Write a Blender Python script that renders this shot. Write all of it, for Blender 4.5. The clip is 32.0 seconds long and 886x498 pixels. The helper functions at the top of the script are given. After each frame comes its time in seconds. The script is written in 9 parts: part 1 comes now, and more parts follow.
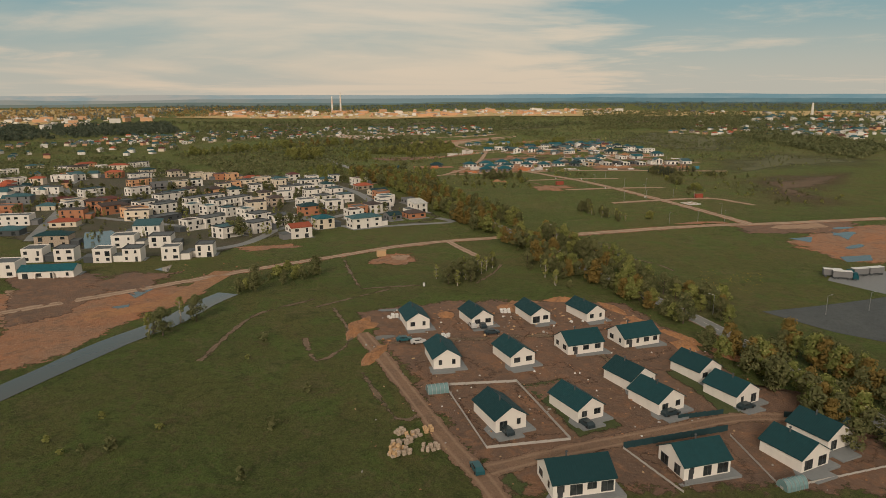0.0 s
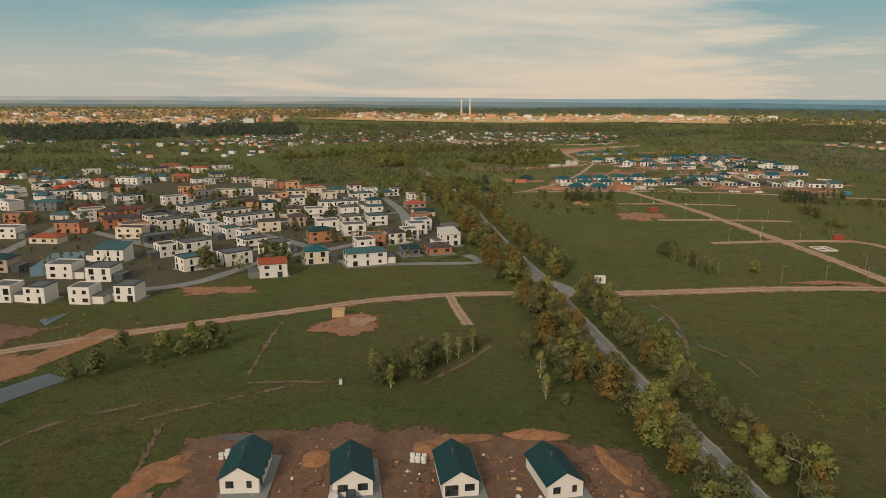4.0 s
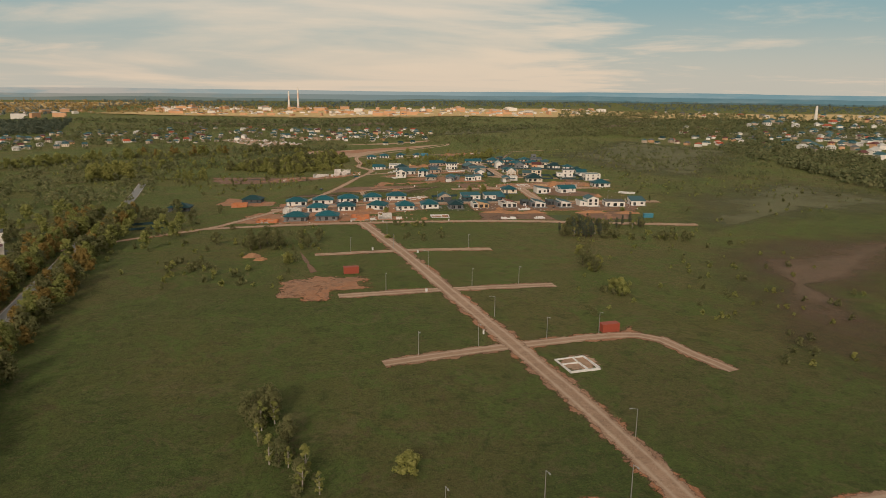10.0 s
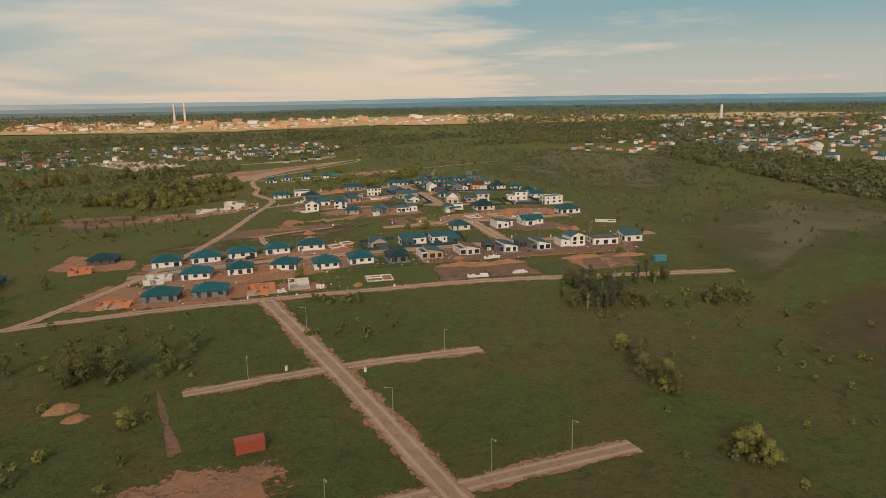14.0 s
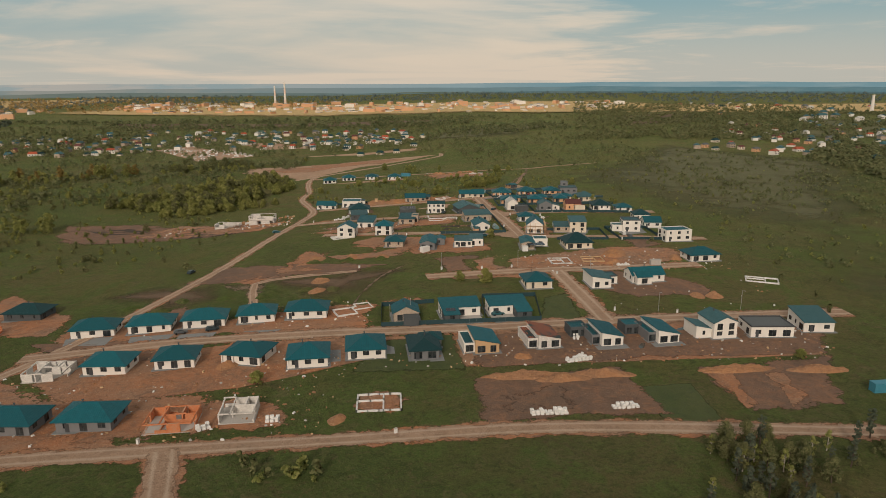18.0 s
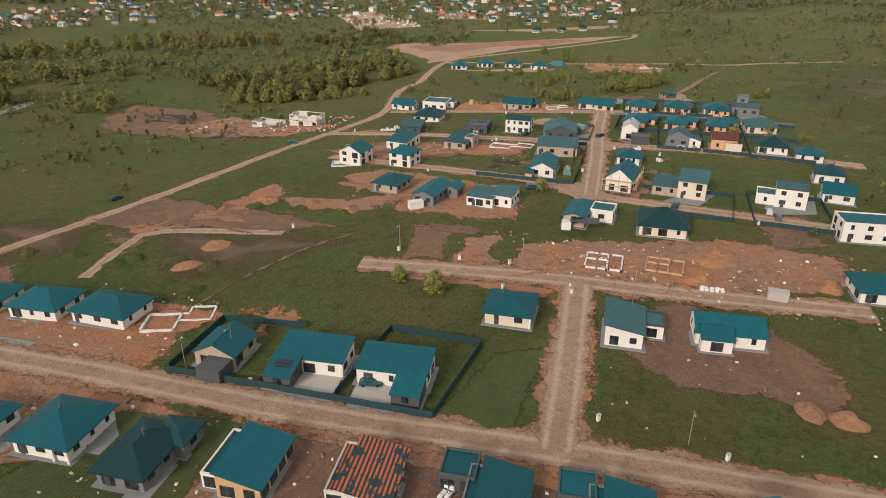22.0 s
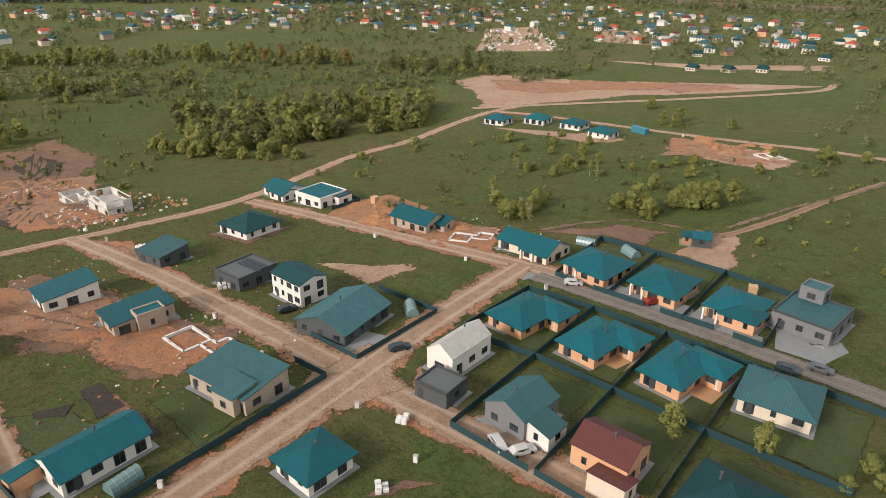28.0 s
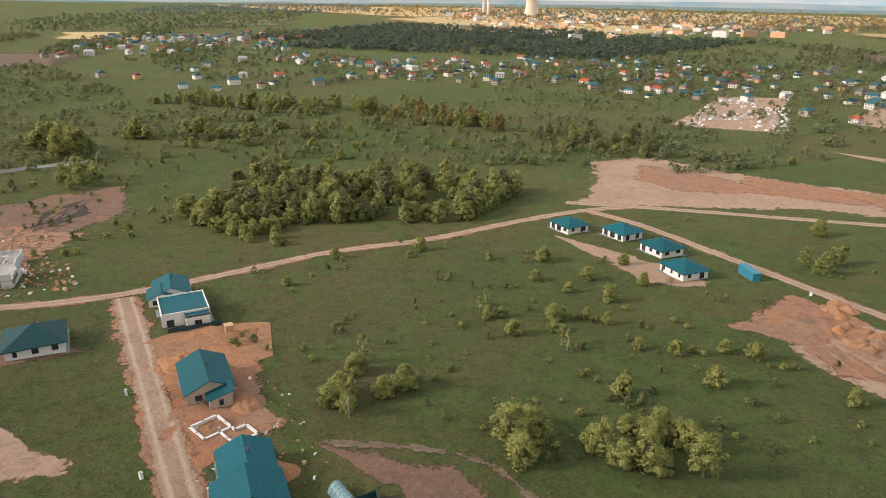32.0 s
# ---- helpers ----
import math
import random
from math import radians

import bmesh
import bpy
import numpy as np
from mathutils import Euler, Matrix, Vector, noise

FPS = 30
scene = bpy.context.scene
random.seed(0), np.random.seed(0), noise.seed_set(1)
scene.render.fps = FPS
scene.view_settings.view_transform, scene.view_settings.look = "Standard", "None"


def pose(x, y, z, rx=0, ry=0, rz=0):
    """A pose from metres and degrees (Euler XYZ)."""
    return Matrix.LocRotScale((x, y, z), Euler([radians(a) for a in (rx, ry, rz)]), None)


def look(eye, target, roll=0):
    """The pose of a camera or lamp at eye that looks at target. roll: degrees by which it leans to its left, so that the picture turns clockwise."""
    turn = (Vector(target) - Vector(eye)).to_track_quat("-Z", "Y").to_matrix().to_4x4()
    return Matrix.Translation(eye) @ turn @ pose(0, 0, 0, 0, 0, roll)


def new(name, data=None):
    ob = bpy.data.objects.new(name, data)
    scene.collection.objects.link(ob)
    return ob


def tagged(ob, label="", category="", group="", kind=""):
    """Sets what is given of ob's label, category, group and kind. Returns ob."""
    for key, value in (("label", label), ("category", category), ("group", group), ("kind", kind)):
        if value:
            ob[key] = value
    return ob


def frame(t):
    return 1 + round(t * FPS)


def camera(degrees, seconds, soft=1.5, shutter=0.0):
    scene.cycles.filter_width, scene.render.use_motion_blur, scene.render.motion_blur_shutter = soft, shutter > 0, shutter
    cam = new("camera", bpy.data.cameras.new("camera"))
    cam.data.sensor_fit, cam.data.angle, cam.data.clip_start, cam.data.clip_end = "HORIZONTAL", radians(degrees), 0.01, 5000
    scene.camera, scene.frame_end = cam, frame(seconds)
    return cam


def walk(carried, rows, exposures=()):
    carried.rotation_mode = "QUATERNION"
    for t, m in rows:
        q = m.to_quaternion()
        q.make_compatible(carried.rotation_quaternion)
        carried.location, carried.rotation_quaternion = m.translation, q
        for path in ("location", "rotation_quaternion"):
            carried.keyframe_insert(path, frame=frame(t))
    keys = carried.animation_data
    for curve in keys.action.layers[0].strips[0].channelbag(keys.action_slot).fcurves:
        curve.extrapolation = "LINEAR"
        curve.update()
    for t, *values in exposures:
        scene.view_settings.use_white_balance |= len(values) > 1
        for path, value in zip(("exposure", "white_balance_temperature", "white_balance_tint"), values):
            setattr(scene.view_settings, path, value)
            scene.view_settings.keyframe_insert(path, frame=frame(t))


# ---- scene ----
cam = camera(66.03, 32.0, soft=0.7)
ROWS = [
    (0, -5.79, -16.39, 74.72, -4.736, -12.890, 0.192),
    (0.5, -5.53, -13.13, 74.60, -4.601, -12.879, 0.452),
    (1, -4.95, -3.68, 74.77, -4.521, -12.892, 0.650),
    (1.5, -0.08, 8.03, 74.46, 1.822, -12.796, 0.653),
    (2, 7.42, 20.64, 74.52, 2.202, -12.747, 0.336),
    (2.5, 16.95, 33.44, 74.26, 4.171, -12.637, 0.010),
    (3, 27.28, 46.41, 74.64, 5.218, -12.782, -0.153),
    (3.5, 38.88, 59.75, 74.53, 6.038, -12.663, -0.232),
    (5.5, 84.09, 115.65, 75.16, 12.156, -12.780, -0.393),
    (6, 94.30, 130.20, 75.40, 14.590, -12.838, -0.360),
    (6.5, 105.02, 144.91, 76.07, 14.980, -12.996, -0.416),
    (7, 115.57, 160.12, 75.71, 15.238, -12.863, -0.316),
    (7.5, 125.45, 175.90, 75.59, 14.953, -12.903, -0.340),
    (8, 135.34, 191.56, 75.17, 14.880, -12.847, -0.262),
    (8.5, 145.21, 208.10, 74.81, 5.382, -12.848, -0.402),
    (9, 150.34, 223.49, 75.94, -2.950, -13.000, -0.557),
    (9.5, 150.67, 240.01, 75.36, -4.017, -12.942, -0.585),
    (10, 147.71, 255.69, 74.85, -4.889, -13.157, -0.538),
    (10.5, 142.91, 272.43, 74.74, -10.376, -13.317, -0.457),
    (11, 137.87, 288.64, 74.65, -11.502, -13.138, -0.190),
    (11.5, 135.72, 305.26, 75.11, -11.825, -13.039, -0.117),
    (12, 135.63, 320.40, 75.73, -12.208, -13.010, 0.123),
    (12.5, 136.42, 339.21, 74.96, -12.717, -12.924, 0.409),
    (13, 138.83, 355.98, 74.58, -12.994, -12.829, 0.712),
    (13.5, 141.58, 372.45, 74.03, -13.202, -12.657, 0.860),
    (14, 144.46, 388.54, 74.03, -13.332, -12.594, 0.899),
    (14.5, 148.48, 402.48, 74.14, -10.970, -12.403, 1.204),
    (16.5, 165.15, 464.37, 76.64, -6.459, -12.616, 1.188),
    (17, 169.98, 481.00, 76.70, -5.823, -12.627, 0.965),
    (17.5, 176.94, 497.05, 76.80, -4.903, -12.582, 0.678),
    (18, 186.02, 512.17, 77.13, -4.506, -13.847, 0.251),
    (18.5, 196.02, 527.21, 77.04, -2.241, -16.364, -0.007),
    (19, 206.53, 541.92, 76.79, 1.144, -18.740, -0.152),
    (19.5, 217.16, 556.58, 76.79, 4.403, -20.227, -0.221),
    (20, 227.72, 571.38, 76.54, 7.147, -21.160, -0.224),
    (20.5, 237.72, 586.65, 76.37, 9.591, -22.071, -0.202),
    (21, 247.38, 602.12, 76.21, 12.550, -22.981, -0.021),
    (21.5, 256.58, 617.98, 76.14, 14.684, -23.885, -0.049),
    (22, 265.23, 634.76, 75.22, 16.516, -24.456, -0.062),
    (22.5, 274.19, 650.86, 74.79, 18.575, -24.529, 0.013),
    (23, 282.33, 667.49, 73.93, 20.835, -24.514, 0.124),
    (23.5, 289.93, 684.01, 73.35, 24.051, -24.448, 0.208),
    (24, 296.63, 700.75, 72.57, 26.894, -24.369, 0.223),
    (24.5, 302.61, 717.15, 72.48, 29.843, -24.325, 0.248),
    (26.5, 320.80, 783.36, 74.39, 37.590, -24.339, -0.216),
    (27, 323.40, 800.78, 74.06, 38.160, -24.222, -0.249),
    (27.5, 325.77, 817.79, 74.47, 38.142, -24.244, -0.290),
    (28, 328.11, 834.83, 74.84, 38.495, -24.269, -0.353),
    (28.5, 330.77, 851.65, 74.83, 38.516, -24.207, -0.297),
    (29, 333.53, 868.37, 75.36, 38.526, -24.213, -0.311),
    (29.5, 335.94, 885.13, 75.68, 38.447, -24.225, -0.388),
    (30, 337.94, 902.68, 75.63, 38.878, -24.185, -0.339),
    (30.5, 339.38, 919.56, 76.13, 43.994, -20.857, -0.420),
    (31, 340.53, 936.05, 76.32, 49.928, -20.439, -0.487),
    (31.5, 340.70, 952.75, 75.71, 55.984, -20.414, -0.460),
    (32, 339.29, 969.32, 75.96, 63.680, -20.583, -0.484),
]
walk(cam, [(t, pose(x, y, z, 90 + pitch, roll, yaw)) for t, x, y, z, yaw, pitch, roll in ROWS], exposures=[(0, -0.15, 6450, 11), (6, -0.05, 6400, 11), (10, -0.05, 6550, 13), (13, -0.05, 6500, 13), (17, -0.13, 6400, 12), (18, -0.12, 6300, 12), (19, 0.14, 6150, 14), (21, 0.38, 5980, 14), (24, 0.51, 5900, 13), (28, 0.75, 5800, 13), (30, 0.82, 5780, 13), (32, 0.85, 5680, 12)])


# ---- world and sun ----
SUN_AZ, SUN_EL = radians(196), radians(26)          # compass bearing the sun stands at, and its height
world = bpy.data.worlds.new("world")
scene.world = world
world.use_nodes = True
wt = world.node_tree
wt.nodes.clear()


def wnode(kind, **kw):
    n = wt.nodes.new(kind)
    for k, v in kw.items():
        n.inputs[k].default_value = v
    return n


def wmath(op, a, b=None):
    n = wt.nodes.new("ShaderNodeMath")
    n.operation = op
    for i, v in enumerate((a, b)):
        if v is None:
            continue
        if isinstance(v, (int, float)):
            n.inputs[i].default_value = v
        else:
            wt.links.new(v, n.inputs[i])
    return n.outputs[0]


def wmix(fac, a, b):
    n = wt.nodes.new("ShaderNodeMix")
    n.data_type = "RGBA"
    for i, v in ((0, fac), (6, a), (7, b)):
        if isinstance(v, (int, float, tuple)):
            n.inputs[i].default_value = v
        else:
            wt.links.new(v, n.inputs[i])
    return n.outputs[2]


def wramp(fac, lo, hi):
    n = wt.nodes.new("ShaderNodeMapRange")
    n.interpolation_type = "SMOOTHSTEP"
    n.inputs[1].default_value, n.inputs[2].default_value = lo, hi
    wt.links.new(fac, n.inputs[0])
    return n.outputs[0]


sky = wt.nodes.new("ShaderNodeTexSky")
sky.sky_type, sky.sun_disc, sky.sun_elevation, sky.sun_rotation = "NISHITA", False, SUN_EL, SUN_AZ
sky.dust_density, sky.air_density = 2.0, 1.3
coords = wt.nodes.new("ShaderNodeTexCoord")
split = wt.nodes.new("ShaderNodeSeparateXYZ")
wt.links.new(coords.outputs["Generated"], split.inputs[0])
up = wmath("MAXIMUM", split.outputs[2], 0.0)
lift = wmath("ADD", up, 0.06)
flat = wt.nodes.new("ShaderNodeCombineXYZ")
wt.links.new(wmath("DIVIDE", split.outputs[0], lift), flat.inputs[0])
wt.links.new(wmath("DIVIDE", split.outputs[1], lift), flat.inputs[1])
big = wnode("ShaderNodeTexNoise", Scale=0.16, Detail=7.0, Roughness=0.52, Distortion=0.6)
fine = wnode("ShaderNodeTexNoise", Scale=0.42, Detail=8.0, Roughness=0.6, Distortion=0.4)
for n in (big, fine):
    wt.links.new(flat.outputs[0], n.inputs["Vector"])
low = wmath("SUBTRACT", 1.0, wramp(up, 0.0, 0.13))
# grey-blue cloud base, with cream light breaking through, creamier towards the horizon
bearing = wmath("DIVIDE", split.outputs[0], wmath("MAXIMUM", split.outputs[1], 0.05))
ahead = wramp(split.outputs[1], 0.3, 0.6)
east = wmath("MULTIPLY", wmath("MULTIPLY", wramp(wmath("ADD", bearing, wmath("MULTIPLY", fine.outputs[0], 0.8)), 0.5, 1.2), ahead), 0.6)
west = wmath("MULTIPLY", wmath("MULTIPLY", wramp(wmath("MULTIPLY", bearing, -1.0), -0.1, 0.8), ahead), 0.26)
cover = wmath("ADD", big.outputs[0], wmath("ADD", east, west))
cover = wmath("ADD", cover, wmath("MULTIPLY", wramp(up, 0.05, 0.22), 0.06))
base = wmix(wramp(cover, 0.47, 0.68), (0.74, 0.635, 0.495, 1), (0.220, 0.385, 0.415, 1))
front = wmath("MULTIPLY", wramp(split.outputs[1], 0.2, 0.5), wmath("SUBTRACT", 1.0, wramp(up, 0.35, 0.6)))
base = wmix(front, (0.56, 0.49, 0.40, 1), base)
base = wmix(wmath("MULTIPLY", low, 0.6), base, (0.80, 0.65, 0.485, 1))
base = wmix(wmath("MULTIPLY", wramp(fine.outputs[0], 0.54, 0.70), 0.6), base, (0.78, 0.64, 0.49, 1))
clear = wt.nodes.new("ShaderNodeVectorMath")
clear.operation = "SCALE"
wt.links.new(sky.outputs[0], clear.inputs[0])
clear.inputs["Scale"].default_value = 0.10
mixed = wmix(0.9, clear.outputs[0], base)
back = wt.nodes.new("ShaderNodeBackground")
wt.links.new(mixed, back.inputs[0])
back.inputs[1].default_value = 1.0
wt.links.new(back.outputs[0], wt.nodes.new("ShaderNodeOutputWorld").inputs[0])

sun = new("sun", bpy.data.lights.new("sun", "SUN"))
sun.data.energy, sun.data.angle, sun.data.color = 2.2, radians(12), (1.0, 0.84, 0.67)
sun.matrix_world = look((300 * math.sin(SUN_AZ), 300 * math.cos(SUN_AZ), 300 * math.tan(SUN_EL)), (0, 0, 0))


# ---- materials ----
def material(name, build):
    m = bpy.data.materials.new(name)
    m.use_nodes = True
    t = m.node_tree
    build(t, t.nodes["Principled BSDF"])
    return m


def link(t, a, b):
    t.links.new(a, b)


def where(t, space="Object"):
    return t.nodes.new("ShaderNodeTexCoord").outputs[space]


def world_place(t):
    return t.nodes.new("ShaderNodeNewGeometry").outputs["Position"]


def grain(t, vector, scale, detail=6.0, rough=0.6, stretch=None, warp=0.0):
    n = t.nodes.new("ShaderNodeTexNoise")
    n.inputs["Scale"].default_value, n.inputs["Detail"].default_value = scale, detail
    n.inputs["Roughness"].default_value, n.inputs["Distortion"].default_value = rough, warp
    if stretch:
        mp = t.nodes.new("ShaderNodeMapping")
        mp.inputs["Scale"].default_value = stretch
        link(t, vector, mp.inputs[0])
        vector = mp.outputs[0]
    link(t, vector, n.inputs["Vector"])
    return n.outputs[0]


def span(t, value, lo, hi, to_lo=0.0, to_hi=1.0):
    n = t.nodes.new("ShaderNodeMapRange")
    for i, v in enumerate((lo, hi, to_lo, to_hi)):
        n.inputs[i + 1].default_value = v
    link(t, value, n.inputs[0])
    return n.outputs[0]


def calc(t, op, a, b):
    n = t.nodes.new("ShaderNodeMath")
    n.operation = op
    for i, v in enumerate((a, b)):
        if isinstance(v, (int, float)):
            n.inputs[i].default_value = v
        else:
            link(t, v, n.inputs[i])
    return n.outputs[0]


def blend(t, fac, a, b, mode="MIX"):
    n = t.nodes.new("ShaderNodeMix")
    n.data_type, n.blend_type = "RGBA", mode
    for i, v in ((0, fac), (6, a), (7, b)):
        if isinstance(v, (int, float)):
            n.inputs[i].default_value = v
        elif isinstance(v, tuple):
            n.inputs[i].default_value = (*v, 1)
        else:
            link(t, v, n.inputs[i])
    return n.outputs[2]


def bump(t, p, height, strength, distance):
    n = t.nodes.new("ShaderNodeBump")
    n.inputs["Strength"].default_value, n.inputs["Distance"].default_value = strength, distance
    link(t, height, n.inputs["Height"])
    link(t, n.outputs[0], p.inputs["Normal"])


def ragged(t, p, wobble=0.9, scale=0.16, fade=0.28):
    """Worn, uneven outline: the sheet fades out where its edge value runs low against a coarse noise."""
    a = t.nodes.new("ShaderNodeAttribute")
    a.attribute_name = "edge"
    n = calc(t, "ADD", grain(t, world_place(t), scale, 7.0, 0.65), calc(t, "MULTIPLY", grain(t, world_place(t), scale * 6, 4.0), 0.35))
    v = calc(t, "SUBTRACT", a.outputs["Fac"], calc(t, "MULTIPLY", span(t, n, 0.52, 0.86), wobble))
    link(t, span(t, v, 0.0, fade), p.inputs["Alpha"])


def grass_build(t, p):
    at = world_place(t)
    # broad swathes of lush and dry grass
    c = blend(t, span(t, grain(t, at, 0.010, 5.0, 0.58, warp=0.5), 0.42, 0.58), (0.064, 0.103, 0.028), (0.122, 0.116, 0.043))
    c = blend(t, calc(t, "MULTIPLY", span(t, grain(t, at, 0.0055, 5.0, 0.6), 0.50, 0.60), 0.55), c, (0.150, 0.106, 0.062))
    # patches some metres across: fresh green, dead straw, bare brown
    c = blend(t, calc(t, "MULTIPLY", span(t, grain(t, at, 0.040, 7.0, 0.66, warp=1.0), 0.50, 0.58), 0.85), c, (0.082, 0.136, 0.033))
    c = blend(t, calc(t, "MULTIPLY", span(t, grain(t, at, 0.075, 8.0, 0.74, warp=1.2), 0.54, 0.62), 0.62), c, (0.160, 0.128, 0.074))
    c = blend(t, calc(t, "MULTIPLY", span(t, grain(t, at, 0.11, 8.0, 0.74, warp=1.5), 0.56, 0.64), 0.7), c, (0.100, 0.068, 0.047))
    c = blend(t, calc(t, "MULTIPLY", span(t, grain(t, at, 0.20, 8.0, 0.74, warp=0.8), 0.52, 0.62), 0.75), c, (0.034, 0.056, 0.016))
    # tussocks, with the shade at their feet painted in as dark green
    c = blend(t, calc(t, "MULTIPLY", span(t, grain(t, at, 0.45, 7.0, 0.75, warp=0.5), 0.53, 0.63), 0.7), c, (0.128, 0.173, 0.047))
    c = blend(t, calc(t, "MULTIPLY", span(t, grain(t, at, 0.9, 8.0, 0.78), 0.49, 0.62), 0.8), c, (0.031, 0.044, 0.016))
    c = blend(t, calc(t, "MULTIPLY", span(t, grain(t, at, 2.2, 6.0, 0.8), 0.52, 0.68), 0.75), c, (0.205, 0.205, 0.092))
    c = blend(t, calc(t, "MULTIPLY", span(t, grain(t, at, 0.33, 8.0, 0.8, warp=1.0), 0.55, 0.62), 0.6), c, (0.167, 0.127, 0.075))
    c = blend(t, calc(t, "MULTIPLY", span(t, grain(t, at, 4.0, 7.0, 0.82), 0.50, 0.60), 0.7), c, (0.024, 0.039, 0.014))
    link(t, c, p.inputs["Base Color"])
    p.inputs["Roughness"].default_value = 0.95
    p.inputs["Specular IOR Level"].default_value = 0.15
    p.inputs["Sheen Weight"].default_value, p.inputs["Sheen Roughness"].default_value = 0.13, 0.4
    p.inputs["Sheen Tint"].default_value = (0.60, 0.62, 0.16, 1)
    bump(t, p, calc(t, "ADD", grain(t, at, 0.9, 8.0, 0.78), calc(t, "MULTIPLY", grain(t, at, 0.12, 6.0, 0.7), 1.2)), 1.0, 1.3)


def earth(a, b, c, fine=(0.34, 0.29, 0.25), rough=0.95, worn=None, tracks=0.0):
    def build(t, p):
        at = world_place(t)
        col = blend(t, span(t, grain(t, at, 0.05, 6.0, 0.6, warp=0.6), 0.38, 0.62), a, b)
        col = blend(t, calc(t, "MULTIPLY", span(t, grain(t, at, 0.22, 8.0, 0.68, warp=1.2), 0.48, 0.68), 0.85), col, c)
        col = blend(t, calc(t, "MULTIPLY", span(t, grain(t, at, 0.5, 8.0, 0.72, warp=0.8), 0.52, 0.64), 0.55), col, tuple(v * 0.55 for v in b))
        col = blend(t, calc(t, "MULTIPLY", span(t, grain(t, at, 1.6, 8.0, 0.75), 0.53, 0.66), 0.75), col, fine)
        col = blend(t, calc(t, "MULTIPLY", span(t, grain(t, at, 0.11, 8.0, 0.78, warp=2.0), 0.54, 0.62), 0.4), col, tuple(v * 0.66 for v in a))
        col = blend(t, calc(t, "MULTIPLY", span(t, grain(t, at, 3.4, 8.0, 0.8), 0.53, 0.63), 0.45), col, tuple(v * 0.45 for v in b))
        if tracks:
            u = t.nodes.new("ShaderNodeAttribute")
            u.attribute_name = "across"
            wv = calc(t, "ABSOLUTE", calc(t, "SUBTRACT", calc(t, "ABSOLUTE", u.outputs["Fac"], 0.0), 0.42), 0.0)
            rut = span(t, calc(t, "ADD", wv, calc(t, "MULTIPLY", grain(t, at, 0.25, 5.0), 0.25)), 0.16, 0.30, 1.0, 0.0)
            col = blend(t, calc(t, "MULTIPLY", rut, tracks), col, fine)
        link(t, col, p.inputs["Base Color"])
        p.inputs["Roughness"].default_value = rough
        bump(t, p, grain(t, at, 0.7, 9.0, 0.8), 1.0, 0.8)
        if worn:
            ragged(t, p, *worn)
    return build


def plaster(colour, dirt=0.12, rough=0.85):
    def build(t, p):
        at = where(t)
        dark = tuple(v * 0.72 for v in colour)
        c = blend(t, calc(t, "MULTIPLY", span(t, grain(t, at, 0.6, 6.0, 0.6, (1, 1, 0.35)), 0.45, 0.75), dirt * 4), colour, dark)
        c = blend(t, calc(t, "MULTIPLY", span(t, grain(t, at, 7.0, 5.0), 0.5, 0.8), dirt), c, dark)
        link(t, c, p.inputs["Base Color"])
        p.inputs["Roughness"].default_value = rough
        bump(t, p, grain(t, at, 30.0, 3.0), 0.15, 0.01)
    return build


def seam_roof(colour, rough=0.55, seam=0.62):
    def build(t, p):
        at = where(t)
        info = t.nodes.new("ShaderNodeObjectInfo")
        tint = blend(t, info.outputs["Random"], tuple(v * 0.75 for v in colour), tuple(v * 1.2 for v in colour))
        c = blend(t, span(t, grain(t, at, 0.7, 6.0, 0.6), 0.4, 0.7, 0.0, 0.45), tint, tuple(v * 0.62 for v in colour))
        w = t.nodes.new("ShaderNodeTexWave")
        w.bands_direction, w.wave_profile = "X", "SIN"
        w.inputs["Scale"].default_value = seam
        link(t, at, w.inputs[0])
        line = span(t, w.outputs["Fac"], 0.86, 0.98)
        c = blend(t, calc(t, "MULTIPLY", line, 0.45), c, tuple(v * 0.45 for v in colour))
        link(t, c, p.inputs["Base Color"])
        link(t, span(t, grain(t, at, 1.5), 0.3, 0.7, rough - 0.08, rough + 0.14), p.inputs["Roughness"])
        p.inputs["Specular IOR Level"].default_value = 0.28
        bump(t, p, line, 0.6, 0.05)
    return build


def block_wall(colour, mortar, w=0.6, h=0.25):
    def build(t, p):
        b = t.nodes.new("ShaderNodeTexBrick")
        b.inputs["Scale"].default_value = 1.0
        b.inputs["Brick Width"].default_value, b.inputs["Row Height"].default_value = w, h
        b.inputs["Mortar Size"].default_value = 0.02
        b.inputs["Color1"].default_value = (*colour, 1)
        b.inputs["Color2"].default_value = (*(v * 0.8 for v in colour), 1)
        b.inputs["Mortar"].default_value = (*mortar, 1)
        at = where(t)
        s = t.nodes.new("ShaderNodeSeparateXYZ")
        link(t, at, s.inputs[0])
        cb = t.nodes.new("ShaderNodeCombineXYZ")
        link(t, calc(t, "ADD", s.outputs[0], s.outputs[1]), cb.inputs[0])
        link(t, s.outputs[2], cb.inputs[1])
        link(t, cb.outputs[0], b.inputs["Vector"])
        link(t, blend(t, span(t, grain(t, at, 1.2), 0.4, 0.7, 0, 0.4), b.outputs[0], mortar), p.inputs["Base Color"])
        p.inputs["Roughness"].default_value = 0.9
        bump(t, p, b.outputs["Fac"], 0.4, -0.01)
    return build


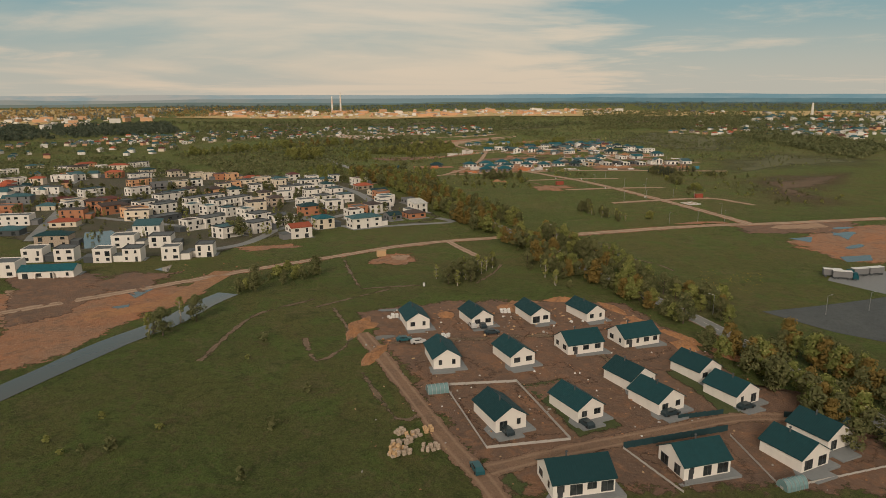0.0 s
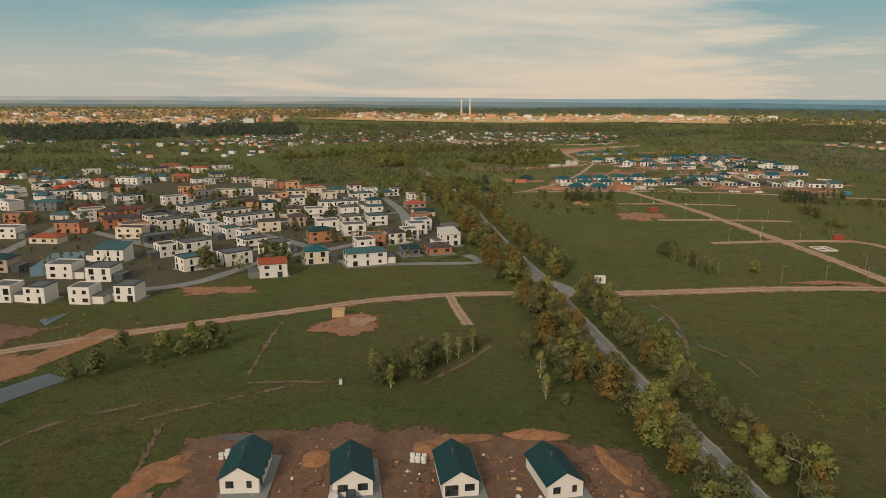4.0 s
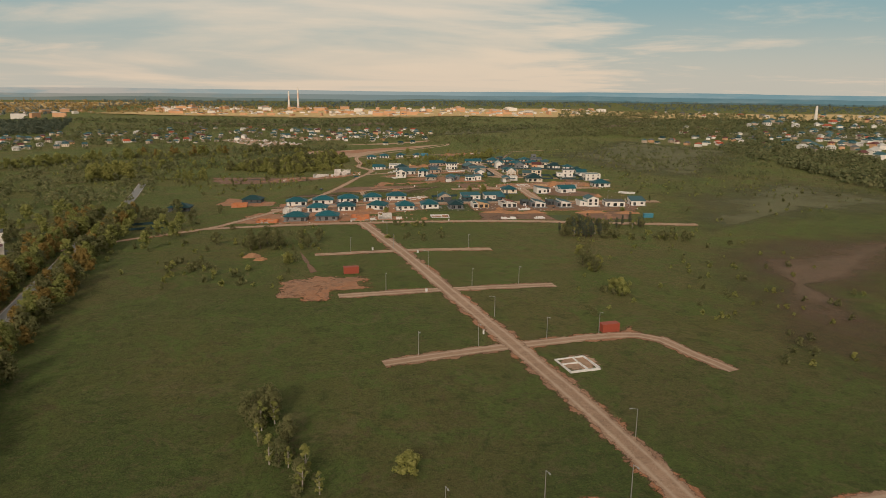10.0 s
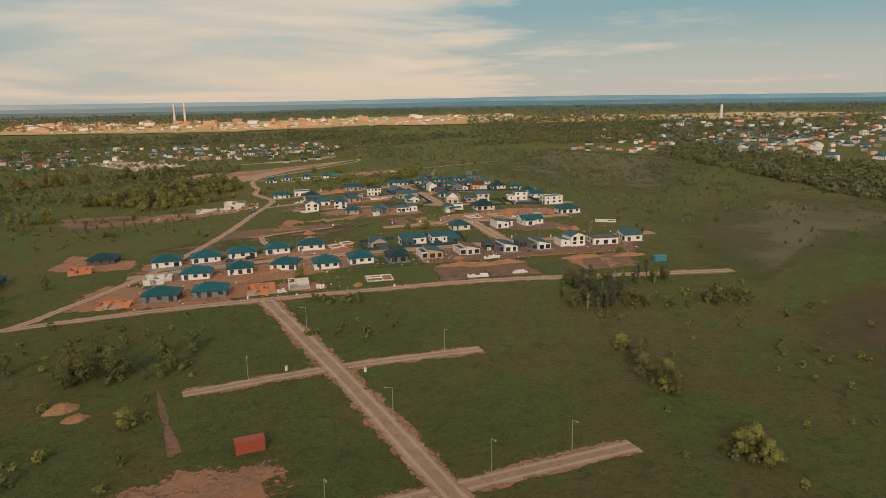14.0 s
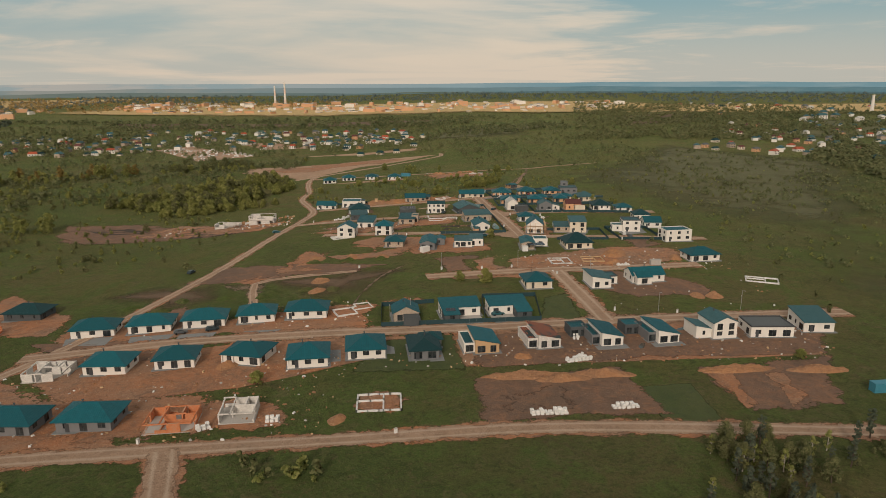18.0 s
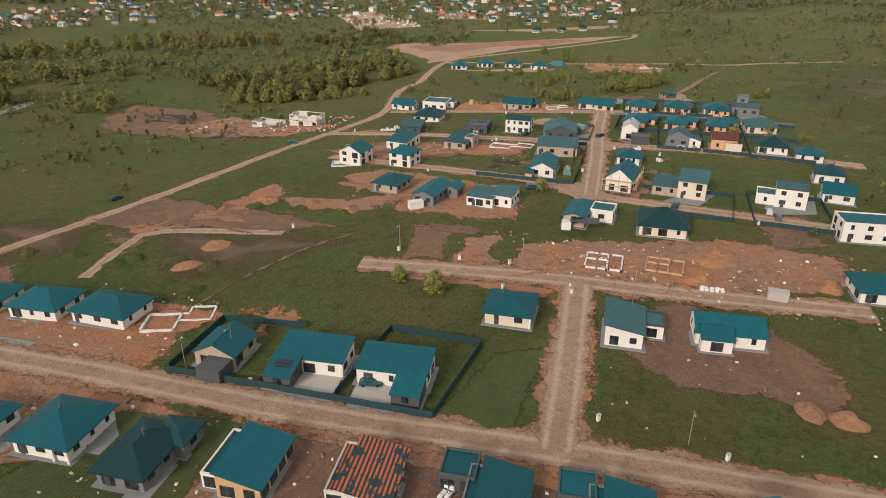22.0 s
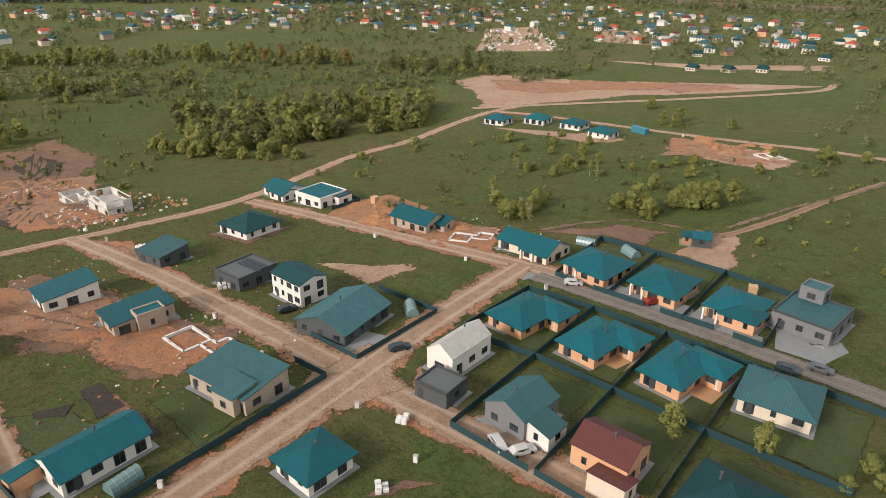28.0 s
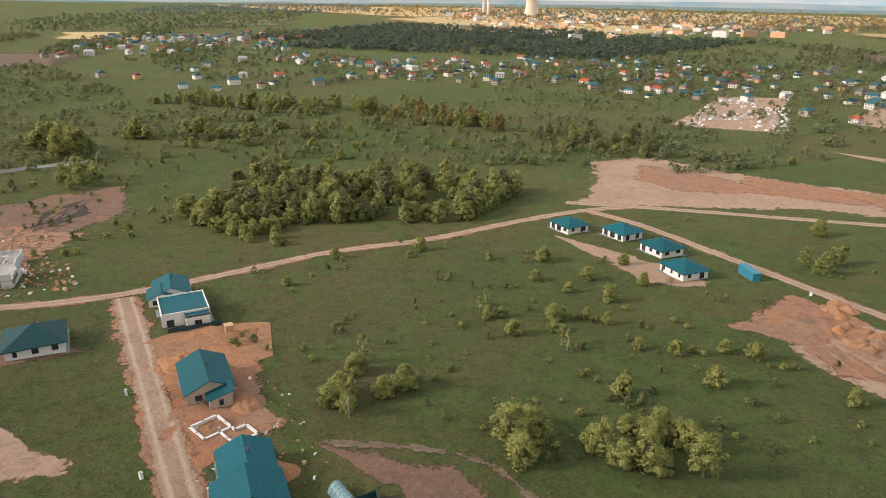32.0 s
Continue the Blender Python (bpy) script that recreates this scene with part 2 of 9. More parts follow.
def leaves(a, b, c):
    def build(t, p):
        info = t.nodes.new("ShaderNodeObjectInfo")
        isl = t.nodes.new("ShaderNodeNewGeometry")
        col = blend(t, info.outputs["Random"], a, b)
        col = blend(t, span(t, isl.outputs["Random Per Island"], 0.35, 1.0), col, c)
        col = blend(t, calc(t, "MULTIPLY", span(t, grain(t, world_place(t), 0.5, 5.0), 0.4, 0.65), 0.6), col, tuple(v * 0.5 for v in a))
        link(t, col, p.inputs["Base Color"])
        p.inputs["Roughness"].default_value = 0.8
        p.inputs["Specular IOR Level"].default_value = 0.2
        tr = t.nodes.new("ShaderNodeBsdfTranslucent")
        link(t, col, tr.inputs[0])
        mx = t.nodes.new("ShaderNodeMixShader")
        mx.inputs[0].default_value = 0.45
        link(t, p.outputs[0], mx.inputs[1])
        link(t, tr.outputs[0], mx.inputs[2])
        link(t, mx.outputs[0], t.nodes["Material Output"].inputs[0])
    return build


def plain(colour, rough=0.7, metal=0.0, vary=0.3, scale=3.0):
    def build(t, p):
        at = where(t)
        link(t, blend(t, span(t, grain(t, at, scale), 0.4, 0.7, 0, vary), colour, tuple(v * 0.6 for v in colour)), p.inputs["Base Color"])
        p.inputs["Roughness"].default_value, p.inputs["Metallic"].default_value = rough, metal
        bump(t, p, grain(t, at, scale * 8), 0.1, 0.02)
    return build


def tarmac(t, p):
    at = world_place(t)
    c = blend(t, span(t, grain(t, at, 0.12, 6.0), 0.4, 0.65), (0.19, 0.205, 0.205), (0.25, 0.25, 0.24))
    c = blend(t, span(t, grain(t, at, 2.5, 7.0), 0.5, 0.8, 0, 0.5), c, (0.15, 0.155, 0.155))
    link(t, c, p.inputs["Base Color"])
    p.inputs["Roughness"].default_value = 0.8
    bump(t, p, grain(t, at, 6.0), 0.2, 0.03)


def glassy(t, p):
    at = world_place(t)
    link(t, blend(t, span(t, grain(t, at, 0.4), 0.4, 0.6), (0.012, 0.017, 0.02), (0.05, 0.058, 0.06)), p.inputs["Base Color"])
    p.inputs["Roughness"].default_value = 0.08


def water_build(t, p):
    p.inputs["Base Color"].default_value = (0.085, 0.075, 0.058, 1)
    p.inputs["Roughness"].default_value = 0.12
    bump(t, p, grain(t, world_place(t), 0.8, 4.0), 0.05, 0.05)


GRASS = material("meadow_grass", grass_build)
LAWN = material("mown_lawn", earth((0.058, 0.088, 0.020), (0.082, 0.100, 0.028), (0.046, 0.074, 0.018), (0.10, 0.115, 0.04), worn=(0.45, 0.3)))
DIRT = material("orange_brown_earth", earth((0.43, 0.185, 0.082), (0.34, 0.200, 0.122), (0.170, 0.104, 0.070), (0.50, 0.34, 0.225), worn=(1.3, 0.14, 0.35)))
BROWN = material("dark_brown_earth", earth((0.215, 0.125, 0.080), (0.160, 0.102, 0.070), (0.320, 0.160, 0.082), (0.31, 0.215, 0.15), worn=(1.2, 0.14, 0.35)))
SOIL = material("dark_garden_soil", earth((0.045, 0.035, 0.028), (0.06, 0.045, 0.034), (0.032, 0.027, 0.022), (0.085, 0.065, 0.048), worn=(0.6, 0.3)))
SAND = material("pale_sandy_ground", earth((0.47, 0.32, 0.215), (0.41, 0.262, 0.165), (0.29, 0.195, 0.13), (0.55, 0.42, 0.31), worn=(1.2, 0.12, 0.35)))
GRAVEL = material("beige_gravel", earth((0.44, 0.30, 0.205), (0.38, 0.25, 0.165), (0.30, 0.195, 0.125), (0.53, 0.41, 0.305), worn=(0.9, 0.25, 0.3), tracks=0.8))
CLAYROAD = material("brown_clay_road", earth((0.30, 0.185, 0.115), (0.25, 0.155, 0.10), (0.20, 0.13, 0.09), (0.37, 0.25, 0.165), worn=(0.9, 0.25, 0.3), tracks=0.8))
TRACK = material("worn_vehicle_track", earth((0.22, 0.155, 0.10), (0.17, 0.125, 0.075), (0.12, 0.105, 0.05), (0.30, 0.21, 0.145), worn=(2.2, 0.22, 0.9), tracks=0.6))
MOUND = material("dug_soil", earth((0.47, 0.225, 0.095), (0.36, 0.195, 0.105), (0.23, 0.135, 0.08), (0.52, 0.33, 0.19)))
STREET = material("worn_grey_street", earth((0.235, 0.205, 0.175), (0.195, 0.180, 0.160), (0.165, 0.150, 0.130), (0.30, 0.255, 0.21), worn=(0.5, 0.3, 0.3), tracks=0.5))
DARKLOT = material("dark_asphalt_yard", earth((0.085, 0.100, 0.104), (0.105, 0.118, 0.120), (0.070, 0.082, 0.085), (0.13, 0.135, 0.135), worn=(0.1, 0.3, 0.1)))
YARD = material("trodden_yards_and_gardens", earth((0.075, 0.078, 0.036), (0.098, 0.080, 0.052), (0.050, 0.062, 0.024), (0.14, 0.125, 0.085), worn=(0.45, 0.3)))
DRY = material("dry_brown_meadow", earth((0.165, 0.108, 0.066), (0.132, 0.094, 0.050), (0.180, 0.112, 0.072), (0.19, 0.135, 0.085), worn=(0.7, 0.02, 1.5)))
PALE = material("pale_dry_grass", earth((0.135, 0.135, 0.055), (0.110, 0.122, 0.045), (0.155, 0.135, 0.070), (0.16, 0.155, 0.075), worn=(0.9, 0.02, 1.6)))
# gold base colour stands in for low sunlight on the far land
GOLD = material("painted_sunlit_fields", earth((0.62, 0.44, 0.19), (0.52, 0.38, 0.16), (0.36, 0.28, 0.12), (0.66, 0.50, 0.26), worn=(0.9, 0.006, 0.8)))
TARMAC = material("asphalt", tarmac)
LINE = material("white_road_paint", plain((0.62, 0.62, 0.58), 0.7))
WATER = material("still_water", water_build)
WHITE = material("white_render", plaster((0.72, 0.69, 0.635), 0.07))
CREAM = material("cream_render", plaster((0.66, 0.58, 0.46), 0.08))
PEACH = material("apricot_render", plaster((0.62, 0.36, 0.20), 0.08))
GREY = material("grey_render", plaster((0.17, 0.175, 0.18), 0.1))
DARKWALL = material("anthracite_cladding", plaster((0.07, 0.08, 0.085), 0.1))
TANWALL = material("tan_brick", block_wall((0.38, 0.28, 0.20), (0.44, 0.38, 0.31), 0.25, 0.09))
REDBRICK = material("red_clay_block", block_wall((0.58, 0.17, 0.05), (0.46, 0.27, 0.17), 0.4, 0.25))
AERATED = material("white_aerated_block", block_wall((0.74, 0.71, 0.66), (0.42, 0.41, 0.39), 0.6, 0.25))
WOODWALL = material("timber_boards", plain((0.42, 0.24, 0.12), 0.7))
TIMBER = material("raw_timber", plain((0.52, 0.35, 0.19), 0.75))
TEAL = material("dark_teal_sheet_roof", seam_roof((0.004, 0.092, 0.118), 0.5))
SLATE = material("blue_grey_sheet_roof", seam_roof((0.042, 0.118, 0.135)))
DEEP = material("near_black_teal_roof", seam_roof((0.006, 0.048, 0.056)))
BURGUNDY = material("burgundy_sheet_roof", seam_roof((0.13, 0.045, 0.040)))
REDROOF = material("red_tiled_roof", seam_roof((0.40, 0.095, 0.045)))
SILVER = material("pale_sheet_roof", seam_roof((0.50, 0.50, 0.47)))
FELT = material("flat_roof_felt", plain((0.10, 0.115, 0.12), 0.8))
UMBER = material("brown_sheet_roof", seam_roof((0.075, 0.055, 0.050)))
RUSTY = material("terracotta_render", plaster((0.42, 0.19, 0.10), 0.08))
CONCRETE = material("concrete", plain((0.42, 0.40, 0.37), 0.85))
SHEETING = material("bluish_greenhouse_sheeting", plain((0.16, 0.27, 0.28), 0.25, scale=1.0))
PAVING = material("grey_paving", plain((0.215, 0.230, 0.235), 0.85, scale=1.0))
GLASS = material("window_glass", glassy)
FRAMEMAT = material("anthracite_frame", plain((0.05, 0.055, 0.06), 0.5))
FENCE = material("dark_fence_panel", plain((0.014, 0.050, 0.060), 0.6))
STEEL = material("galvanised_steel", plain((0.42, 0.43, 0.43), 0.4, 0.6))
BARK = material("bark", plain((0.10, 0.075, 0.055), 0.95))
BIRCH = material("pale_bark", plain((0.42, 0.38, 0.33), 0.9))
SPRING = material("spring_foliage", leaves((0.258, 0.298, 0.084), (0.330, 0.330, 0.093), (0.483, 0.467, 0.177)))
RUSSET = material("young_bronze_foliage", leaves((0.287, 0.203, 0.063), (0.329, 0.231, 0.067), (0.406, 0.308, 0.105)))
OLIVE = material("olive_foliage", leaves((0.165, 0.189, 0.077), (0.210, 0.217, 0.087), (0.315, 0.301, 0.147)))
PINE = material("dark_conifer_foliage", leaves((0.105, 0.143, 0.105), (0.135, 0.165, 0.112), (0.195, 0.210, 0.135)))
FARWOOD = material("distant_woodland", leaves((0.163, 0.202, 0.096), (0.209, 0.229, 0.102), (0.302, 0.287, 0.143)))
# low sunlight on the far woods is put into the leaf colour
GOLDWOOD = material("sunlight_tinted_woodland", leaves((0.375, 0.269, 0.106), (0.450, 0.319, 0.125), (0.537, 0.413, 0.188)))
PALEBAND = material("pale_red_paint", plain((0.74, 0.58, 0.48), 0.7))
# bluish air haze is mixed into these leaf colours
SKYWOOD = material("haze_tinted_forest", leaves((0.170, 0.245, 0.250), (0.200, 0.260, 0.250), (0.250, 0.270, 0.235)))
PLASTIC = material("white_sheeting", plain((0.72, 0.72, 0.70), 0.5))
BLUE = material("blue_sheeting", plain((0.05, 0.22, 0.30), 0.5))
RUST = material("rust_red_container", plain((0.30, 0.065, 0.035), 0.6))
SOLAR = material("solar_panel", plain((0.012, 0.022, 0.035), 0.2))
PAINTS = [material("car_paint", plain(c, 0.3, 0.2, 0.1)) for c in ((0.03, 0.05, 0.06), (0.55, 0.55, 0.54), (0.02, 0.10, 0.12), (0.10, 0.11, 0.12), (0.25, 0.03, 0.02))]
RUBBER = material("tyre_rubber", plain((0.02, 0.02, 0.02), 0.9))


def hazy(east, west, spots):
    """Distance with its air haze painted as glow: teal to the east, warmer to the west."""
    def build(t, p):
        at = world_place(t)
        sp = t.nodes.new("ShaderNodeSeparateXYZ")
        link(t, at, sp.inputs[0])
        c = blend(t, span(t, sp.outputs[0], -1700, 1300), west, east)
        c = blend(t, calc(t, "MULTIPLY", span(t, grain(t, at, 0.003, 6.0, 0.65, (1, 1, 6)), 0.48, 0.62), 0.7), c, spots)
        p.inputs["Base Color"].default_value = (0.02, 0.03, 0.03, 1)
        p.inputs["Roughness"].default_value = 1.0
        # the haze colour is emitted: the hills glow though they hold no lamp
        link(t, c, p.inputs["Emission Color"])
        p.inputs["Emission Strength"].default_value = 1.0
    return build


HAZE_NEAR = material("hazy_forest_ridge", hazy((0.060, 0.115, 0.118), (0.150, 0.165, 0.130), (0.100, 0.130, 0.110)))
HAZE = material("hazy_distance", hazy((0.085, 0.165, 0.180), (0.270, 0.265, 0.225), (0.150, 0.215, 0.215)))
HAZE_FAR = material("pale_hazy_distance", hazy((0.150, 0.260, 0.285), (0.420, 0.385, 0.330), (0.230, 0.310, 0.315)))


def half_tiled(t, p):
    """Orange battens over dark underlay, part of the tiles laid."""
    at = where(t)
    w = t.nodes.new("ShaderNodeTexWave")
    w.bands_direction, w.wave_profile = "Y", "SIN"
    w.inputs["Scale"].default_value = 0.45
    link(t, at, w.inputs[0])
    c = blend(t, span(t, w.outputs["Fac"], 0.35, 0.55), (0.02, 0.03, 0.035), (0.42, 0.12, 0.05))
    c = blend(t, span(t, grain(t, at, 0.35, 3.0), 0.5, 0.56), c, (0.018, 0.04, 0.045))
    link(t, c, p.inputs["Base Color"])
    p.inputs["Roughness"].default_value = 0.8
    bump(t, p, w.outputs["Fac"], 0.6, 0.05)


HALFTILE = material("half_laid_roof", half_tiled)


# ---- ground form ----
GX, GY = np.array([-120, 20, 160, 300, 440.0]), np.array([0, 170, 340, 510, 680, 850, 1020, 1190, 1360.0])
HEIGHTS = np.array([6.1, 10.2, 0.3, -2.6, -7.0, -12.7, -15.2, -14.3, -16.5, 1.7, 8.1, 1.8, 2.5, -5.7, -15.4, -18.2, -11.8, -14.8, -2.7, -3.9, -1.6, 4.1, -2.7, 2.2, -8.8, -12.7, -11.6, -2.1, -1.7, -0.7, -3.2, -3.3, 1.0, 3.1, -6.6, -8.4, -1.8, -1.6, -1.3, -1.5, -2.4, -5.0, -2.4, -5.2, -6.8])


def ground_z(x, y):
    """Height of the land: a soft lattice of hills, level far out, rising to wooded hills on the skyline."""
    x, y = np.asarray(x, float), np.asarray(y, float)
    cx, cy = np.clip(x, -220, 520), np.clip(y, -120, 1500)
    g = np.exp(-((cx[..., None] - GX) / 105) ** 2)[..., :, None] * np.exp(-((cy[..., None] - GY) / 125) ** 2)[..., None, :]
    g = g.reshape(*x.shape, -1)
    far = np.maximum(np.hypot(x - 150, y - 500) - 2200, 0)
    return (g / g.sum(-1, keepdims=True)) @ HEIGHTS + np.minimum(24 * (far / 2100) ** 1.6, 26)


def gz(x, y):
    return float(ground_z(x, y))


def mesh_of(name, verts, faces, mats, attrs=(), smooth=False):
    me = bpy.data.meshes.new(name)
    me.from_pydata(verts, [], faces)
    for m in (mats if isinstance(mats, (list, tuple)) else [mats]):
        me.materials.append(m)
    for key, values in attrs:
        me.attributes.new(key, "FLOAT", "POINT").data.foreach_set("value", np.asarray(values, np.float32))
    if smooth:
        me.polygons.foreach_set("use_smooth", [True] * len(me.polygons))
    me.update()
    return me


def axis(lo, hi, step, end_lo, end_hi):
    mid = list(np.arange(lo, hi + 1, step))
    left, right, s = [], [], step
    p = lo
    while p > end_lo:
        s *= 1.25
        p -= s
        left.append(max(p, end_lo))
    p, s = hi, step
    while p < end_hi:
        s *= 1.25
        p += s
        right.append(min(p, end_hi))
    return np.array(left[::-1] + mid + right)


def build_ground():
    # rings of a disc out to the skyline, plus the fine middle: one sheet
    xs, ys = axis(-260, 560, 10, -4150, 4450), axis(-160, 1560, 10, -3800, 4800)
    X, Y = np.meshgrid(xs, ys)
    Z = ground_z(X, Y)
    n = len(xs)
    keep = np.hypot(X - 150, Y - 500) < 4420
    faces = []
    for j in range(len(ys) - 1):
        for i in range(n - 1):
            if keep[j, i] or keep[j, i + 1] or keep[j + 1, i] or keep[j + 1, i + 1]:
                faces.append((j * n + i, j * n + i + 1, (j + 1) * n + i + 1, (j + 1) * n + i))
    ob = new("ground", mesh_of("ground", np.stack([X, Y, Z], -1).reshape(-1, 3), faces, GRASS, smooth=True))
    return tagged(ob, "green and brown spring meadow land reaching the hills", "ground", kind="structure")


build_ground()


def smooth_line(pts, step=5.0):
    pts = [Vector((*p, 0)) for p in pts]
    pts = [2 * pts[0] - pts[1]] + pts + [2 * pts[-1] - pts[-2]]
    out = []
    for a, b, c, d in zip(pts, pts[1:], pts[2:], pts[3:]):
        n = max(2, int((c - b).length / step))
        for k in range(n):
            t = k / n
            out.append(0.5 * ((2 * b) + (c - a) * t + (2 * a - 5 * b + 4 * c - d) * t * t + (3 * b - a - 3 * c + d) * t ** 3))
    out.append(pts[-2])
    return out


def strip(name, pts, width, mat, lift, label, category, fade=1.0, kind="structure"):
    """A road or track laid along pts on the land."""
    line = smooth_line(pts)
    verts, faces, edge, across = [], [], [], []
    cols = (-1.0, -0.75, -0.4, 0.0, 0.4, 0.75, 1.0)
    total = len(line)
    for i, p in enumerate(line):
        d = (line[min(i + 1, total - 1)] - line[max(i - 1, 0)]).normalized()
        side = Vector((-d.y, d.x, 0))
        w = width * (1 + 0.12 * noise.noise(p * 0.05)) / 2
        for c in cols:
            q = p + side * (c * w)
            verts.append((q.x, q.y, gz(q.x, q.y) + lift + 0.04 * (1 - c * c)))
            end = min(1.0, i / 2.0, (total - 1 - i) / 2.0) if fade else 1.0
            edge.append(min((1 - abs(c)) * 2.4, end * 2 if fade > 1 else 9))
            across.append(c)
    n = len(cols)
    for i in range(total - 1):
        for k in range(n - 1):
            faces.append((i * n + k, i * n + k + 1, (i + 1) * n + k + 1, (i + 1) * n + k))
    me = mesh_of(name, verts, [f[::-1] for f in faces], mat, (("edge", edge), ("across", across)))
    return tagged(new(name, me), label, category, kind=kind)


def size_of(outline):
    xs, ys = [p[0] for p in outline], [p[1] for p in outline]
    return max(max(xs) - min(xs), max(ys) - min(ys))


def patch(name, outline, mat, lift, label, category="ground", soft=7.0, kind="structure", dome=0.0, rough=0.0):
    """A sheet of ground inside a star-shaped outline; dome raises it into a heap."""
    cx, cy = sum(p[0] for p in outline) / len(outline), sum(p[1] for p in outline) / len(outline)
    rim = []
    for a, b in zip(outline, outline[1:] + outline[:1]):
        n = max(2, int(math.hypot(b[0] - a[0], b[1] - a[1]) / max(3.0, min(soft * 0.7, size_of(outline) * 0.05))))
        rim += [(a[0] + (b[0] - a[0]) * k / n, a[1] + (b[1] - a[1]) * k / n) for k in range(n)]
    size = max(math.hypot(p[0] - cx, p[1] - cy) for p in rim)
    rings = min(16, max(7, int(size / 0.7))) if dome else max(5, int(size / (9 if size < 300 else 60)))
    verts, edge = [(cx, cy, gz(cx, cy) + lift + dome)], [2.0]
    for r in range(1, rings + 1):
        s = r / rings
        for p in rim:
            x, y = cx + (p[0] - cx) * s, cy + (p[1] - cy) * s
            reach = math.hypot(p[0] - cx, p[1] - cy)
            up = dome * max(0.0, 1 - s) ** 0.8
            if rough:
                up += rough * (max(0.0, noise.noise(Vector((x * 0.35, y * 0.35, 3.0)))) + (0.45 * noise.noise(Vector((x * 1.1, y * 1.1, 5.0))) if dome else 0.0)) * min(1, (1 - s) * 4)
            verts.append((x, y, gz(x, y) + lift + up))
            edge.append(min(2.0, (1 - s) * reach / soft))
    m = len(rim)
    faces = [(0, 1 + k, 1 + (k + 1) % m) for k in range(m)]
    for r in range(rings - 1):
        for k in range(m):
            a, b = 1 + r * m + k, 1 + r * m + (k + 1) % m
            faces.append((a, a + m, b + m, b))
    area = sum(a[0] * b[1] - b[0] * a[1] for a, b in zip(outline, outline[1:] + outline[:1]))
    if area < 0:
        faces = [f[::-1] for f in faces]
    me = mesh_of(name, verts, faces, mat, (("edge", edge),), smooth=True)
    return tagged(new(name, me), label, category, kind=kind)


def oval(x, y, rx, ry, turn=0.0, n=14, uneven=0.18, seed=0):
    c, s, out = math.cos(radians(turn)), math.sin(radians(turn)), []
    for k in range(n):
        a = 2 * math.pi * k / n
        r = 1 + uneven * noise.noise(Vector((math.cos(a) * 1.7 + x, math.sin(a) * 1.7 + y, seed)))
        u, v = rx * r * math.cos(a), ry * r * math.sin(a)
        out.append((x + u * c - v * s, y + u * s + v * c))
    return out


# ---- small mesh makers ----
def box_into(bm, x0, y0, z0, x1, y1, z1, mi=0):
    v = [bm.verts.new(p) for p in ((x0, y0, z0), (x1, y0, z0), (x1, y1, z0), (x0, y1, z0), (x0, y0, z1), (x1, y0, z1), (x1, y1, z1), (x0, y1, z1))]
    for f in ((3, 2, 1, 0), (4, 5, 6, 7), (0, 1, 5, 4), (1, 2, 6, 5), (2, 3, 7, 6), (3, 0, 4, 7)):
        bm.faces.new([v[i] for i in f]).material_index = mi
    return v


def finish(name, bm, mats):
    me = bpy.data.meshes.new(name)
    bm.to_mesh(me)
    bm.free()
    for m in (mats if isinstance(mats, (list, tuple)) else [mats]):
        me.materials.append(m)
    return me


def part(name, bm, mats, parent, label=""):
    ob = new(name, finish(name, bm, mats) if isinstance(bm, bmesh.types.BMesh) else bm)
    ob.parent = parent
    return tagged(ob, label) if label else ob


def root(name, x, y, turn, label, category, group="", sink=0.0, kind=""):
    e = new(name)
    e.empty_display_size = 0.5
    e.matrix_world = pose(x, y, gz(x, y) - sink, 0, 0, turn)
    return tagged(e, label, category, group, kind)


def prism_into(bm, pts, thick):
    """A slab over a 3D polygon, thick downwards."""
    top = [bm.verts.new(p) for p in pts]
    bot = [bm.verts.new((p[0], p[1], p[2] - thick)) for p in pts]
    bm.faces.new(top)
    bm.faces.new(bot[::-1])
    n = len(pts)
    for i in range(n):
        bm.faces.new((top[i], bot[i], bot[(i + 1) % n], top[(i + 1) % n]))


SHARED = {}


def window_mesh(w, h, frame_mat):
    """Frame and glass of one window, facing -y, its sill at z 0."""
    key = (round(w, 1), round(h, 1), frame_mat.name)
    if key not in SHARED:
        f = bmesh.new()
        t = 0.09
        box_into(f, -w / 2, -0.05, 0, -w / 2 + t, 0.06, h)
        box_into(f, w / 2 - t, -0.05, 0, w / 2, 0.06, h)
        box_into(f, -w / 2 + t, -0.05, 0, w / 2 - t, 0.06, t)
        box_into(f, -w / 2 + t, -0.05, h - t, w / 2 - t, 0.06, h)
        if w > 1.3:
            box_into(f, -0.04, -0.04, t, 0.04, 0.05, h - t)
        if frame_mat == WHITE:
            box_into(f, -w / 2 + t, -0.02, t, w / 2 - t, 0.03, h - t, 1)
            SHARED[key] = (finish("window", f, [frame_mat, GLASS]), None)
            return SHARED[key]
        g = bmesh.new()
        box_into(g, -w / 2 + t, -0.02, t, w / 2 - t, 0.03, h - t)
        SHARED[key] = (finish("window_frame", f, frame_mat), finish("pane", g, GLASS))
    return SHARED[key]


def add_window(parent, x, y, z, turn, w, h, frame_mat):
    fm, pm = window_mesh(w, h, frame_mat)
    ob = part("window", fm, None, parent)
    ob.matrix_local = pose(x, y, z, 0, 0, turn)
    if pm:
        part("pane", pm, None, ob)
    return ob


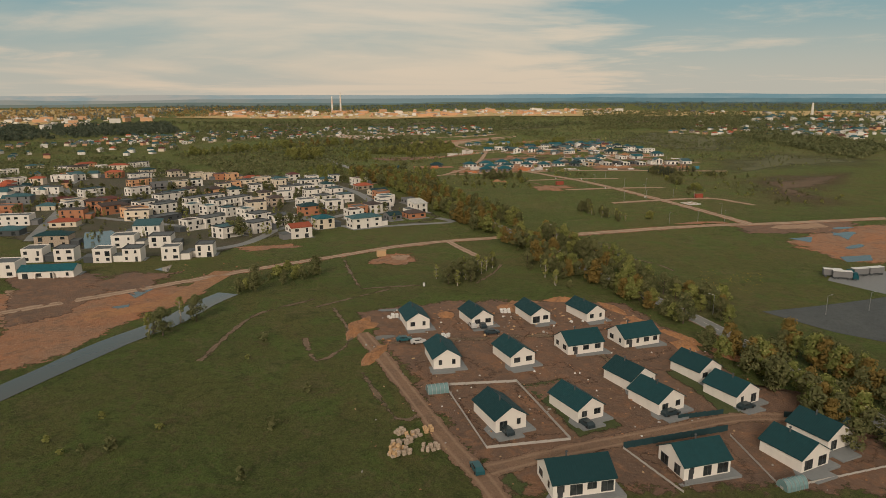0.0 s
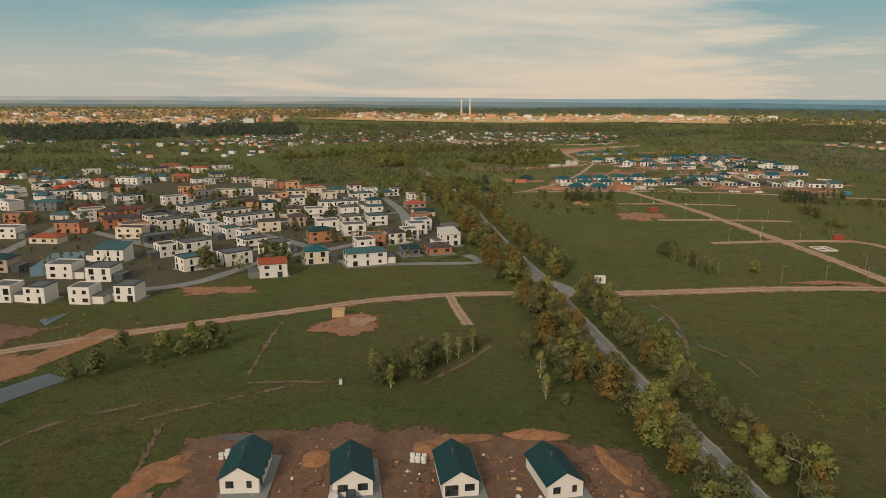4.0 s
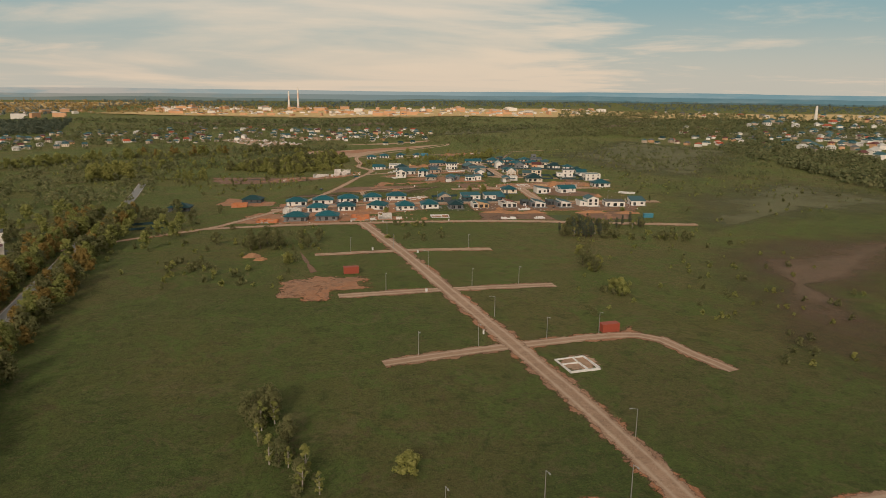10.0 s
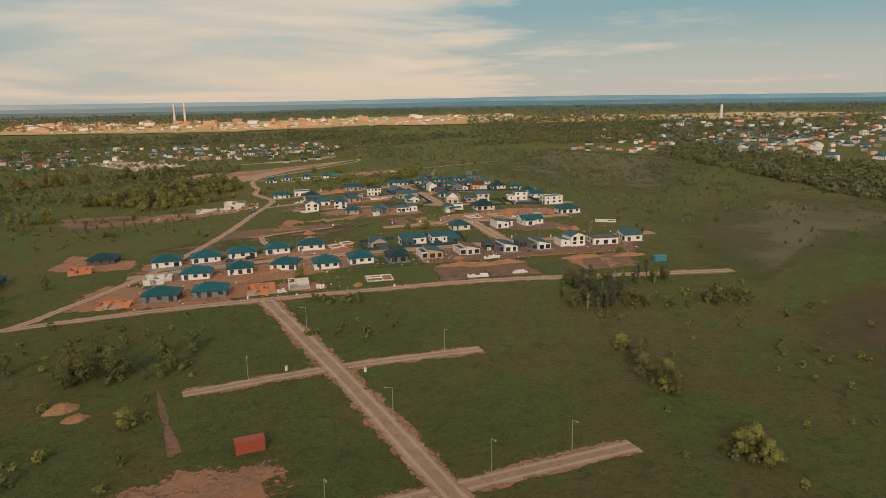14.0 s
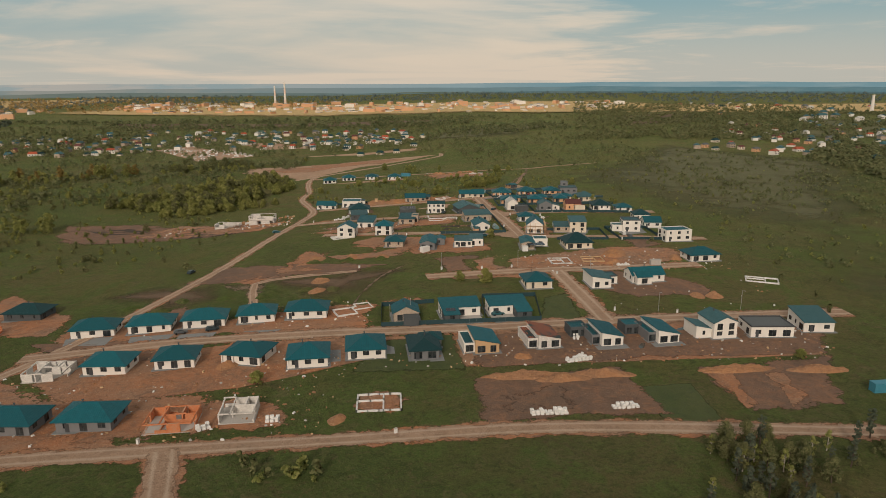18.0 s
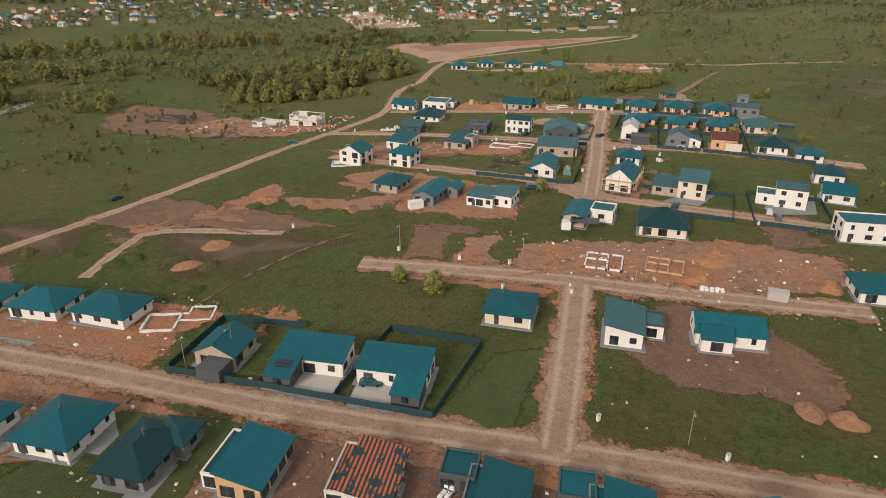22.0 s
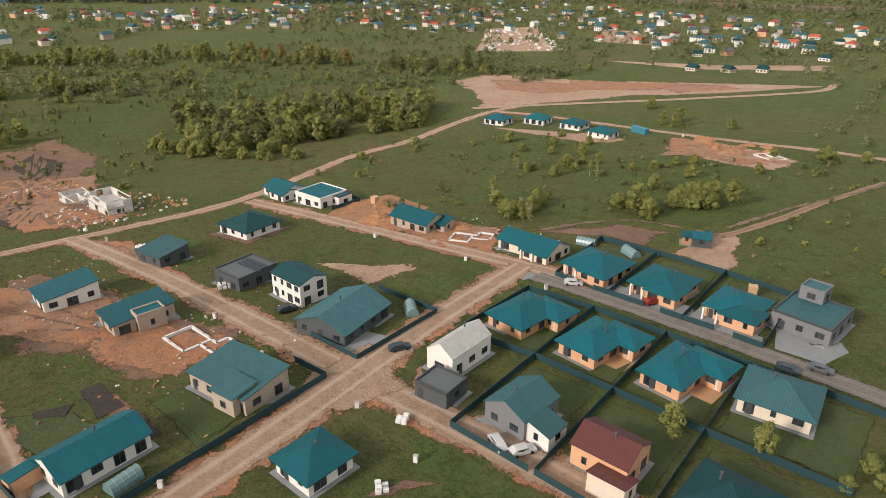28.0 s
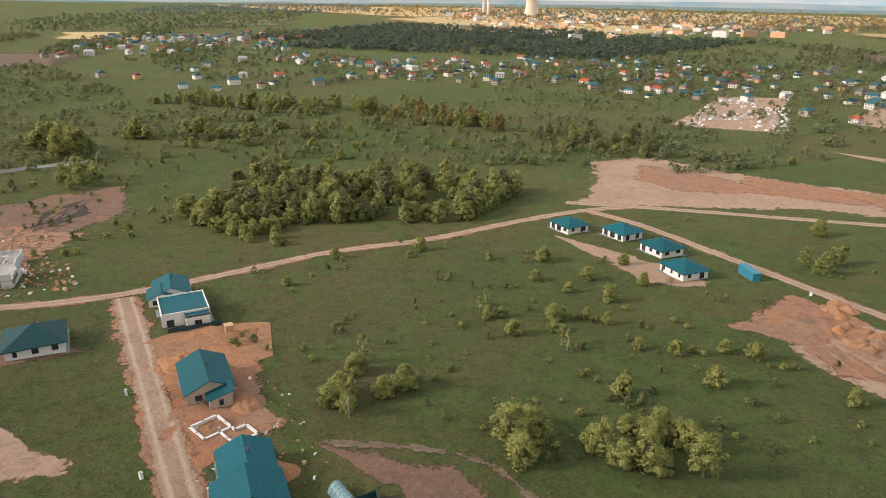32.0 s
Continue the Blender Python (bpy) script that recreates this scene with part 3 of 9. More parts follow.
def wall_windows(parent, w, d, z, rng, h=1.35, sides="snew", fm=None, dense=3.4, big=0.3, off=(0, 0)):
    fm = fm or FRAMEMAT
    ox, oy = off
    for side in sides:
        length, turn = (w, {"s": 0, "n": 180}.get(side)) if side in "sn" else (d, {"e": 90, "w": -90}[side])
        n = max(1, int(length / dense))
        for k in range(n):
            u = (k + 0.5) * length / n - length / 2
            tall = rng.random() < big
            ww = rng.choice((0.9, 1.4, 1.8)) if not tall else rng.choice((1.8, 2.4))
            ww = min(ww, length / n - 0.5)
            if ww < 0.5:
                continue
            hh, zz = (h, z + 0.95) if not tall else (2.1, z + 0.15)
            if side == "s":
                p = (ox + u, oy - d / 2)
            elif side == "n":
                p = (ox - u, oy + d / 2)
            elif side == "e":
                p = (ox + w / 2, oy + u)
            else:
                p = (ox - w / 2, oy - u)
            add_window(parent, p[0], p[1], zz, turn, ww, hh, fm)


def volume(parent, ox, oy, w, d, h, roof, wall, top, rng, eave=0.55, pitch=0.5, base=0.25, windows="snew", floors=1, dense=3.4, big=0.3, fm=None, chimney=False):
    """One block of a house: its walls, roof, windows. The ridge runs along x; roof: gable, hip, flat, mono, none."""
    b = bmesh.new()
    w2, d2 = w / 2, d / 2
    rise = d2 * pitch
    z0, z1 = -0.5, base + h
    if roof == "gable":
        pts = [(-w2, -d2), (w2, -d2), (w2, d2), (-w2, d2)]
        lo = [b.verts.new((ox + x, oy + y, z0)) for x, y in pts]
        hi = [b.verts.new((ox + x, oy + y, z1)) for x, y in pts]
        ra, rb = b.verts.new((ox - w2, oy, z1 + rise)), b.verts.new((ox + w2, oy, z1 + rise))
        for f in ((lo[0], lo[1], hi[1], hi[0]), (lo[2], lo[3], hi[3], hi[2]), (lo[1], lo[2], hi[2], rb, hi[1]), (lo[3], lo[0], hi[0], ra, hi[3])):
            b.faces.new(f)
    elif roof == "mono":
        pts = [(-w2, -d2, 0), (w2, -d2, 0), (w2, d2, d * pitch * 0.55), (-w2, d2, d * pitch * 0.55)]
        lo = [b.verts.new((ox + x, oy + y, z0)) for x, y, _ in pts]
        hi = [b.verts.new((ox + x, oy + y, z1 + z)) for x, y, z in pts]
        for i in range(4):
            b.faces.new((lo[i], lo[(i + 1) % 4], hi[(i + 1) % 4], hi[i]))
    else:
        box_into(b, ox - w2, oy - d2, z0, ox + w2, oy + d2, z1)
    part("wall", b, wall, parent)
    r = bmesh.new()
    e, t = eave, 0.16
    drop = e * pitch
    if roof == "gable":
        for sy in (-1, 1):
            q = [(ox - w2 - e * 0.7, oy + sy * (d2 + e), z1 - drop + t), (ox + w2 + e * 0.7, oy + sy * (d2 + e), z1 - drop + t), (ox + w2 + e * 0.7, oy, z1 + rise + t), (ox - w2 - e * 0.7, oy, z1 + rise + t)]
            prism_into(r, q if sy < 0 else q[::-1], t)
    elif roof == "hip":
        W, D = w2 + e, d2 + e
        rr = min(W, D) * pitch
        rx, ry = (max(0.0, w2 - d2), 0.0) if w >= d else (0.0, d2 - w2)
        zt = z1 + 0.06
        A = [(ox - W, oy - D, zt), (ox + W, oy - D, zt), (ox + W, oy + D, zt), (ox - W, oy + D, zt)]
        if w >= d:
            tops, quads = ((ox - rx - 0.05, oy, zt + rr), (ox + rx + 0.05, oy, zt + rr)), ((0, 1, 5, 4), (1, 2, 5), (2, 3, 4, 5), (3, 0, 4))
        else:
            tops, quads = ((ox, oy - ry - 0.05, zt + rr), (ox, oy + ry + 0.05, zt + rr)), ((0, 1, 4), (1, 2, 5, 4), (2, 3, 5), (3, 0, 4, 5))
        low = [(v[0], v[1], v[2] - 0.18) for v in A]
        vs = [r.verts.new(v) for v in (*A, *tops, *low)]
        for f in (*quads, (9, 8, 7, 6), (0, 6, 7, 1), (1, 7, 8, 2), (2, 8, 9, 3), (3, 9, 6, 0)):
            r.faces.new([vs[i] for i in f])
    elif roof == "mono":
        k = pitch * 0.55
        prism_into(r, [(ox - w2 - e * 0.6, oy - d2 - e, z1 - e * k + t), (ox + w2 + e * 0.6, oy - d2 - e, z1 - e * k + t), (ox + w2 + e * 0.6, oy + d2 + e, z1 + (d + e) * k + t), (ox - w2 - e * 0.6, oy + d2 + e, z1 + (d + e) * k + t)], t)
    elif roof == "flat":
        box_into(r, ox - w2 + 0.25, oy - d2 + 0.25, z1 - 0.1, ox + w2 - 0.25, oy + d2 - 0.25, z1 + 0.08)
        pm = bmesh.new()
        for x0, y0, x1, y1 in ((-w2 - 0.04, -d2 - 0.04, w2 + 0.04, -d2 + 0.25), (-w2 - 0.04, d2 - 0.25, w2 + 0.04, d2 + 0.04), (-w2 - 0.04, -d2 + 0.25, -w2 + 0.25, d2 - 0.25), (w2 - 0.25, -d2 + 0.25, w2 + 0.04, d2 - 0.25)):
            box_into(pm, ox + x0, oy + y0, z1 - 0.05, ox + x1, oy + y1, z1 + 0.4)
        part("parapet", pm, wall if rng.random() < 0.5 else FRAMEMAT, parent)
    if roof != "none":
        part("roof", r, top, parent)
    else:
        r.free()
    if chimney and roof in ("gable", "hip"):
        c = bmesh.new()
        cx = ox + rng.uniform(-0.2, 0.2) * w
        tube(c, (cx, oy + 0.5, z1 + rise * 0.5), (cx, oy + 0.5, z1 + rise + 0.75), 0.17, 0.17, 8)
        tube(c, (cx, oy + 0.5, z1 + rise + 0.75), (cx, oy + 0.5, z1 + rise + 0.9), 0.28, 0.24, 8)
        part("chimney", c, DARKWALL, parent)
    for fl in range(floors):
        wall_windows(parent, w, d, base + fl * h / floors, rng, 1.35, windows, fm, dense, big, (ox, oy))


def house(x, y, turn, w, d, h=2.9, roof="hip", wall=None, top=None, floors=1, wing=None, label="", group="", pad=0.8, porch=None, pitch=0.5, eave=0.55, windows="sew", dense=3.4, big=0.3, category="house", name="house", chimney=True, fm=None, posts=()):
    """A house: its main block, an optional wing (ox, oy, w, d, h, roof, wall, floors), paving round it and a porch slab."""
    wall, top = wall or WHITE, top or TEAL
    rng = random.Random(int(x * 13 + y * 7))
    ob = root(name, x, y, turn, label, category, group)
    if pad:
        b = bmesh.new()
        box_into(b, -w / 2 - pad, -d / 2 - pad, -0.6, w / 2 + pad, d / 2 + pad, 0.14)
        part("paving", b, PAVING, ob)
    volume(ob, 0, 0, w, d, h, roof, wall, top, rng, eave, pitch, windows=windows, floors=floors, dense=dense, big=big, chimney=chimney, fm=fm)
    for px, py in posts:
        b = bmesh.new()
        box_into(b, px - 0.2, py - 0.2, -0.3, px + 0.2, py + 0.2, 0.25 + h)
        part("porch_post", b, WHITE, ob)
    for ox, oy, ww, wd, wh, wr, wm, wf in (wing if isinstance(wing, list) else [wing] if wing else []):
        volume(ob, ox, oy, ww, wd, wh, wr, wm or wall, top, rng, eave * 0.8, pitch, windows="se" if fm else "sew", floors=wf, dense=dense, big=big, fm=fm)
        if pad:
            b = bmesh.new()
            box_into(b, ox - ww / 2 - 0.5, oy - wd / 2 - 0.5, -0.6, ox + ww / 2 + 0.5, oy + wd / 2 + 0.5, 0.136)
            part("paving", b, PAVING, ob)
    if porch:
        px, py, pw, pd, pm = porch
        b = bmesh.new()
        box_into(b, px - pw / 2, py - pd / 2, -0.6, px + pw / 2, py + pd / 2, 0.17)
        part("terrace", b, pm, ob)
    b = bmesh.new()
    dx = -w * 0.5 + 1.2 + rng.random() * 1.5
    box_into(b, dx - 0.5, -d / 2 - 0.05, 0.2, dx + 0.5, -d / 2 + 0.03, 2.3)
    part("door", b, FRAMEMAT, ob)
    return ob


# ---- suburb house ----
def window_band(parent, w, d, floors, h, rng, side, single):
    """The windows of one front, small and tall in turn, each over its sill; joined where they are too far off to tell apart."""
    f = bmesh.new()
    length = w if side == "s" else d
    n = max(2, int(length / 4.4))
    for fl in range(floors):
        for k in range(n):
            u = (k + 0.5) * length / n - length / 2 + rng.uniform(-0.4, 0.4)
            ww = rng.choice((1.0, 1.4, 2.0))
            z0, z1 = (0.35 + fl * h / floors, 2.45 + fl * h / floors) if rng.random() < 0.35 else (1.15 + fl * h / floors, 2.4 + fl * h / floors)
            if side == "s":
                box_into(f, u - ww / 2, -d / 2 - 0.05, z0, u + ww / 2, -d / 2 + 0.05, z1)
                box_into(f, u - ww / 2 - 0.1, -d / 2 - 0.12, z0 - 0.1, u + ww / 2 + 0.1, -d / 2 + 0.02, z0, 1)
            else:
                box_into(f, -w / 2 - 0.05, u - ww / 2, z0, -w / 2 + 0.05, u + ww / 2, z1)
                box_into(f, -w / 2 - 0.12, u - ww / 2 - 0.1, z0 - 0.1, -w / 2 + 0.02, u + ww / 2 + 0.1, z0, 1)
            if single:
                part("window", f, [GLASS, FRAMEMAT], parent)
                f = bmesh.new()
    if single:
        f.free()
    else:
        tagged(part("glazing", f, [GLASS, FRAMEMAT], parent), kind="stuff")


def cubic_house(x, y, turn, w, d, floors, wall=None, roof="", top=None):
    rng = random.Random(int(x * 31 + y * 17))
    wall = wall or rng.choice((WHITE, WHITE, WHITE, CREAM))
    roof = roof or "flat"
    top = top or FELT
    tint = {WHITE: "white", CREAM: "cream", PEACH: "apricot", GREY: "grey", RUSTY: "terracotta", TANWALL: "tan brick", DARKWALL: "dark clad"}[wall]
    hue = {FELT: "dark felt", UMBER: "brown", DEEP: "near-black", SLATE: "blue-grey", REDROOF: "red", BURGUNDY: "dark red", TEAL: "teal", SILVER: "pale metal"}[top]
    words = f"{tint} {'two-storey' if floors == 2 else 'single-storey'} {'terrace' if w > 19 else 'suburban house'} with {hue} {'hipped' if roof == 'hip' else 'gabled' if roof == 'gable' else 'sloping' if roof == 'mono' else 'flat'} roof"
    h = 5.7 if floors == 2 else 3.0
    e = root("house", x, y, turn, words, "house", "houses of the suburb")
    b = bmesh.new()
    box_into(b, -w / 2 - 1.2, -d / 2 - 3.0, -0.8, w / 2 + 1.2, d / 2 + 1.0, 0.12)
    part("paving", b, PAVING, e)
    volume(e, 0, 0, w, d, h, roof, wall, top, rng, 0.45, 0.34, windows="")
    window_band(e, w, d, floors, h, rng, "s", y < 400)
    window_band(e, w, d, floors, h, rng, "w", False)
    if w > 19:
        for k in range(1, int(w / 6.5)):
            u = -w / 2 + k * 6.5
            b = bmesh.new()
            box_into(b, u - 0.12, -d / 2 - 1.3, 0.1, u + 0.12, -d / 2, h - 0.6)
            part("party_wall", b, wall, e)
    if floors == 2 and w < 19 and rng.random() < 0.6:
        sx = rng.choice((-1, 1))
        b = bmesh.new()
        box_into(b, sx * w / 2 - (4.2 if sx < 0 else 0), -d / 2 + 1.0, -0.5, sx * w / 2 + (4.2 if sx > 0 else 0), d / 2 - 1.5, 2.9)
        part("garage", b, rng.choice((wall, wall, DARKWALL, GREY)), e)
        b = bmesh.new()
        box_into(b, sx * w / 2 - (4.3 if sx < 0 else -0.01), -d / 2 + 0.9, 2.9, sx * w / 2 + (4.3 if sx > 0 else -0.01), d / 2 - 1.4, 3.1)
        part("garage_roof", b, FELT, e)
    elif floors == 2 and roof == "flat":
        b = bmesh.new()
        box_into(b, -w * 0.35, -d / 2 - 1.5, 2.75, w * 0.1, -d / 2, 2.95)
        part("balcony", b, wall, e)


# ---- trees ----
def round_light(me, normals):
    """Leaf sprays take the light as the round clump that they make up."""
    me.polygons.foreach_set("use_smooth", [True] * len(me.polygons))
    me.normals_split_custom_set_from_vertices(normals)


def crown_mesh(seed, height, spread, base, clumps, per, leaf, mat):
    """Leaf sprays gathered in uneven clumps round the limbs."""
    rng = np.random.default_rng(seed)
    f = rng.random(clumps)
    z = base + (height - base) * (0.08 + 0.88 * f)
    belt = np.sin(np.pi * np.minimum(1, 0.2 + 0.78 * f)) ** 0.7
    a, r = rng.uniform(0, 6.283, clumps), spread * belt * np.sqrt(rng.random(clumps)) * rng.uniform(0.65, 1.05, clumps)
    mid = np.stack([r * np.cos(a), r * np.sin(a), z], -1)
    size = spread * rng.uniform(0.24, 0.46, clumps)
    v = rng.normal(size=(clumps, per, 3))
    v /= np.linalg.norm(v, axis=-1, keepdims=True)
    at = mid[:, None] + v * np.array((1, 1, 0.8)) * size[:, None, None] * rng.uniform(0.6, 1.08, (clumps, per, 1))
    n = v + rng.normal(0, 0.4, (clumps, per, 3)) + np.array((0, 0, 0.5))
    n /= np.linalg.norm(n, axis=-1, keepdims=True)
    u = np.cross(n, rng.normal(size=(clumps, per, 3)))
    u /= np.linalg.norm(u, axis=-1, keepdims=True)
    w = np.cross(n, u)
    s = leaf * rng.uniform(0.6, 1.5, (clumps, per, 1))
    verts = np.stack([at - u * s, at - w * s * 0.65 + n * s * 0.1, at + u * s, at + w * s * 0.65 + n * s * 0.2], 2).reshape(-1, 3)
    out = mid[:, None] * np.array((1, 1, 0.55)) - np.array((0, 0, 0.3 * height))
    out = out / np.linalg.norm(out, axis=-1, keepdims=True)
    light = 0.62 * v + 0.40 * out + 0.30 * n + np.array((0, 0, 0.15))
    light = np.repeat((light / np.linalg.norm(light, axis=-1, keepdims=True)).reshape(-1, 3), 4, 0)
    me = mesh_of("crown", verts.tolist(), np.arange(len(verts)).reshape(-1, 4).tolist(), mat)
    round_light(me, light.tolist())
    return me


def tube(bm, a, b, ra, rb, n=6):
    a, b = Vector(a), Vector(b)
    d = (b - a).normalized()
    u = d.orthogonal().normalized()
    v = d.cross(u)
    lo = [bm.verts.new(a + (u * math.cos(t) + v * math.sin(t)) * ra) for t in (2 * math.pi * k / n for k in range(n))]
    hi = [bm.verts.new(b + (u * math.cos(t) + v * math.sin(t)) * rb) for t in (2 * math.pi * k / n for k in range(n))]
    for k in range(n):
        bm.faces.new((lo[k], lo[(k + 1) % n], hi[(k + 1) % n], hi[k]))
    bm.faces.new(hi)
    bm.faces.new(lo[::-1])


def trunk_mesh(seed, height, spread, radius, mat):
    rng = random.Random(seed + 99)
    bm = bmesh.new()
    mid = (rng.uniform(-0.3, 0.3), rng.uniform(-0.3, 0.3), height * 0.45)
    tube(bm, (0, 0, -0.4), mid, radius, radius * 0.65)
    tube(bm, mid, (mid[0] * 1.5, mid[1] * 1.5, height * 0.88), radius * 0.65, radius * 0.12)
    for k in range(7):
        z = height * rng.uniform(0.28, 0.7)
        a = rng.uniform(0, 6.283)
        tube(bm, (mid[0] * z / height * 2, mid[1] * z / height * 2, z), (spread * 0.75 * math.cos(a), spread * 0.75 * math.sin(a), z + height * rng.uniform(0.1, 0.28)), radius * 0.4, radius * 0.06, 5)
    return finish("trunk", bm, mat)


KINDS = {}


def tree_kind(key, height, spread, base, clumps, per, leaf, mat, bark, label, category, n=3):
    KINDS[key] = []
    for k in range(n):
        seed = sum(map(ord, key)) * 7 + k
        e = (trunk_mesh(seed, height, spread, 0.028 * height, bark), crown_mesh(seed, height * (1 + 0.06 * k), spread, base, clumps, per, leaf, mat))
        KINDS[key].append((e, label, category))


tree_kind("spring", 11.0, 3.9, 1.0, 34, 62, 0.31, SPRING, BARK, "broad tree in fresh yellow-green spring leaf", "tree")
tree_kind("russet", 11.0, 3.8, 1.0, 34, 62, 0.30, RUSSET, BARK, "tall tree in young bronze-yellow leaf", "tree")
tree_kind("olive", 10.5, 4.0, 0.8, 34, 62, 0.31, OLIVE, BARK, "dense tree with dull olive-green foliage", "tree")
tree_kind("birch", 9.0, 1.8, 1.0, 20, 36, 0.24, SPRING, BIRCH, "slender birch with thin spring foliage", "tree")
tree_kind("round", 6.0, 3.3, 0.1, 36, 80, 0.27, SPRING, BARK, "rounded meadow willow in pale green leaf", "tree")
tree_kind("shrub", 3.0, 1.7, 0.0, 12, 40, 0.21, OLIVE, BARK, "low olive-green shrub in the meadow", "shrub")
tree_kind("bush", 2.4, 1.5, 0.0, 10, 40, 0.20, SPRING, BARK, "small green bush in the grass", "shrub")
tree_kind("pine", 13.0, 2.2, 2.0, 26, 40, 0.32, PINE, BARK, "dark green conifer in a copse", "tree")
PLANT_RNG = random.Random(11)


def plant(key, x, y, scale=1.0, group=""):
    (tm, cm), label, category = PLANT_RNG.choice(KINDS[key])
    sc = scale * PLANT_RNG.uniform(0.78, 1.22)
    e = new("tree" if category == "tree" else "shrub")
    e.matrix_world = pose(x, y, gz(x, y), 0, 0, PLANT_RNG.uniform(0, 360)) @ Matrix.Diagonal((sc * PLANT_RNG.uniform(0.85, 1.15), sc, sc, 1))
    tagged(e, label, category, group)
    for name, me in (("trunk", tm), ("crown", cm)):
        part(name, me, None, e)
    return e


def quad_points(quad, n, seed):
    """n places spread unevenly inside a four-cornered area."""
    rng = random.Random(seed)
    out = []
    while len(out) < n:
        u, v = rng.random(), rng.random()
        a, b, c, d = (Vector(p) for p in quad)
        p = (a * (1 - u) + b * u) * (1 - v) + (d * (1 - u) + c * u) * v
        if noise.noise(Vector((p.x * 0.02, p.y * 0.02, seed))) > -0.25 + rng.random() * 0.3 - 0.15:
            out.append((p.x, p.y))
    return out


def thicket(quad, n, keys, seed, scale=1.0, group=""):
    for i, (x, y) in enumerate(quad_points(quad, n, seed)):
        plant(keys[i % len(keys)], x, y, scale, group)


def woodland(name, quad, n, seed, size, mat, label):
    """Far woods: trees as loose heaps of leafy sprays, in one sheet of canopy."""
    rng = np.random.default_rng(seed)
    pts = np.array(quad_points(quad, n, seed))
    m = 26
    r = size * rng.uniform(0.55, 1.35, (n, 1))
    h = r * rng.uniform(1.5, 2.6, (n, 1))
    v = rng.normal(size=(n, m, 3))
    v[..., 2] = np.abs(v[..., 2])
    v /= np.linalg.norm(v, axis=-1, keepdims=True)
    z = ground_z(pts[:, 0], pts[:, 1])
    base = np.stack([pts[:, 0], pts[:, 1], z], -1)[:, None] + np.array((0, 0, 1.0)) * (h * 0.2)[:, None]
    p = base + v * np.concatenate([r, r, h * 0.85], 1)[:, None] * rng.uniform(0.6, 1.0, (n, m, 1))
    nn = v + rng.normal(0, 0.35, (n, m, 3)) + np.array((0, 0, 0.5))
    nn /= np.linalg.norm(nn, axis=-1, keepdims=True)
    u = np.cross(nn, rng.normal(size=(n, m, 3)))
    u /= np.linalg.norm(u, axis=-1, keepdims=True)
    w = np.cross(nn, u)
    s = (r * 0.33)[:, None] * rng.uniform(0.6, 1.3, (n, m, 1))
    verts = np.stack([p - u * s, p - w * s, p + u * s, p + w * s], 2).reshape(-1, 3)
    me = mesh_of(name, verts.tolist(), np.arange(len(verts)).reshape(-1, 4).tolist(), mat)
    soft = 0.7 * v + 0.35 * nn
    soft /= np.linalg.norm(soft, axis=-1, keepdims=True)
    round_light(me, np.repeat(soft.reshape(-1, 3), 4, 0).tolist())
    return tagged(new(name, me), label, "woods", kind="stuff")


def light_crown(key, every=3):
    """A share of the sprays of a crown, grown larger, for trees that are seen only in the mass."""
    out = []
    for (tm, cm), _, _ in KINDS[key]:
        v = np.empty(len(cm.vertices) * 3)
        cm.vertices.foreach_get("co", v)
        q = v.reshape(-1, 4, 3)[::every]
        mid = q.mean(1, keepdims=True)
        out.append(mid + (q - mid) * (0.95 * every ** 0.5))
    return out


def joined_crowns(name, every, mat, label, category):
    """Many crowns in one sheet; each takes the light as a round of its own."""
    normals = []
    for one in every:
        n = one.reshape(-1, 3) - (one.reshape(-1, 3).mean(0) - np.array((0, 0, 2.6)))
        normals.append(n / np.linalg.norm(n, axis=-1, keepdims=True))
    verts = np.concatenate(every).reshape(-1, 3)
    me = mesh_of(name, verts.tolist(), np.arange(len(verts)).reshape(-1, 4).tolist(), mat)
    flat = np.concatenate(normals).reshape(-1, 4, 3)
    face = np.cross(verts.reshape(-1, 4, 3)[:, 1] - verts.reshape(-1, 4, 3)[:, 0], verts.reshape(-1, 4, 3)[:, 2] - verts.reshape(-1, 4, 3)[:, 0])
    face /= np.maximum(np.linalg.norm(face, axis=-1, keepdims=True), 1e-6)
    flat = flat.mean(1) * 0.8 + face * 0.45
    flat = np.repeat(flat / np.linalg.norm(flat, axis=-1, keepdims=True), 4, 0)
    round_light(me, flat.tolist())
    return tagged(new(name, me), label, category, kind="stuff")


def mass(quad, n, keys, seed, scale=1.0, label="mixed thicket of shrubs and young trees", name="thicket"):
    """A thicket seen in the mass: whole crowns joined, one sheet for each kind."""
    rng = random.Random(seed)
    pts = quad_points(quad, n, seed)
    for j, key in enumerate(dict.fromkeys(keys)):
        crowns, every = light_crown(key), []
        for i, (x, y) in enumerate(pts):
            if keys[i % len(keys)] != key:
                continue
            a, s = rng.uniform(0, 6.283), scale * rng.uniform(0.7, 1.3)
            c, q = math.cos(a) * s, math.sin(a) * s
            every.append(rng.choice(crowns) @ np.array(((c, q, 0), (-q, c, 0), (0, 0, s))) + np.array((x, y, gz(x, y))))
        if every:
            joined_crowns(name, every, KINDS[key][0][0][1].materials[0], label, "thicket")


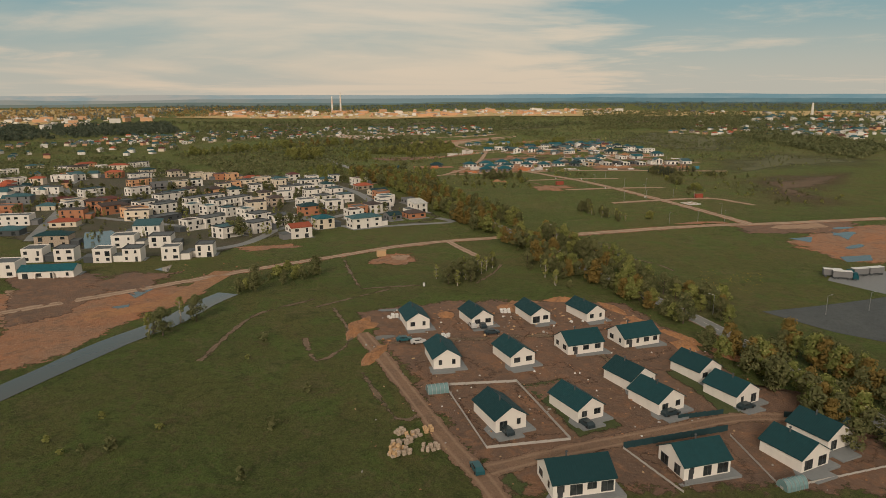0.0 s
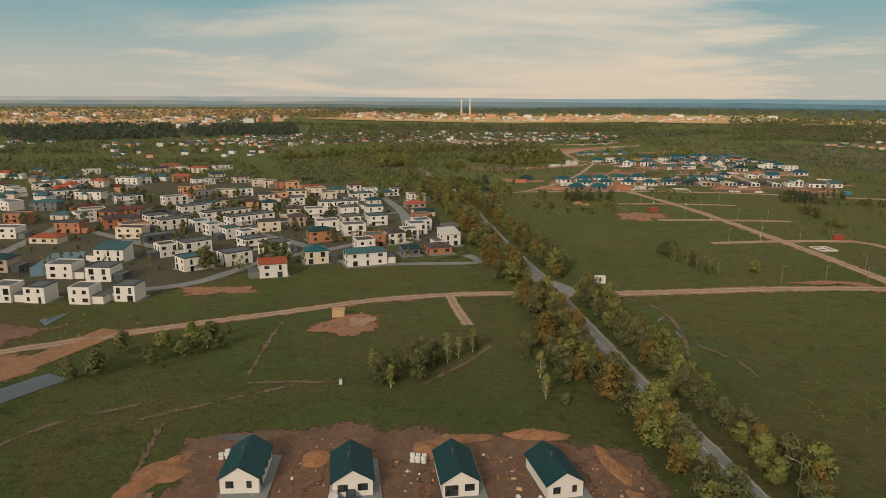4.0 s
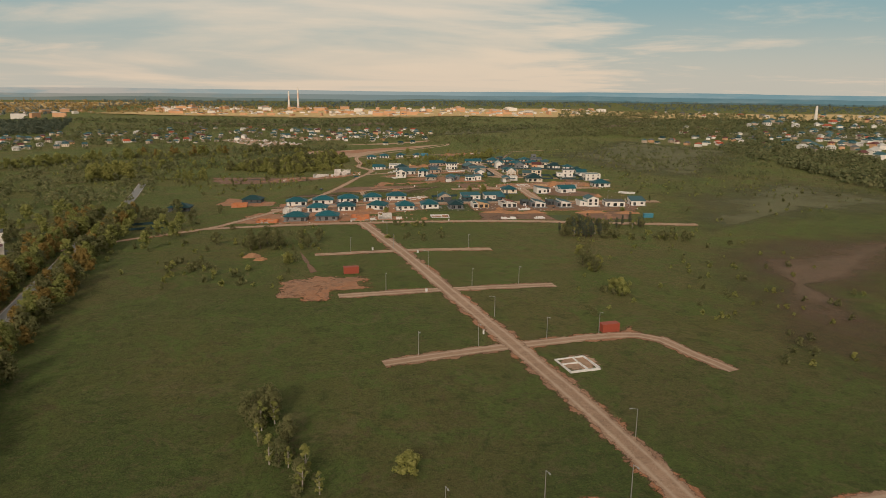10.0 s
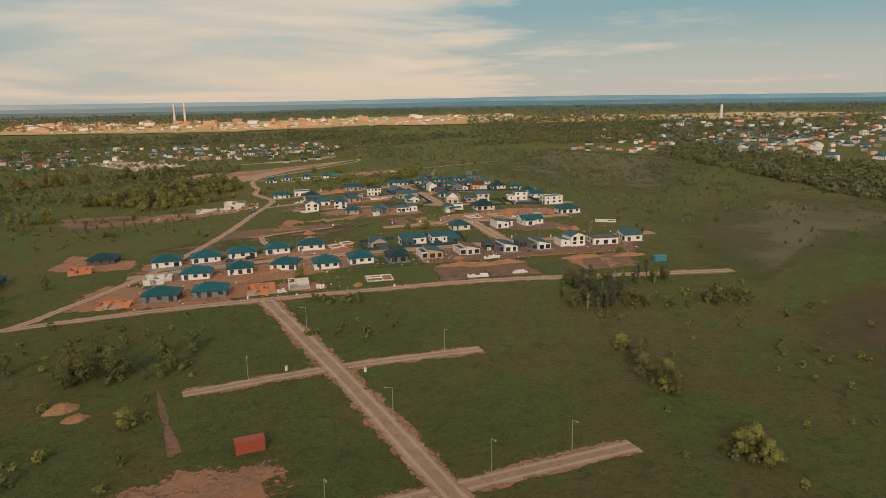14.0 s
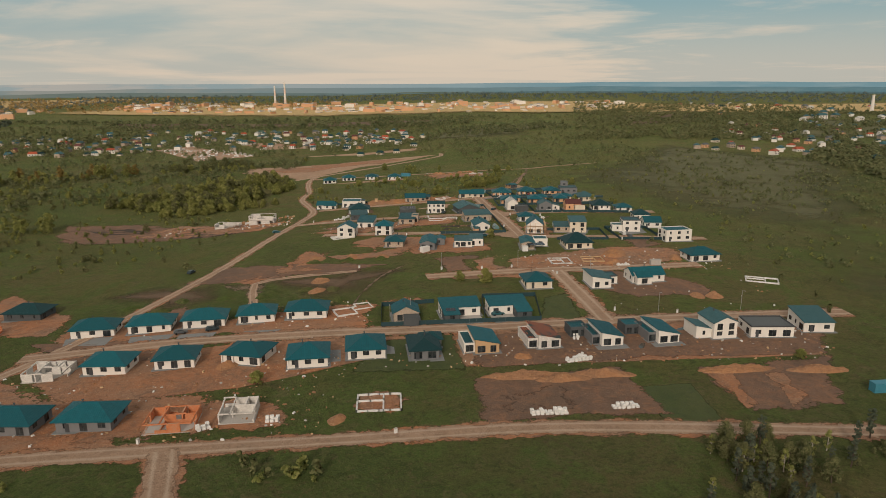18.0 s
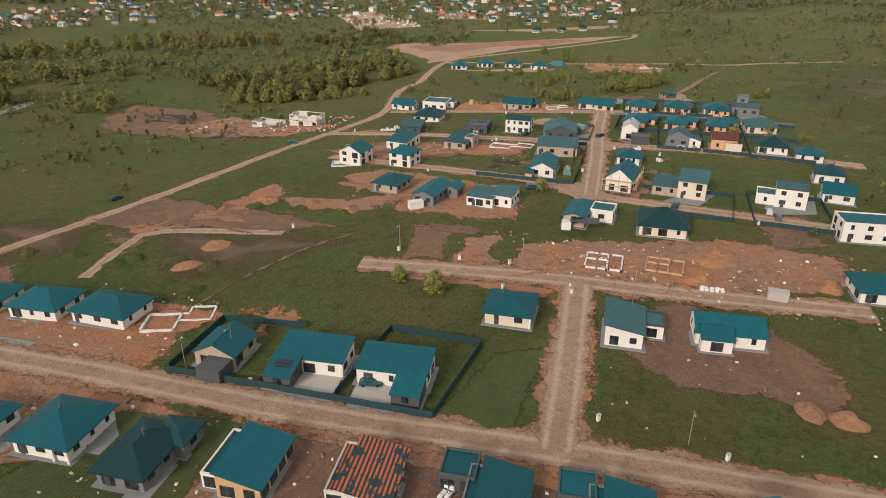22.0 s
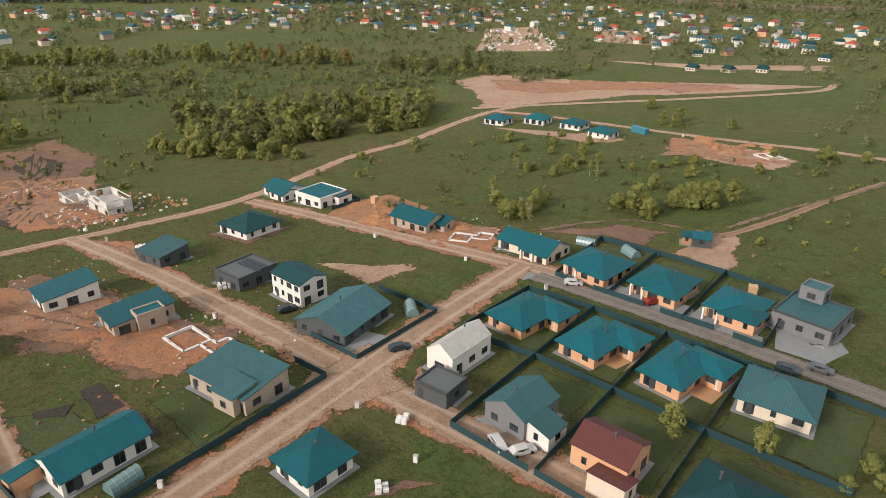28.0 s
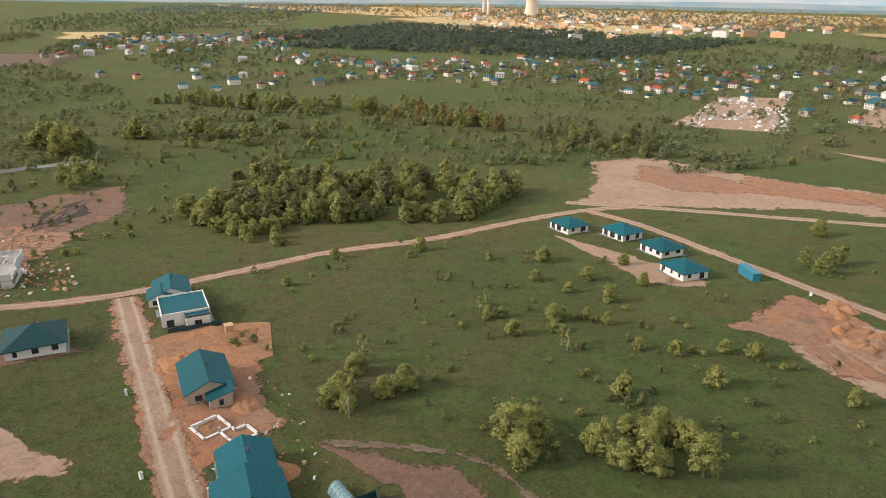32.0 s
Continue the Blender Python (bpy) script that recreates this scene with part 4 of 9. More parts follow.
# ---- roads, tracks and bare ground ----
TREE_ROAD = [(118, 60), (108, 110), (100.5, 165), (96, 190), (88, 220), (81, 245.5), (76.3, 266), (70.4, 292.5), (63.2, 326), (56.8, 352), (45.6, 394), (34, 440), (12, 537), (-11, 631), (-40, 760), (-90, 960)]
road = strip("road", TREE_ROAD, 6.8, TARMAC, 0.14, "two-lane asphalt country road between rows of trees", "road", fade=0)
road_line = smooth_line(TREE_ROAD, 6.0)
for i in range(4, 90, 1):
    a, b = road_line[i], road_line[i + 1]
    d = (b - a).normalized()
    c = a + (b - a) * 0.25
    s = Vector((-d.y, d.x, 0)) * 0.12
    q = [c - s, c + s, c + d * 2.6 + s, c + d * 2.6 - s]
    dash = mesh_of("lane_dash", [(v.x, v.y, gz(v.x, v.y) + 0.21) for v in q], [(3, 2, 1, 0)], LINE)
    ob = new("lane_dash", dash)
    ob.parent = road
edge_line = smooth_line(TREE_ROAD, 5.0)
for side_of in (-3.0, 3.0):
    verts, faces = [], []
    for i, q in enumerate(edge_line):
        d = (edge_line[min(i + 1, len(edge_line) - 1)] - edge_line[max(i - 1, 0)]).normalized()
        for w in (-0.08, 0.08):
            x, y = q.x - d.y * (side_of + w), q.y + d.x * (side_of + w)
            verts.append((x, y, gz(x, y) + 0.20))
        if i:
            faces.append((2 * i - 2, 2 * i, 2 * i + 1, 2 * i - 1))
    ob = new("edge_line", mesh_of("edge_line", verts, faces, LINE))
    ob.parent = road
strip("verge", [(p.x, p.y) for p in edge_line[::3]], 9.4, GRAVEL, 0.05, "pale gravel verge along the asphalt", "verge")
strip("road_shoulder", [(-150, 180), (-100, 222), (-57, 261), (-25, 286), (-3, 303), (23, 316), (43, 322), (60, 328)], 10.04, DIRT, 0.06, "orange worn earth shoulder of a gravel road", "road shoulder")
strip("gravel_road", [(-150, 180), (-100, 222), (-57, 261), (-25, 286), (-3, 303), (23, 316), (43, 322), (60, 328)], 6.92, GRAVEL, 0.12, "pale gravel road across the meadow", "road")
strip("road_shoulder", [(70, 330), (83, 331), (115, 341), (149, 351), (185, 358), (224, 361), (300, 372)], 11.48, DIRT, 0.06, "orange worn earth shoulder of a gravel road", "road shoulder")
strip("gravel_road", [(70, 330), (83, 331), (115, 341), (149, 351), (185, 358), (224, 361), (300, 372)], 7.91, GRAVEL, 0.12, "wide pale gravel road through the fields", "road")
strip("road_shoulder", [(206, 358), (197, 402), (186, 444), (171, 501), (155, 569), (135, 652)], 11.48, DIRT, 0.10, "orange worn earth shoulder of a gravel road", "road shoulder")
strip("gravel_road", [(206, 358), (197, 402), (186, 444), (171, 501), (155, 569), (135, 652)], 7.91, GRAVEL, 0.16, "straight gravel road between empty plots", "road")
strip("road_shoulder", [(116, 561), (155, 569), (199, 574)], 9.33, DIRT, 0.07, "orange worn earth shoulder of a gravel road", "road shoulder")
strip("gravel_road", [(116, 561), (155, 569), (199, 574)], 6.43, GRAVEL, 0.13, "short gravel side road between plots", "road")
strip("road_shoulder", [(131, 493), (171, 501), (214, 509)], 9.33, DIRT, 0.07, "orange worn earth shoulder of a gravel road", "road shoulder")
strip("gravel_road", [(131, 493), (171, 501), (214, 509)], 6.43, GRAVEL, 0.13, "short gravel side road between plots", "road")
strip("road_shoulder", [(147, 432), (186, 444), (227, 453), (238, 437), (244, 425)], 8.61, DIRT, 0.07, "orange worn earth shoulder of a gravel road", "road shoulder")
strip("gravel_road", [(147, 432), (186, 444), (227, 453), (238, 437), (244, 425)], 5.93, GRAVEL, 0.13, "gravel side road bending at its end", "road")
strip("road_shoulder", [(46, 645), (91, 651), (131, 652), (175, 653), (222, 655), (270, 651), (335, 643)], 10.76, DIRT, 0.08, "orange worn earth shoulder of a gravel road", "road shoulder")
strip("gravel_road", [(46, 645), (91, 651), (131, 652), (175, 653), (222, 655), (270, 651), (335, 643)], 7.42, GRAVEL, 0.14, "gravel road along the edge of the estate", "road")
strip("road_shoulder", [(-30, 560), (10, 610), (46, 645), (58, 668), (76, 708), (88, 742), (110, 815), (125, 891), (133, 933), (135, 962), (129, 992), (119, 1033), (120, 1071), (114, 1117), (113, 1151), (118, 1176)], 8.61, DIRT, 0.07, "orange worn earth shoulder of a gravel road", "road shoulder")
strip("gravel_road", [(-30, 560), (10, 610), (46, 645), (58, 668), (76, 708), (88, 742), (110, 815), (125, 891), (133, 933), (135, 962), (129, 992), (119, 1033), (120, 1071), (114, 1117), (113, 1151), (118, 1176)], 5.93, GRAVEL, 0.13, "winding gravel lane along the estate", "road")
strip("road_shoulder", [(72, 716), (112, 721), (150, 722), (211, 722), (258, 725), (308, 727), (345, 728)], 13.32, DIRT, 0.09, "orange worn earth shoulder of a gravel road", "road shoulder")
strip("gravel_road", [(72, 716), (112, 721), (150, 722), (211, 722), (258, 725), (308, 727), (345, 728)], 9.18, GRAVEL, 0.15, "beige gravel estate road with wheel ruts", "road")
strip("road_shoulder", [(258, 725), (257, 749), (255, 784)], 13.32, DIRT, 0.10, "orange worn earth shoulder of a gravel road", "road shoulder")
strip("gravel_road", [(258, 725), (257, 749), (255, 784)], 9.18, GRAVEL, 0.16, "beige gravel estate road with wheel ruts", "road")
strip("road_shoulder", [(200, 780), (245, 785), (276, 786), (320, 790)], 13.32, DIRT, 0.09, "orange worn earth shoulder of a gravel road", "road shoulder")
strip("gravel_road", [(200, 780), (245, 785), (276, 786), (320, 790)], 9.18, GRAVEL, 0.15, "beige gravel estate road with wheel ruts", "road")
strip("road_shoulder", [(150, 870), (188, 862), (225, 857), (251, 847), (268, 844), (306, 841), (345, 838)], 10.82, DIRT, 0.08, "orange worn earth shoulder of a gravel road", "road shoulder")
strip("gravel_road", [(150, 870), (188, 862), (225, 857), (251, 847), (268, 844), (306, 841), (345, 838)], 7.46, GRAVEL, 0.14, "beige gravel estate road with wheel ruts", "road")
strip("road_shoulder", [(252, 846), (250, 891), (247, 935), (246, 972)], 13.32, DIRT, 0.10, "orange worn earth shoulder of a gravel road", "road shoulder")
strip("gravel_road", [(252, 846), (250, 891), (247, 935), (246, 972)], 9.18, GRAVEL, 0.16, "beige gravel estate road with wheel ruts", "road")
strip("road_shoulder", [(128, 911), (185, 911), (247, 909), (290, 909), (345, 908)], 12.48, DIRT, 0.08, "orange worn earth shoulder of a gravel road", "road shoulder")
strip("gravel_road", [(128, 911), (185, 911), (247, 909), (290, 909), (345, 908)], 8.61, GRAVEL, 0.14, "beige gravel estate road with wheel ruts", "road")
strip("road_shoulder", [(138, 967), (183, 969), (246, 972), (262, 973)], 11.65, DIRT, 0.08, "orange worn earth shoulder of a gravel road", "road shoulder")
strip("gravel_road", [(138, 967), (183, 969), (246, 972), (262, 973)], 8.03, GRAVEL, 0.14, "beige gravel estate road with wheel ruts", "road")
strip("paved_street", [(252, 968), (301, 965), (330, 963)], 6.4, STREET, 0.17, "grey paved street between fenced bungalows", "road")
strip("road_shoulder", [(113, 1151), (142, 1158), (190, 1158), (242, 1156), (284, 1159), (317, 1159), (345, 1176), (400, 1201)], 8.61, DIRT, 0.07, "orange worn earth shoulder of a gravel road", "road shoulder")
strip("gravel_road", [(113, 1151), (142, 1158), (190, 1158), (242, 1156), (284, 1159), (317, 1159), (345, 1176), (400, 1201)], 5.93, GRAVEL, 0.13, "gravel lane past a row of bungalows", "road")
strip("track", [(317, 1159), (306, 1108), (289, 1062), (279, 1031)], 3.5, TRACK, 0.12, "narrow earth path through grass", "track")
strip("track", [(281, 1023), (266, 1023), (254, 1021), (245, 1013), (235, 997)], 4, TRACK, 0.12, "earth track across the meadow", "track")
patch("bare_ground", [(-19, 195), (12, 208), (56, 212), (78, 209), (87, 170), (87, 136), (114, 128), (94, 89), (12, 88), (2, 118), (-8, 155)], BROWN, 0.05, "orange-brown bare earth of a new estate", soft=5)
patch("bare_ground", [(8, 189), (15, 198), (17, 168), (9, 159)], BROWN, 0.08, "dark brown raked earth of a house plot", soft=4)
patch("bare_ground", [(24, 173), (32, 189), (49, 184), (42, 164)], BROWN, 0.08, "dark brown raked earth of a house plot", soft=4)
patch("bare_ground", [(45, 169), (70, 192), (79, 166), (69, 153), (52, 148)], BROWN, 0.08, "dark brown raked earth of a house plot", soft=4)
patch("bare_ground", [(-2, 151), (15, 157), (24, 144), (15, 134), (3, 134)], BROWN, 0.08, "dark brown raked earth of a house plot", soft=4)
patch("bare_ground", [(25, 151), (41, 152), (48, 137), (36, 134), (28, 137)], BROWN, 0.08, "dark brown raked earth of a house plot", soft=4)
patch("bare_ground", [(7, 131), (24, 137), (32, 112), (14, 107)], BROWN, 0.08, "dark brown raked earth of a house plot", soft=4)
patch("bare_ground", [(41, 105), (65, 112), (66, 93), (48, 88)], BROWN, 0.08, "dark brown raked earth of a house plot", soft=4)
patch("bare_ground", [(93, 124), (100, 108), (91, 97), (86, 101)], BROWN, 0.08, "dark brown raked earth of a house plot", soft=4)
patch("lawn", [(25, 137), (37, 142), (45, 115), (33, 110)], LAWN, 0.10, "young green lawn of a house plot", soft=4)
patch("lawn", [(65, 147), (79, 150), (81, 121), (70, 119)], LAWN, 0.10, "young green lawn of a house plot", soft=4)
patch("lawn", [(12, 96), (16, 100), (21, 94), (17, 89)], LAWN, 0.10, "young green lawn of a house plot", soft=4)
strip("gravel_road", [(-14, 173), (-2, 134), (6, 108), (11, 96), (13, 88)], 6.02, CLAYROAD, 0.14, "brown gravel estate road", "road")
strip("gravel_road", [(12, 99), (30, 106), (49, 112), (72, 120), (89, 121)], 6.02, CLAYROAD, 0.14, "brown gravel estate road", "road")
strip("track", [(-6, 164), (20, 168), (46, 170), (53, 152), (55, 134)], 5, TRACK, 0.13, "rutted earth way between bungalows", "track")
strip("track", [(-24, 198), (-17, 168), (-25, 152), (-30, 169)], 3, TRACK, 0.10, "faint wheel track in the grass", "track")
strip("track", [(-13, 144), (-5, 120), (-0, 121)], 3, TRACK, 0.10, "faint wheel track in the grass", "track")
strip("track", [(-30, 199), (-4, 223)], 3, TRACK, 0.10, "faint wheel track in the grass", "track")
strip("track", [(-55, 153), (-48, 190), (-31, 209)], 3, TRACK, 0.10, "faint wheel track in the grass", "track")
patch("bare_ground", [(-150, 226), (-121, 238), (-81, 237), (-66, 225), (-75, 194), (-85, 176), (-91, 155), (-104, 143)], DIRT, 0.05, "orange earth bank by the water", soft=6)
patch("bare_ground", [(-144, 230), (-128, 232), (-119, 208), (-132, 206)], SAND, 0.08, "pale levelled building plot", soft=4)
patch("bare_ground", [(-82, 312), (-50, 320), (-43, 307), (-74, 296)], DIRT, 0.05, "bare earth below the suburb", soft=5)
patch("bare_ground", [(-16, 262), (-15, 278), (-2, 292), (6, 289), (10, 270), (1, 259)], DIRT, 0.06, "bare dug plot with rubble", soft=5, rough=1.2)
patch("bare_ground", [(-7, 265), (-7, 285), (5, 285), (4, 265)], SAND, 0.10, "pale rubble on a dug plot", soft=4, rough=0.8)
strip("gravel_road", [(24, 315), (29, 297), (34, 281)], 4.73, GRAVEL, 0.12, "short pale gravel spur", "road")
strip("track", [(-16, 223), (-18, 232), (-21, 248), (-25, 273)], 3, TRACK, 0.12, "reddish earth track", "track")
strip("track", [(-16, 222), (-5, 225), (6, 227)], 3, TRACK, 0.12, "reddish earth track", "track")
strip("track", [(87, 327), (100, 315), (102, 287), (99, 262), (100, 248)], 3, TRACK, 0.12, "wet rutted field track", "track")
strip("track", [(105, 279), (113, 269), (116, 257)], 3, TRACK, 0.12, "wet rutted field track", "track")
strip("track", [(27, 230), (37, 249), (42, 263)], 2.5, TRACK, 0.10, "faint wheel track in the grass", "track")
patch("bare_ground", [(191, 357), (213, 364), (240, 365), (273, 373), (273, 355), (245, 327), (186, 334)], BROWN, 0.05, "muddy grey-brown construction ground", soft=6)
patch("bare_ground", [(204, 348), (220, 362), (251, 361), (250, 347), (226, 339)], SAND, 0.09, "pale dried mud", soft=6)
patch("road_mouth", [(60, 342), (64, 345), (71, 336), (70, 325), (66, 318)], TARMAC, 0.16, "asphalt mouth of a side road", soft=2)
patch("bare_ground", [(158, 362), (174, 370), (198, 368), (198, 363), (172, 359)], DIRT, 0.08, "orange spoil bank beside the road", soft=4, dome=0.6)
patch("bare_ground", [(287, 575), (351, 625), (472, 632), (297, 384), (255, 407), (251, 462)], DRY, 0.04, "brown ploughed-looking meadow", soft=60)
patch("bare_ground", [(338, 779), (539, 894), (597, 747), (507, 638), (351, 625), (296, 591)], PALE, 0.04, "pale green grassland", soft=50)
patch("bare_ground", [(288, 1074), (563, 1430), (673, 1212), (595, 1008), (430, 828), (366, 864)], PALE, 0.05, "pale green grassland", soft=50)
patch("bare_ground", [(106, 490), (105, 513), (114, 524), (130, 523), (144, 521), (145, 502), (131, 496), (128, 484), (116, 486)], DIRT, 0.06, "orange excavated plot", soft=6, rough=0.7)
patch("bare_ground", [(107, 497), (112, 518), (126, 514), (126, 485)], DIRT, 0.10, "dug orange earth", soft=5, rough=0.5)
patch("bare_ground", [(108, 571), (115, 548), (121, 526), (118, 524), (112, 549)], BROWN, 0.06, "dark trampled earth", soft=3)
patch("bare_ground", [(215, 455), (228, 462), (233, 454), (225, 450)], DIRT, 0.06, "bare reddish earth", soft=4)
patch("bare_ground", [(205, 685), (252, 690), (255, 659), (206, 657)], BROWN, 0.07, "levelled brown building plot", soft=3, rough=0.3)
patch("bare_ground", [(210, 676), (232, 680), (235, 662), (210, 660)], BROWN, 0.11, "dark raked earth", soft=6)
patch("bare_ground", [(270, 688), (317, 693), (300, 659), (273, 658)], BROWN, 0.07, "brown bare building plots", soft=4)
patch("bare_ground", [(272, 685), (282, 687), (278, 660), (273, 659)], DIRT, 0.11, "pale sandy streak of a levelled plot", soft=4)
patch("bare_ground", [(288, 684), (296, 684), (294, 664), (285, 660)], DIRT, 0.11, "pale sandy streak of a levelled plot", soft=4)
patch("bare_ground", [(68, 716), (118, 716), (157, 721), (206, 721), (260, 725), (333, 720), (316, 692), (247, 691), (206, 689), (184, 715), (162, 715), (157, 689), (140, 682), (96, 676)], DIRT, 0.05, "orange-brown earth between new houses", soft=5)
patch("bare_ground", [(94, 679), (130, 686), (141, 680), (158, 675), (164, 660), (140, 656), (110, 656)], DIRT, 0.06, "orange-brown earth round unfinished houses", soft=5)
patch("lawn", [(181, 715), (189, 715), (206, 719), (207, 689), (184, 689), (173, 690)], LAWN, 0.10, "green lawn behind bungalows", soft=4)
patch("bare_ground", [(72, 725), (71, 746), (133, 744), (168, 751), (180, 750), (181, 725), (123, 724), (76, 719)], DIRT, 0.06, "grey-brown earth round new bungalows", soft=5)
patch("forecourt", [(80, 726), (78, 733), (94, 732), (94, 724)], PAVING, 0.10, "grey gravel forecourt", soft=3)
patch("forecourt", [(101, 724), (100, 730), (114, 730), (113, 723)], PAVING, 0.10, "grey gravel forecourt", soft=3)
patch("forecourt", [(116, 723), (116, 729), (128, 729), (127, 722)], PAVING, 0.10, "grey gravel forecourt", soft=3)
patch("forecourt", [(136, 722), (137, 728), (149, 728), (147, 721)], PAVING, 0.10, "grey gravel forecourt", soft=3)
patch("lawn", [(233, 722), (242, 751), (253, 756), (251, 726)], LAWN, 0.07, "green plot beside the junction", soft=4)
patch("bare_ground", [(96, 791), (107, 817), (151, 814), (186, 801), (172, 790), (116, 785)], BROWN, 0.06, "dug brown plot with heaps", soft=6, rough=0.6)
patch("bare_ground", [(135, 795), (134, 807), (151, 808), (158, 797)], DIRT, 0.12, "orange levelled earth", soft=3)
patch("bare_ground", [(115, 786), (137, 790), (139, 768), (133, 755)], TRACK, 0.08, "trodden earth", soft=4)
strip("track", [(135, 756), (131, 777), (135, 787), (171, 793)], 5, GRAVEL, 0.12, "earth lane between plots", "track")
strip("track", [(171, 744), (175, 765), (183, 786), (192, 799)], 2.5, TRACK, 0.12, "footpath worn through the grass", "track")
patch("bare_ground", [(204, 809), (219, 814), (221, 786), (208, 784)], BROWN, 0.06, "fallow brown plot", soft=4)
patch("bare_ground", [(220, 805), (232, 810), (236, 785), (221, 784)], DIRT, 0.06, "sandy fallow plot", soft=4)
patch("bare_ground", [(207, 779), (236, 781), (252, 780), (252, 775), (232, 775), (208, 775)], DIRT, 0.08, "worn verge of the estate road", soft=3)
patch("bare_ground", [(235, 803), (259, 814), (294, 824), (322, 821), (321, 801), (288, 781), (266, 783), (233, 781)], DIRT, 0.06, "churned orange building ground", soft=4, rough=0.5)
patch("bare_ground", [(263, 776), (278, 785), (300, 778), (313, 760), (306, 745), (294, 748), (276, 746), (263, 757)], BROWN, 0.07, "brown earth round new houses", soft=4)
patch("bare_ground", [(299, 835), (316, 849), (319, 825), (303, 815)], BROWN, 0.07, "grey-brown empty plot", soft=4)
patch("bare_ground", [(183, 829), (198, 834), (211, 841), (236, 834), (237, 817), (223, 822), (202, 819)], DIRT, 0.06, "earth round new houses", soft=5)
patch("bare_ground", [(256, 850), (259, 866), (269, 873), (274, 864), (267, 845)], DIRT, 0.06, "earth round a house in scaffolding", soft=4)
patch("forecourt", [(274, 847), (288, 864), (291, 859), (285, 846)], PAVING, 0.10, "grey paved yard", soft=3)
patch("forecourt", [(304, 850), (310, 867), (321, 868), (319, 850), (307, 846)], PAVING, 0.10, "grey paved yard", soft=2)
patch("bare_ground", [(139, 878), (175, 900), (208, 900), (224, 906), (226, 888), (212, 881), (195, 878), (170, 868)], DIRT, 0.06, "orange building ground round unfinished houses", soft=5, rough=0.3)
patch("bare_ground", [(3, 912), (-27, 944), (-20, 961), (28, 952), (122, 933), (118, 911), (87, 901)], BROWN, 0.06, "rubble-strewn building yard", soft=5, rough=0.8)
patch("bare_ground", [(177, 972), (175, 998), (217, 993), (228, 994), (237, 974), (219, 967)], DIRT, 0.06, "deep orange dug earth", soft=4, rough=1.0)
patch("bare_ground", [(199, 940), (223, 959), (228, 956), (223, 937)], SAND, 0.06, "pale trampled plot", soft=4)
patch("bare_ground", [(133, 913), (142, 925), (166, 914), (160, 907)], DIRT, 0.06, "bare earth with rubble", soft=4)
patch("bare_ground", [(157, 936), (156, 945), (174, 959), (178, 937)], BROWN, 0.06, "dark gravel yard", soft=3)
patch("bare_ground", [(213, 873), (216, 879), (236, 878), (236, 872)], BROWN, 0.07, "dark garden beds", soft=3)
patch("bare_ground", [(258, 908), (255, 920), (272, 909), (276, 908), (268, 908)], DIRT, 0.07, "bare earth beside the barn house", soft=3)
patch("bare_ground", [(31, 1210), (36, 1253), (93, 1269), (160, 1305), (219, 1332), (250, 1345), (204, 1285), (166, 1244), (133, 1197), (111, 1164), (101, 1149), (70, 1185)], SAND, 0.06, "large bare sandy construction ground", soft=8)
patch("bare_ground", [(95, 1265), (162, 1301), (196, 1312), (159, 1261), (114, 1232)], DIRT, 0.10, "orange scraped earth", soft=6)
patch("bare_ground", [(-41, 1344), (-147, 1511), (-111, 1568), (18, 1391)], SAND, 0.06, "bare sandy plot with block stacks", soft=5)
patch("bare_ground", [(71, 1365), (158, 1395), (230, 1439), (231, 1407), (151, 1362)], SAND, 0.06, "sandy strip by far houses", soft=5)
patch("bare_ground", [(12, 1475), (-51, 1602), (17, 1587), (81, 1478)], SAND, 0.06, "bare sandy slope", soft=5)
patch("bare_ground", [(224, 1108), (216, 1149), (237, 1152), (270, 1139), (278, 1118), (260, 1109), (239, 1114)], DIRT, 0.06, "orange dug earth with heaps", soft=4, rough=1.6)
patch("bare_ground", [(134, 1118), (156, 1116), (194, 1113), (206, 1130), (189, 1140)], SAND, 0.06, "pale yard round bungalows", soft=4)
patch("bare_ground", [(232, 994), (241, 1006), (253, 1018), (269, 1019), (268, 1002), (252, 1001)], BROWN, 0.06, "brown trampled ground", soft=5)
patch("bare_ground", [(272, 1000), (273, 1010), (276, 1021), (283, 1029), (288, 1017), (292, 1002), (287, 996)], SAND, 0.08, "pale sandy turning place", soft=3)
patch("bare_ground", [(-14, 921), (-30, 976), (23, 976), (75, 931), (61, 903), (11, 910)], BROWN, 0.06, "dark burnt-looking dug ground", soft=5)
patch("bare_ground", [(23, 930), (48, 959), (118, 932), (114, 903), (67, 906)], DIRT, 0.10, "earth and rubble beside unfinished blocks", soft=5, rough=0.8)
patch("bare_ground", [(22, 757), (25, 804), (72, 759), (72, 736), (46, 740)], DIRT, 0.06, "bare earth round a low house", soft=4)
patch("bare_ground", [(50, 663), (63, 708), (102, 685), (131, 650), (90, 653)], DIRT, 0.06, "earth round unfinished houses", soft=5)
patch("bare_ground", [(206, 716), (260, 718), (330, 716), (318, 693), (262, 692), (207, 690)], BROWN, 0.11, "dark churned mud round new houses", soft=4, rough=0.25)
patch("bare_ground", [(174, 968), (167, 984), (173, 1001), (194, 997), (200, 972)], MOUND, 0.10, "deep orange dug earth", soft=3, rough=1.8)
patch("garden_bed", [(254, 1000), (255, 1004), (267, 1003), (268, 999)], SOIL, 0.14, "dark ploughed garden bed", soft=0.8)
patch("bare_ground", [(240, 1112), (244, 1131), (241, 1147), (252, 1147), (269, 1141), (278, 1131), (274, 1108), (262, 1106)], SAND, 0.10, "pale levelled ground beside soil heaps", soft=4)
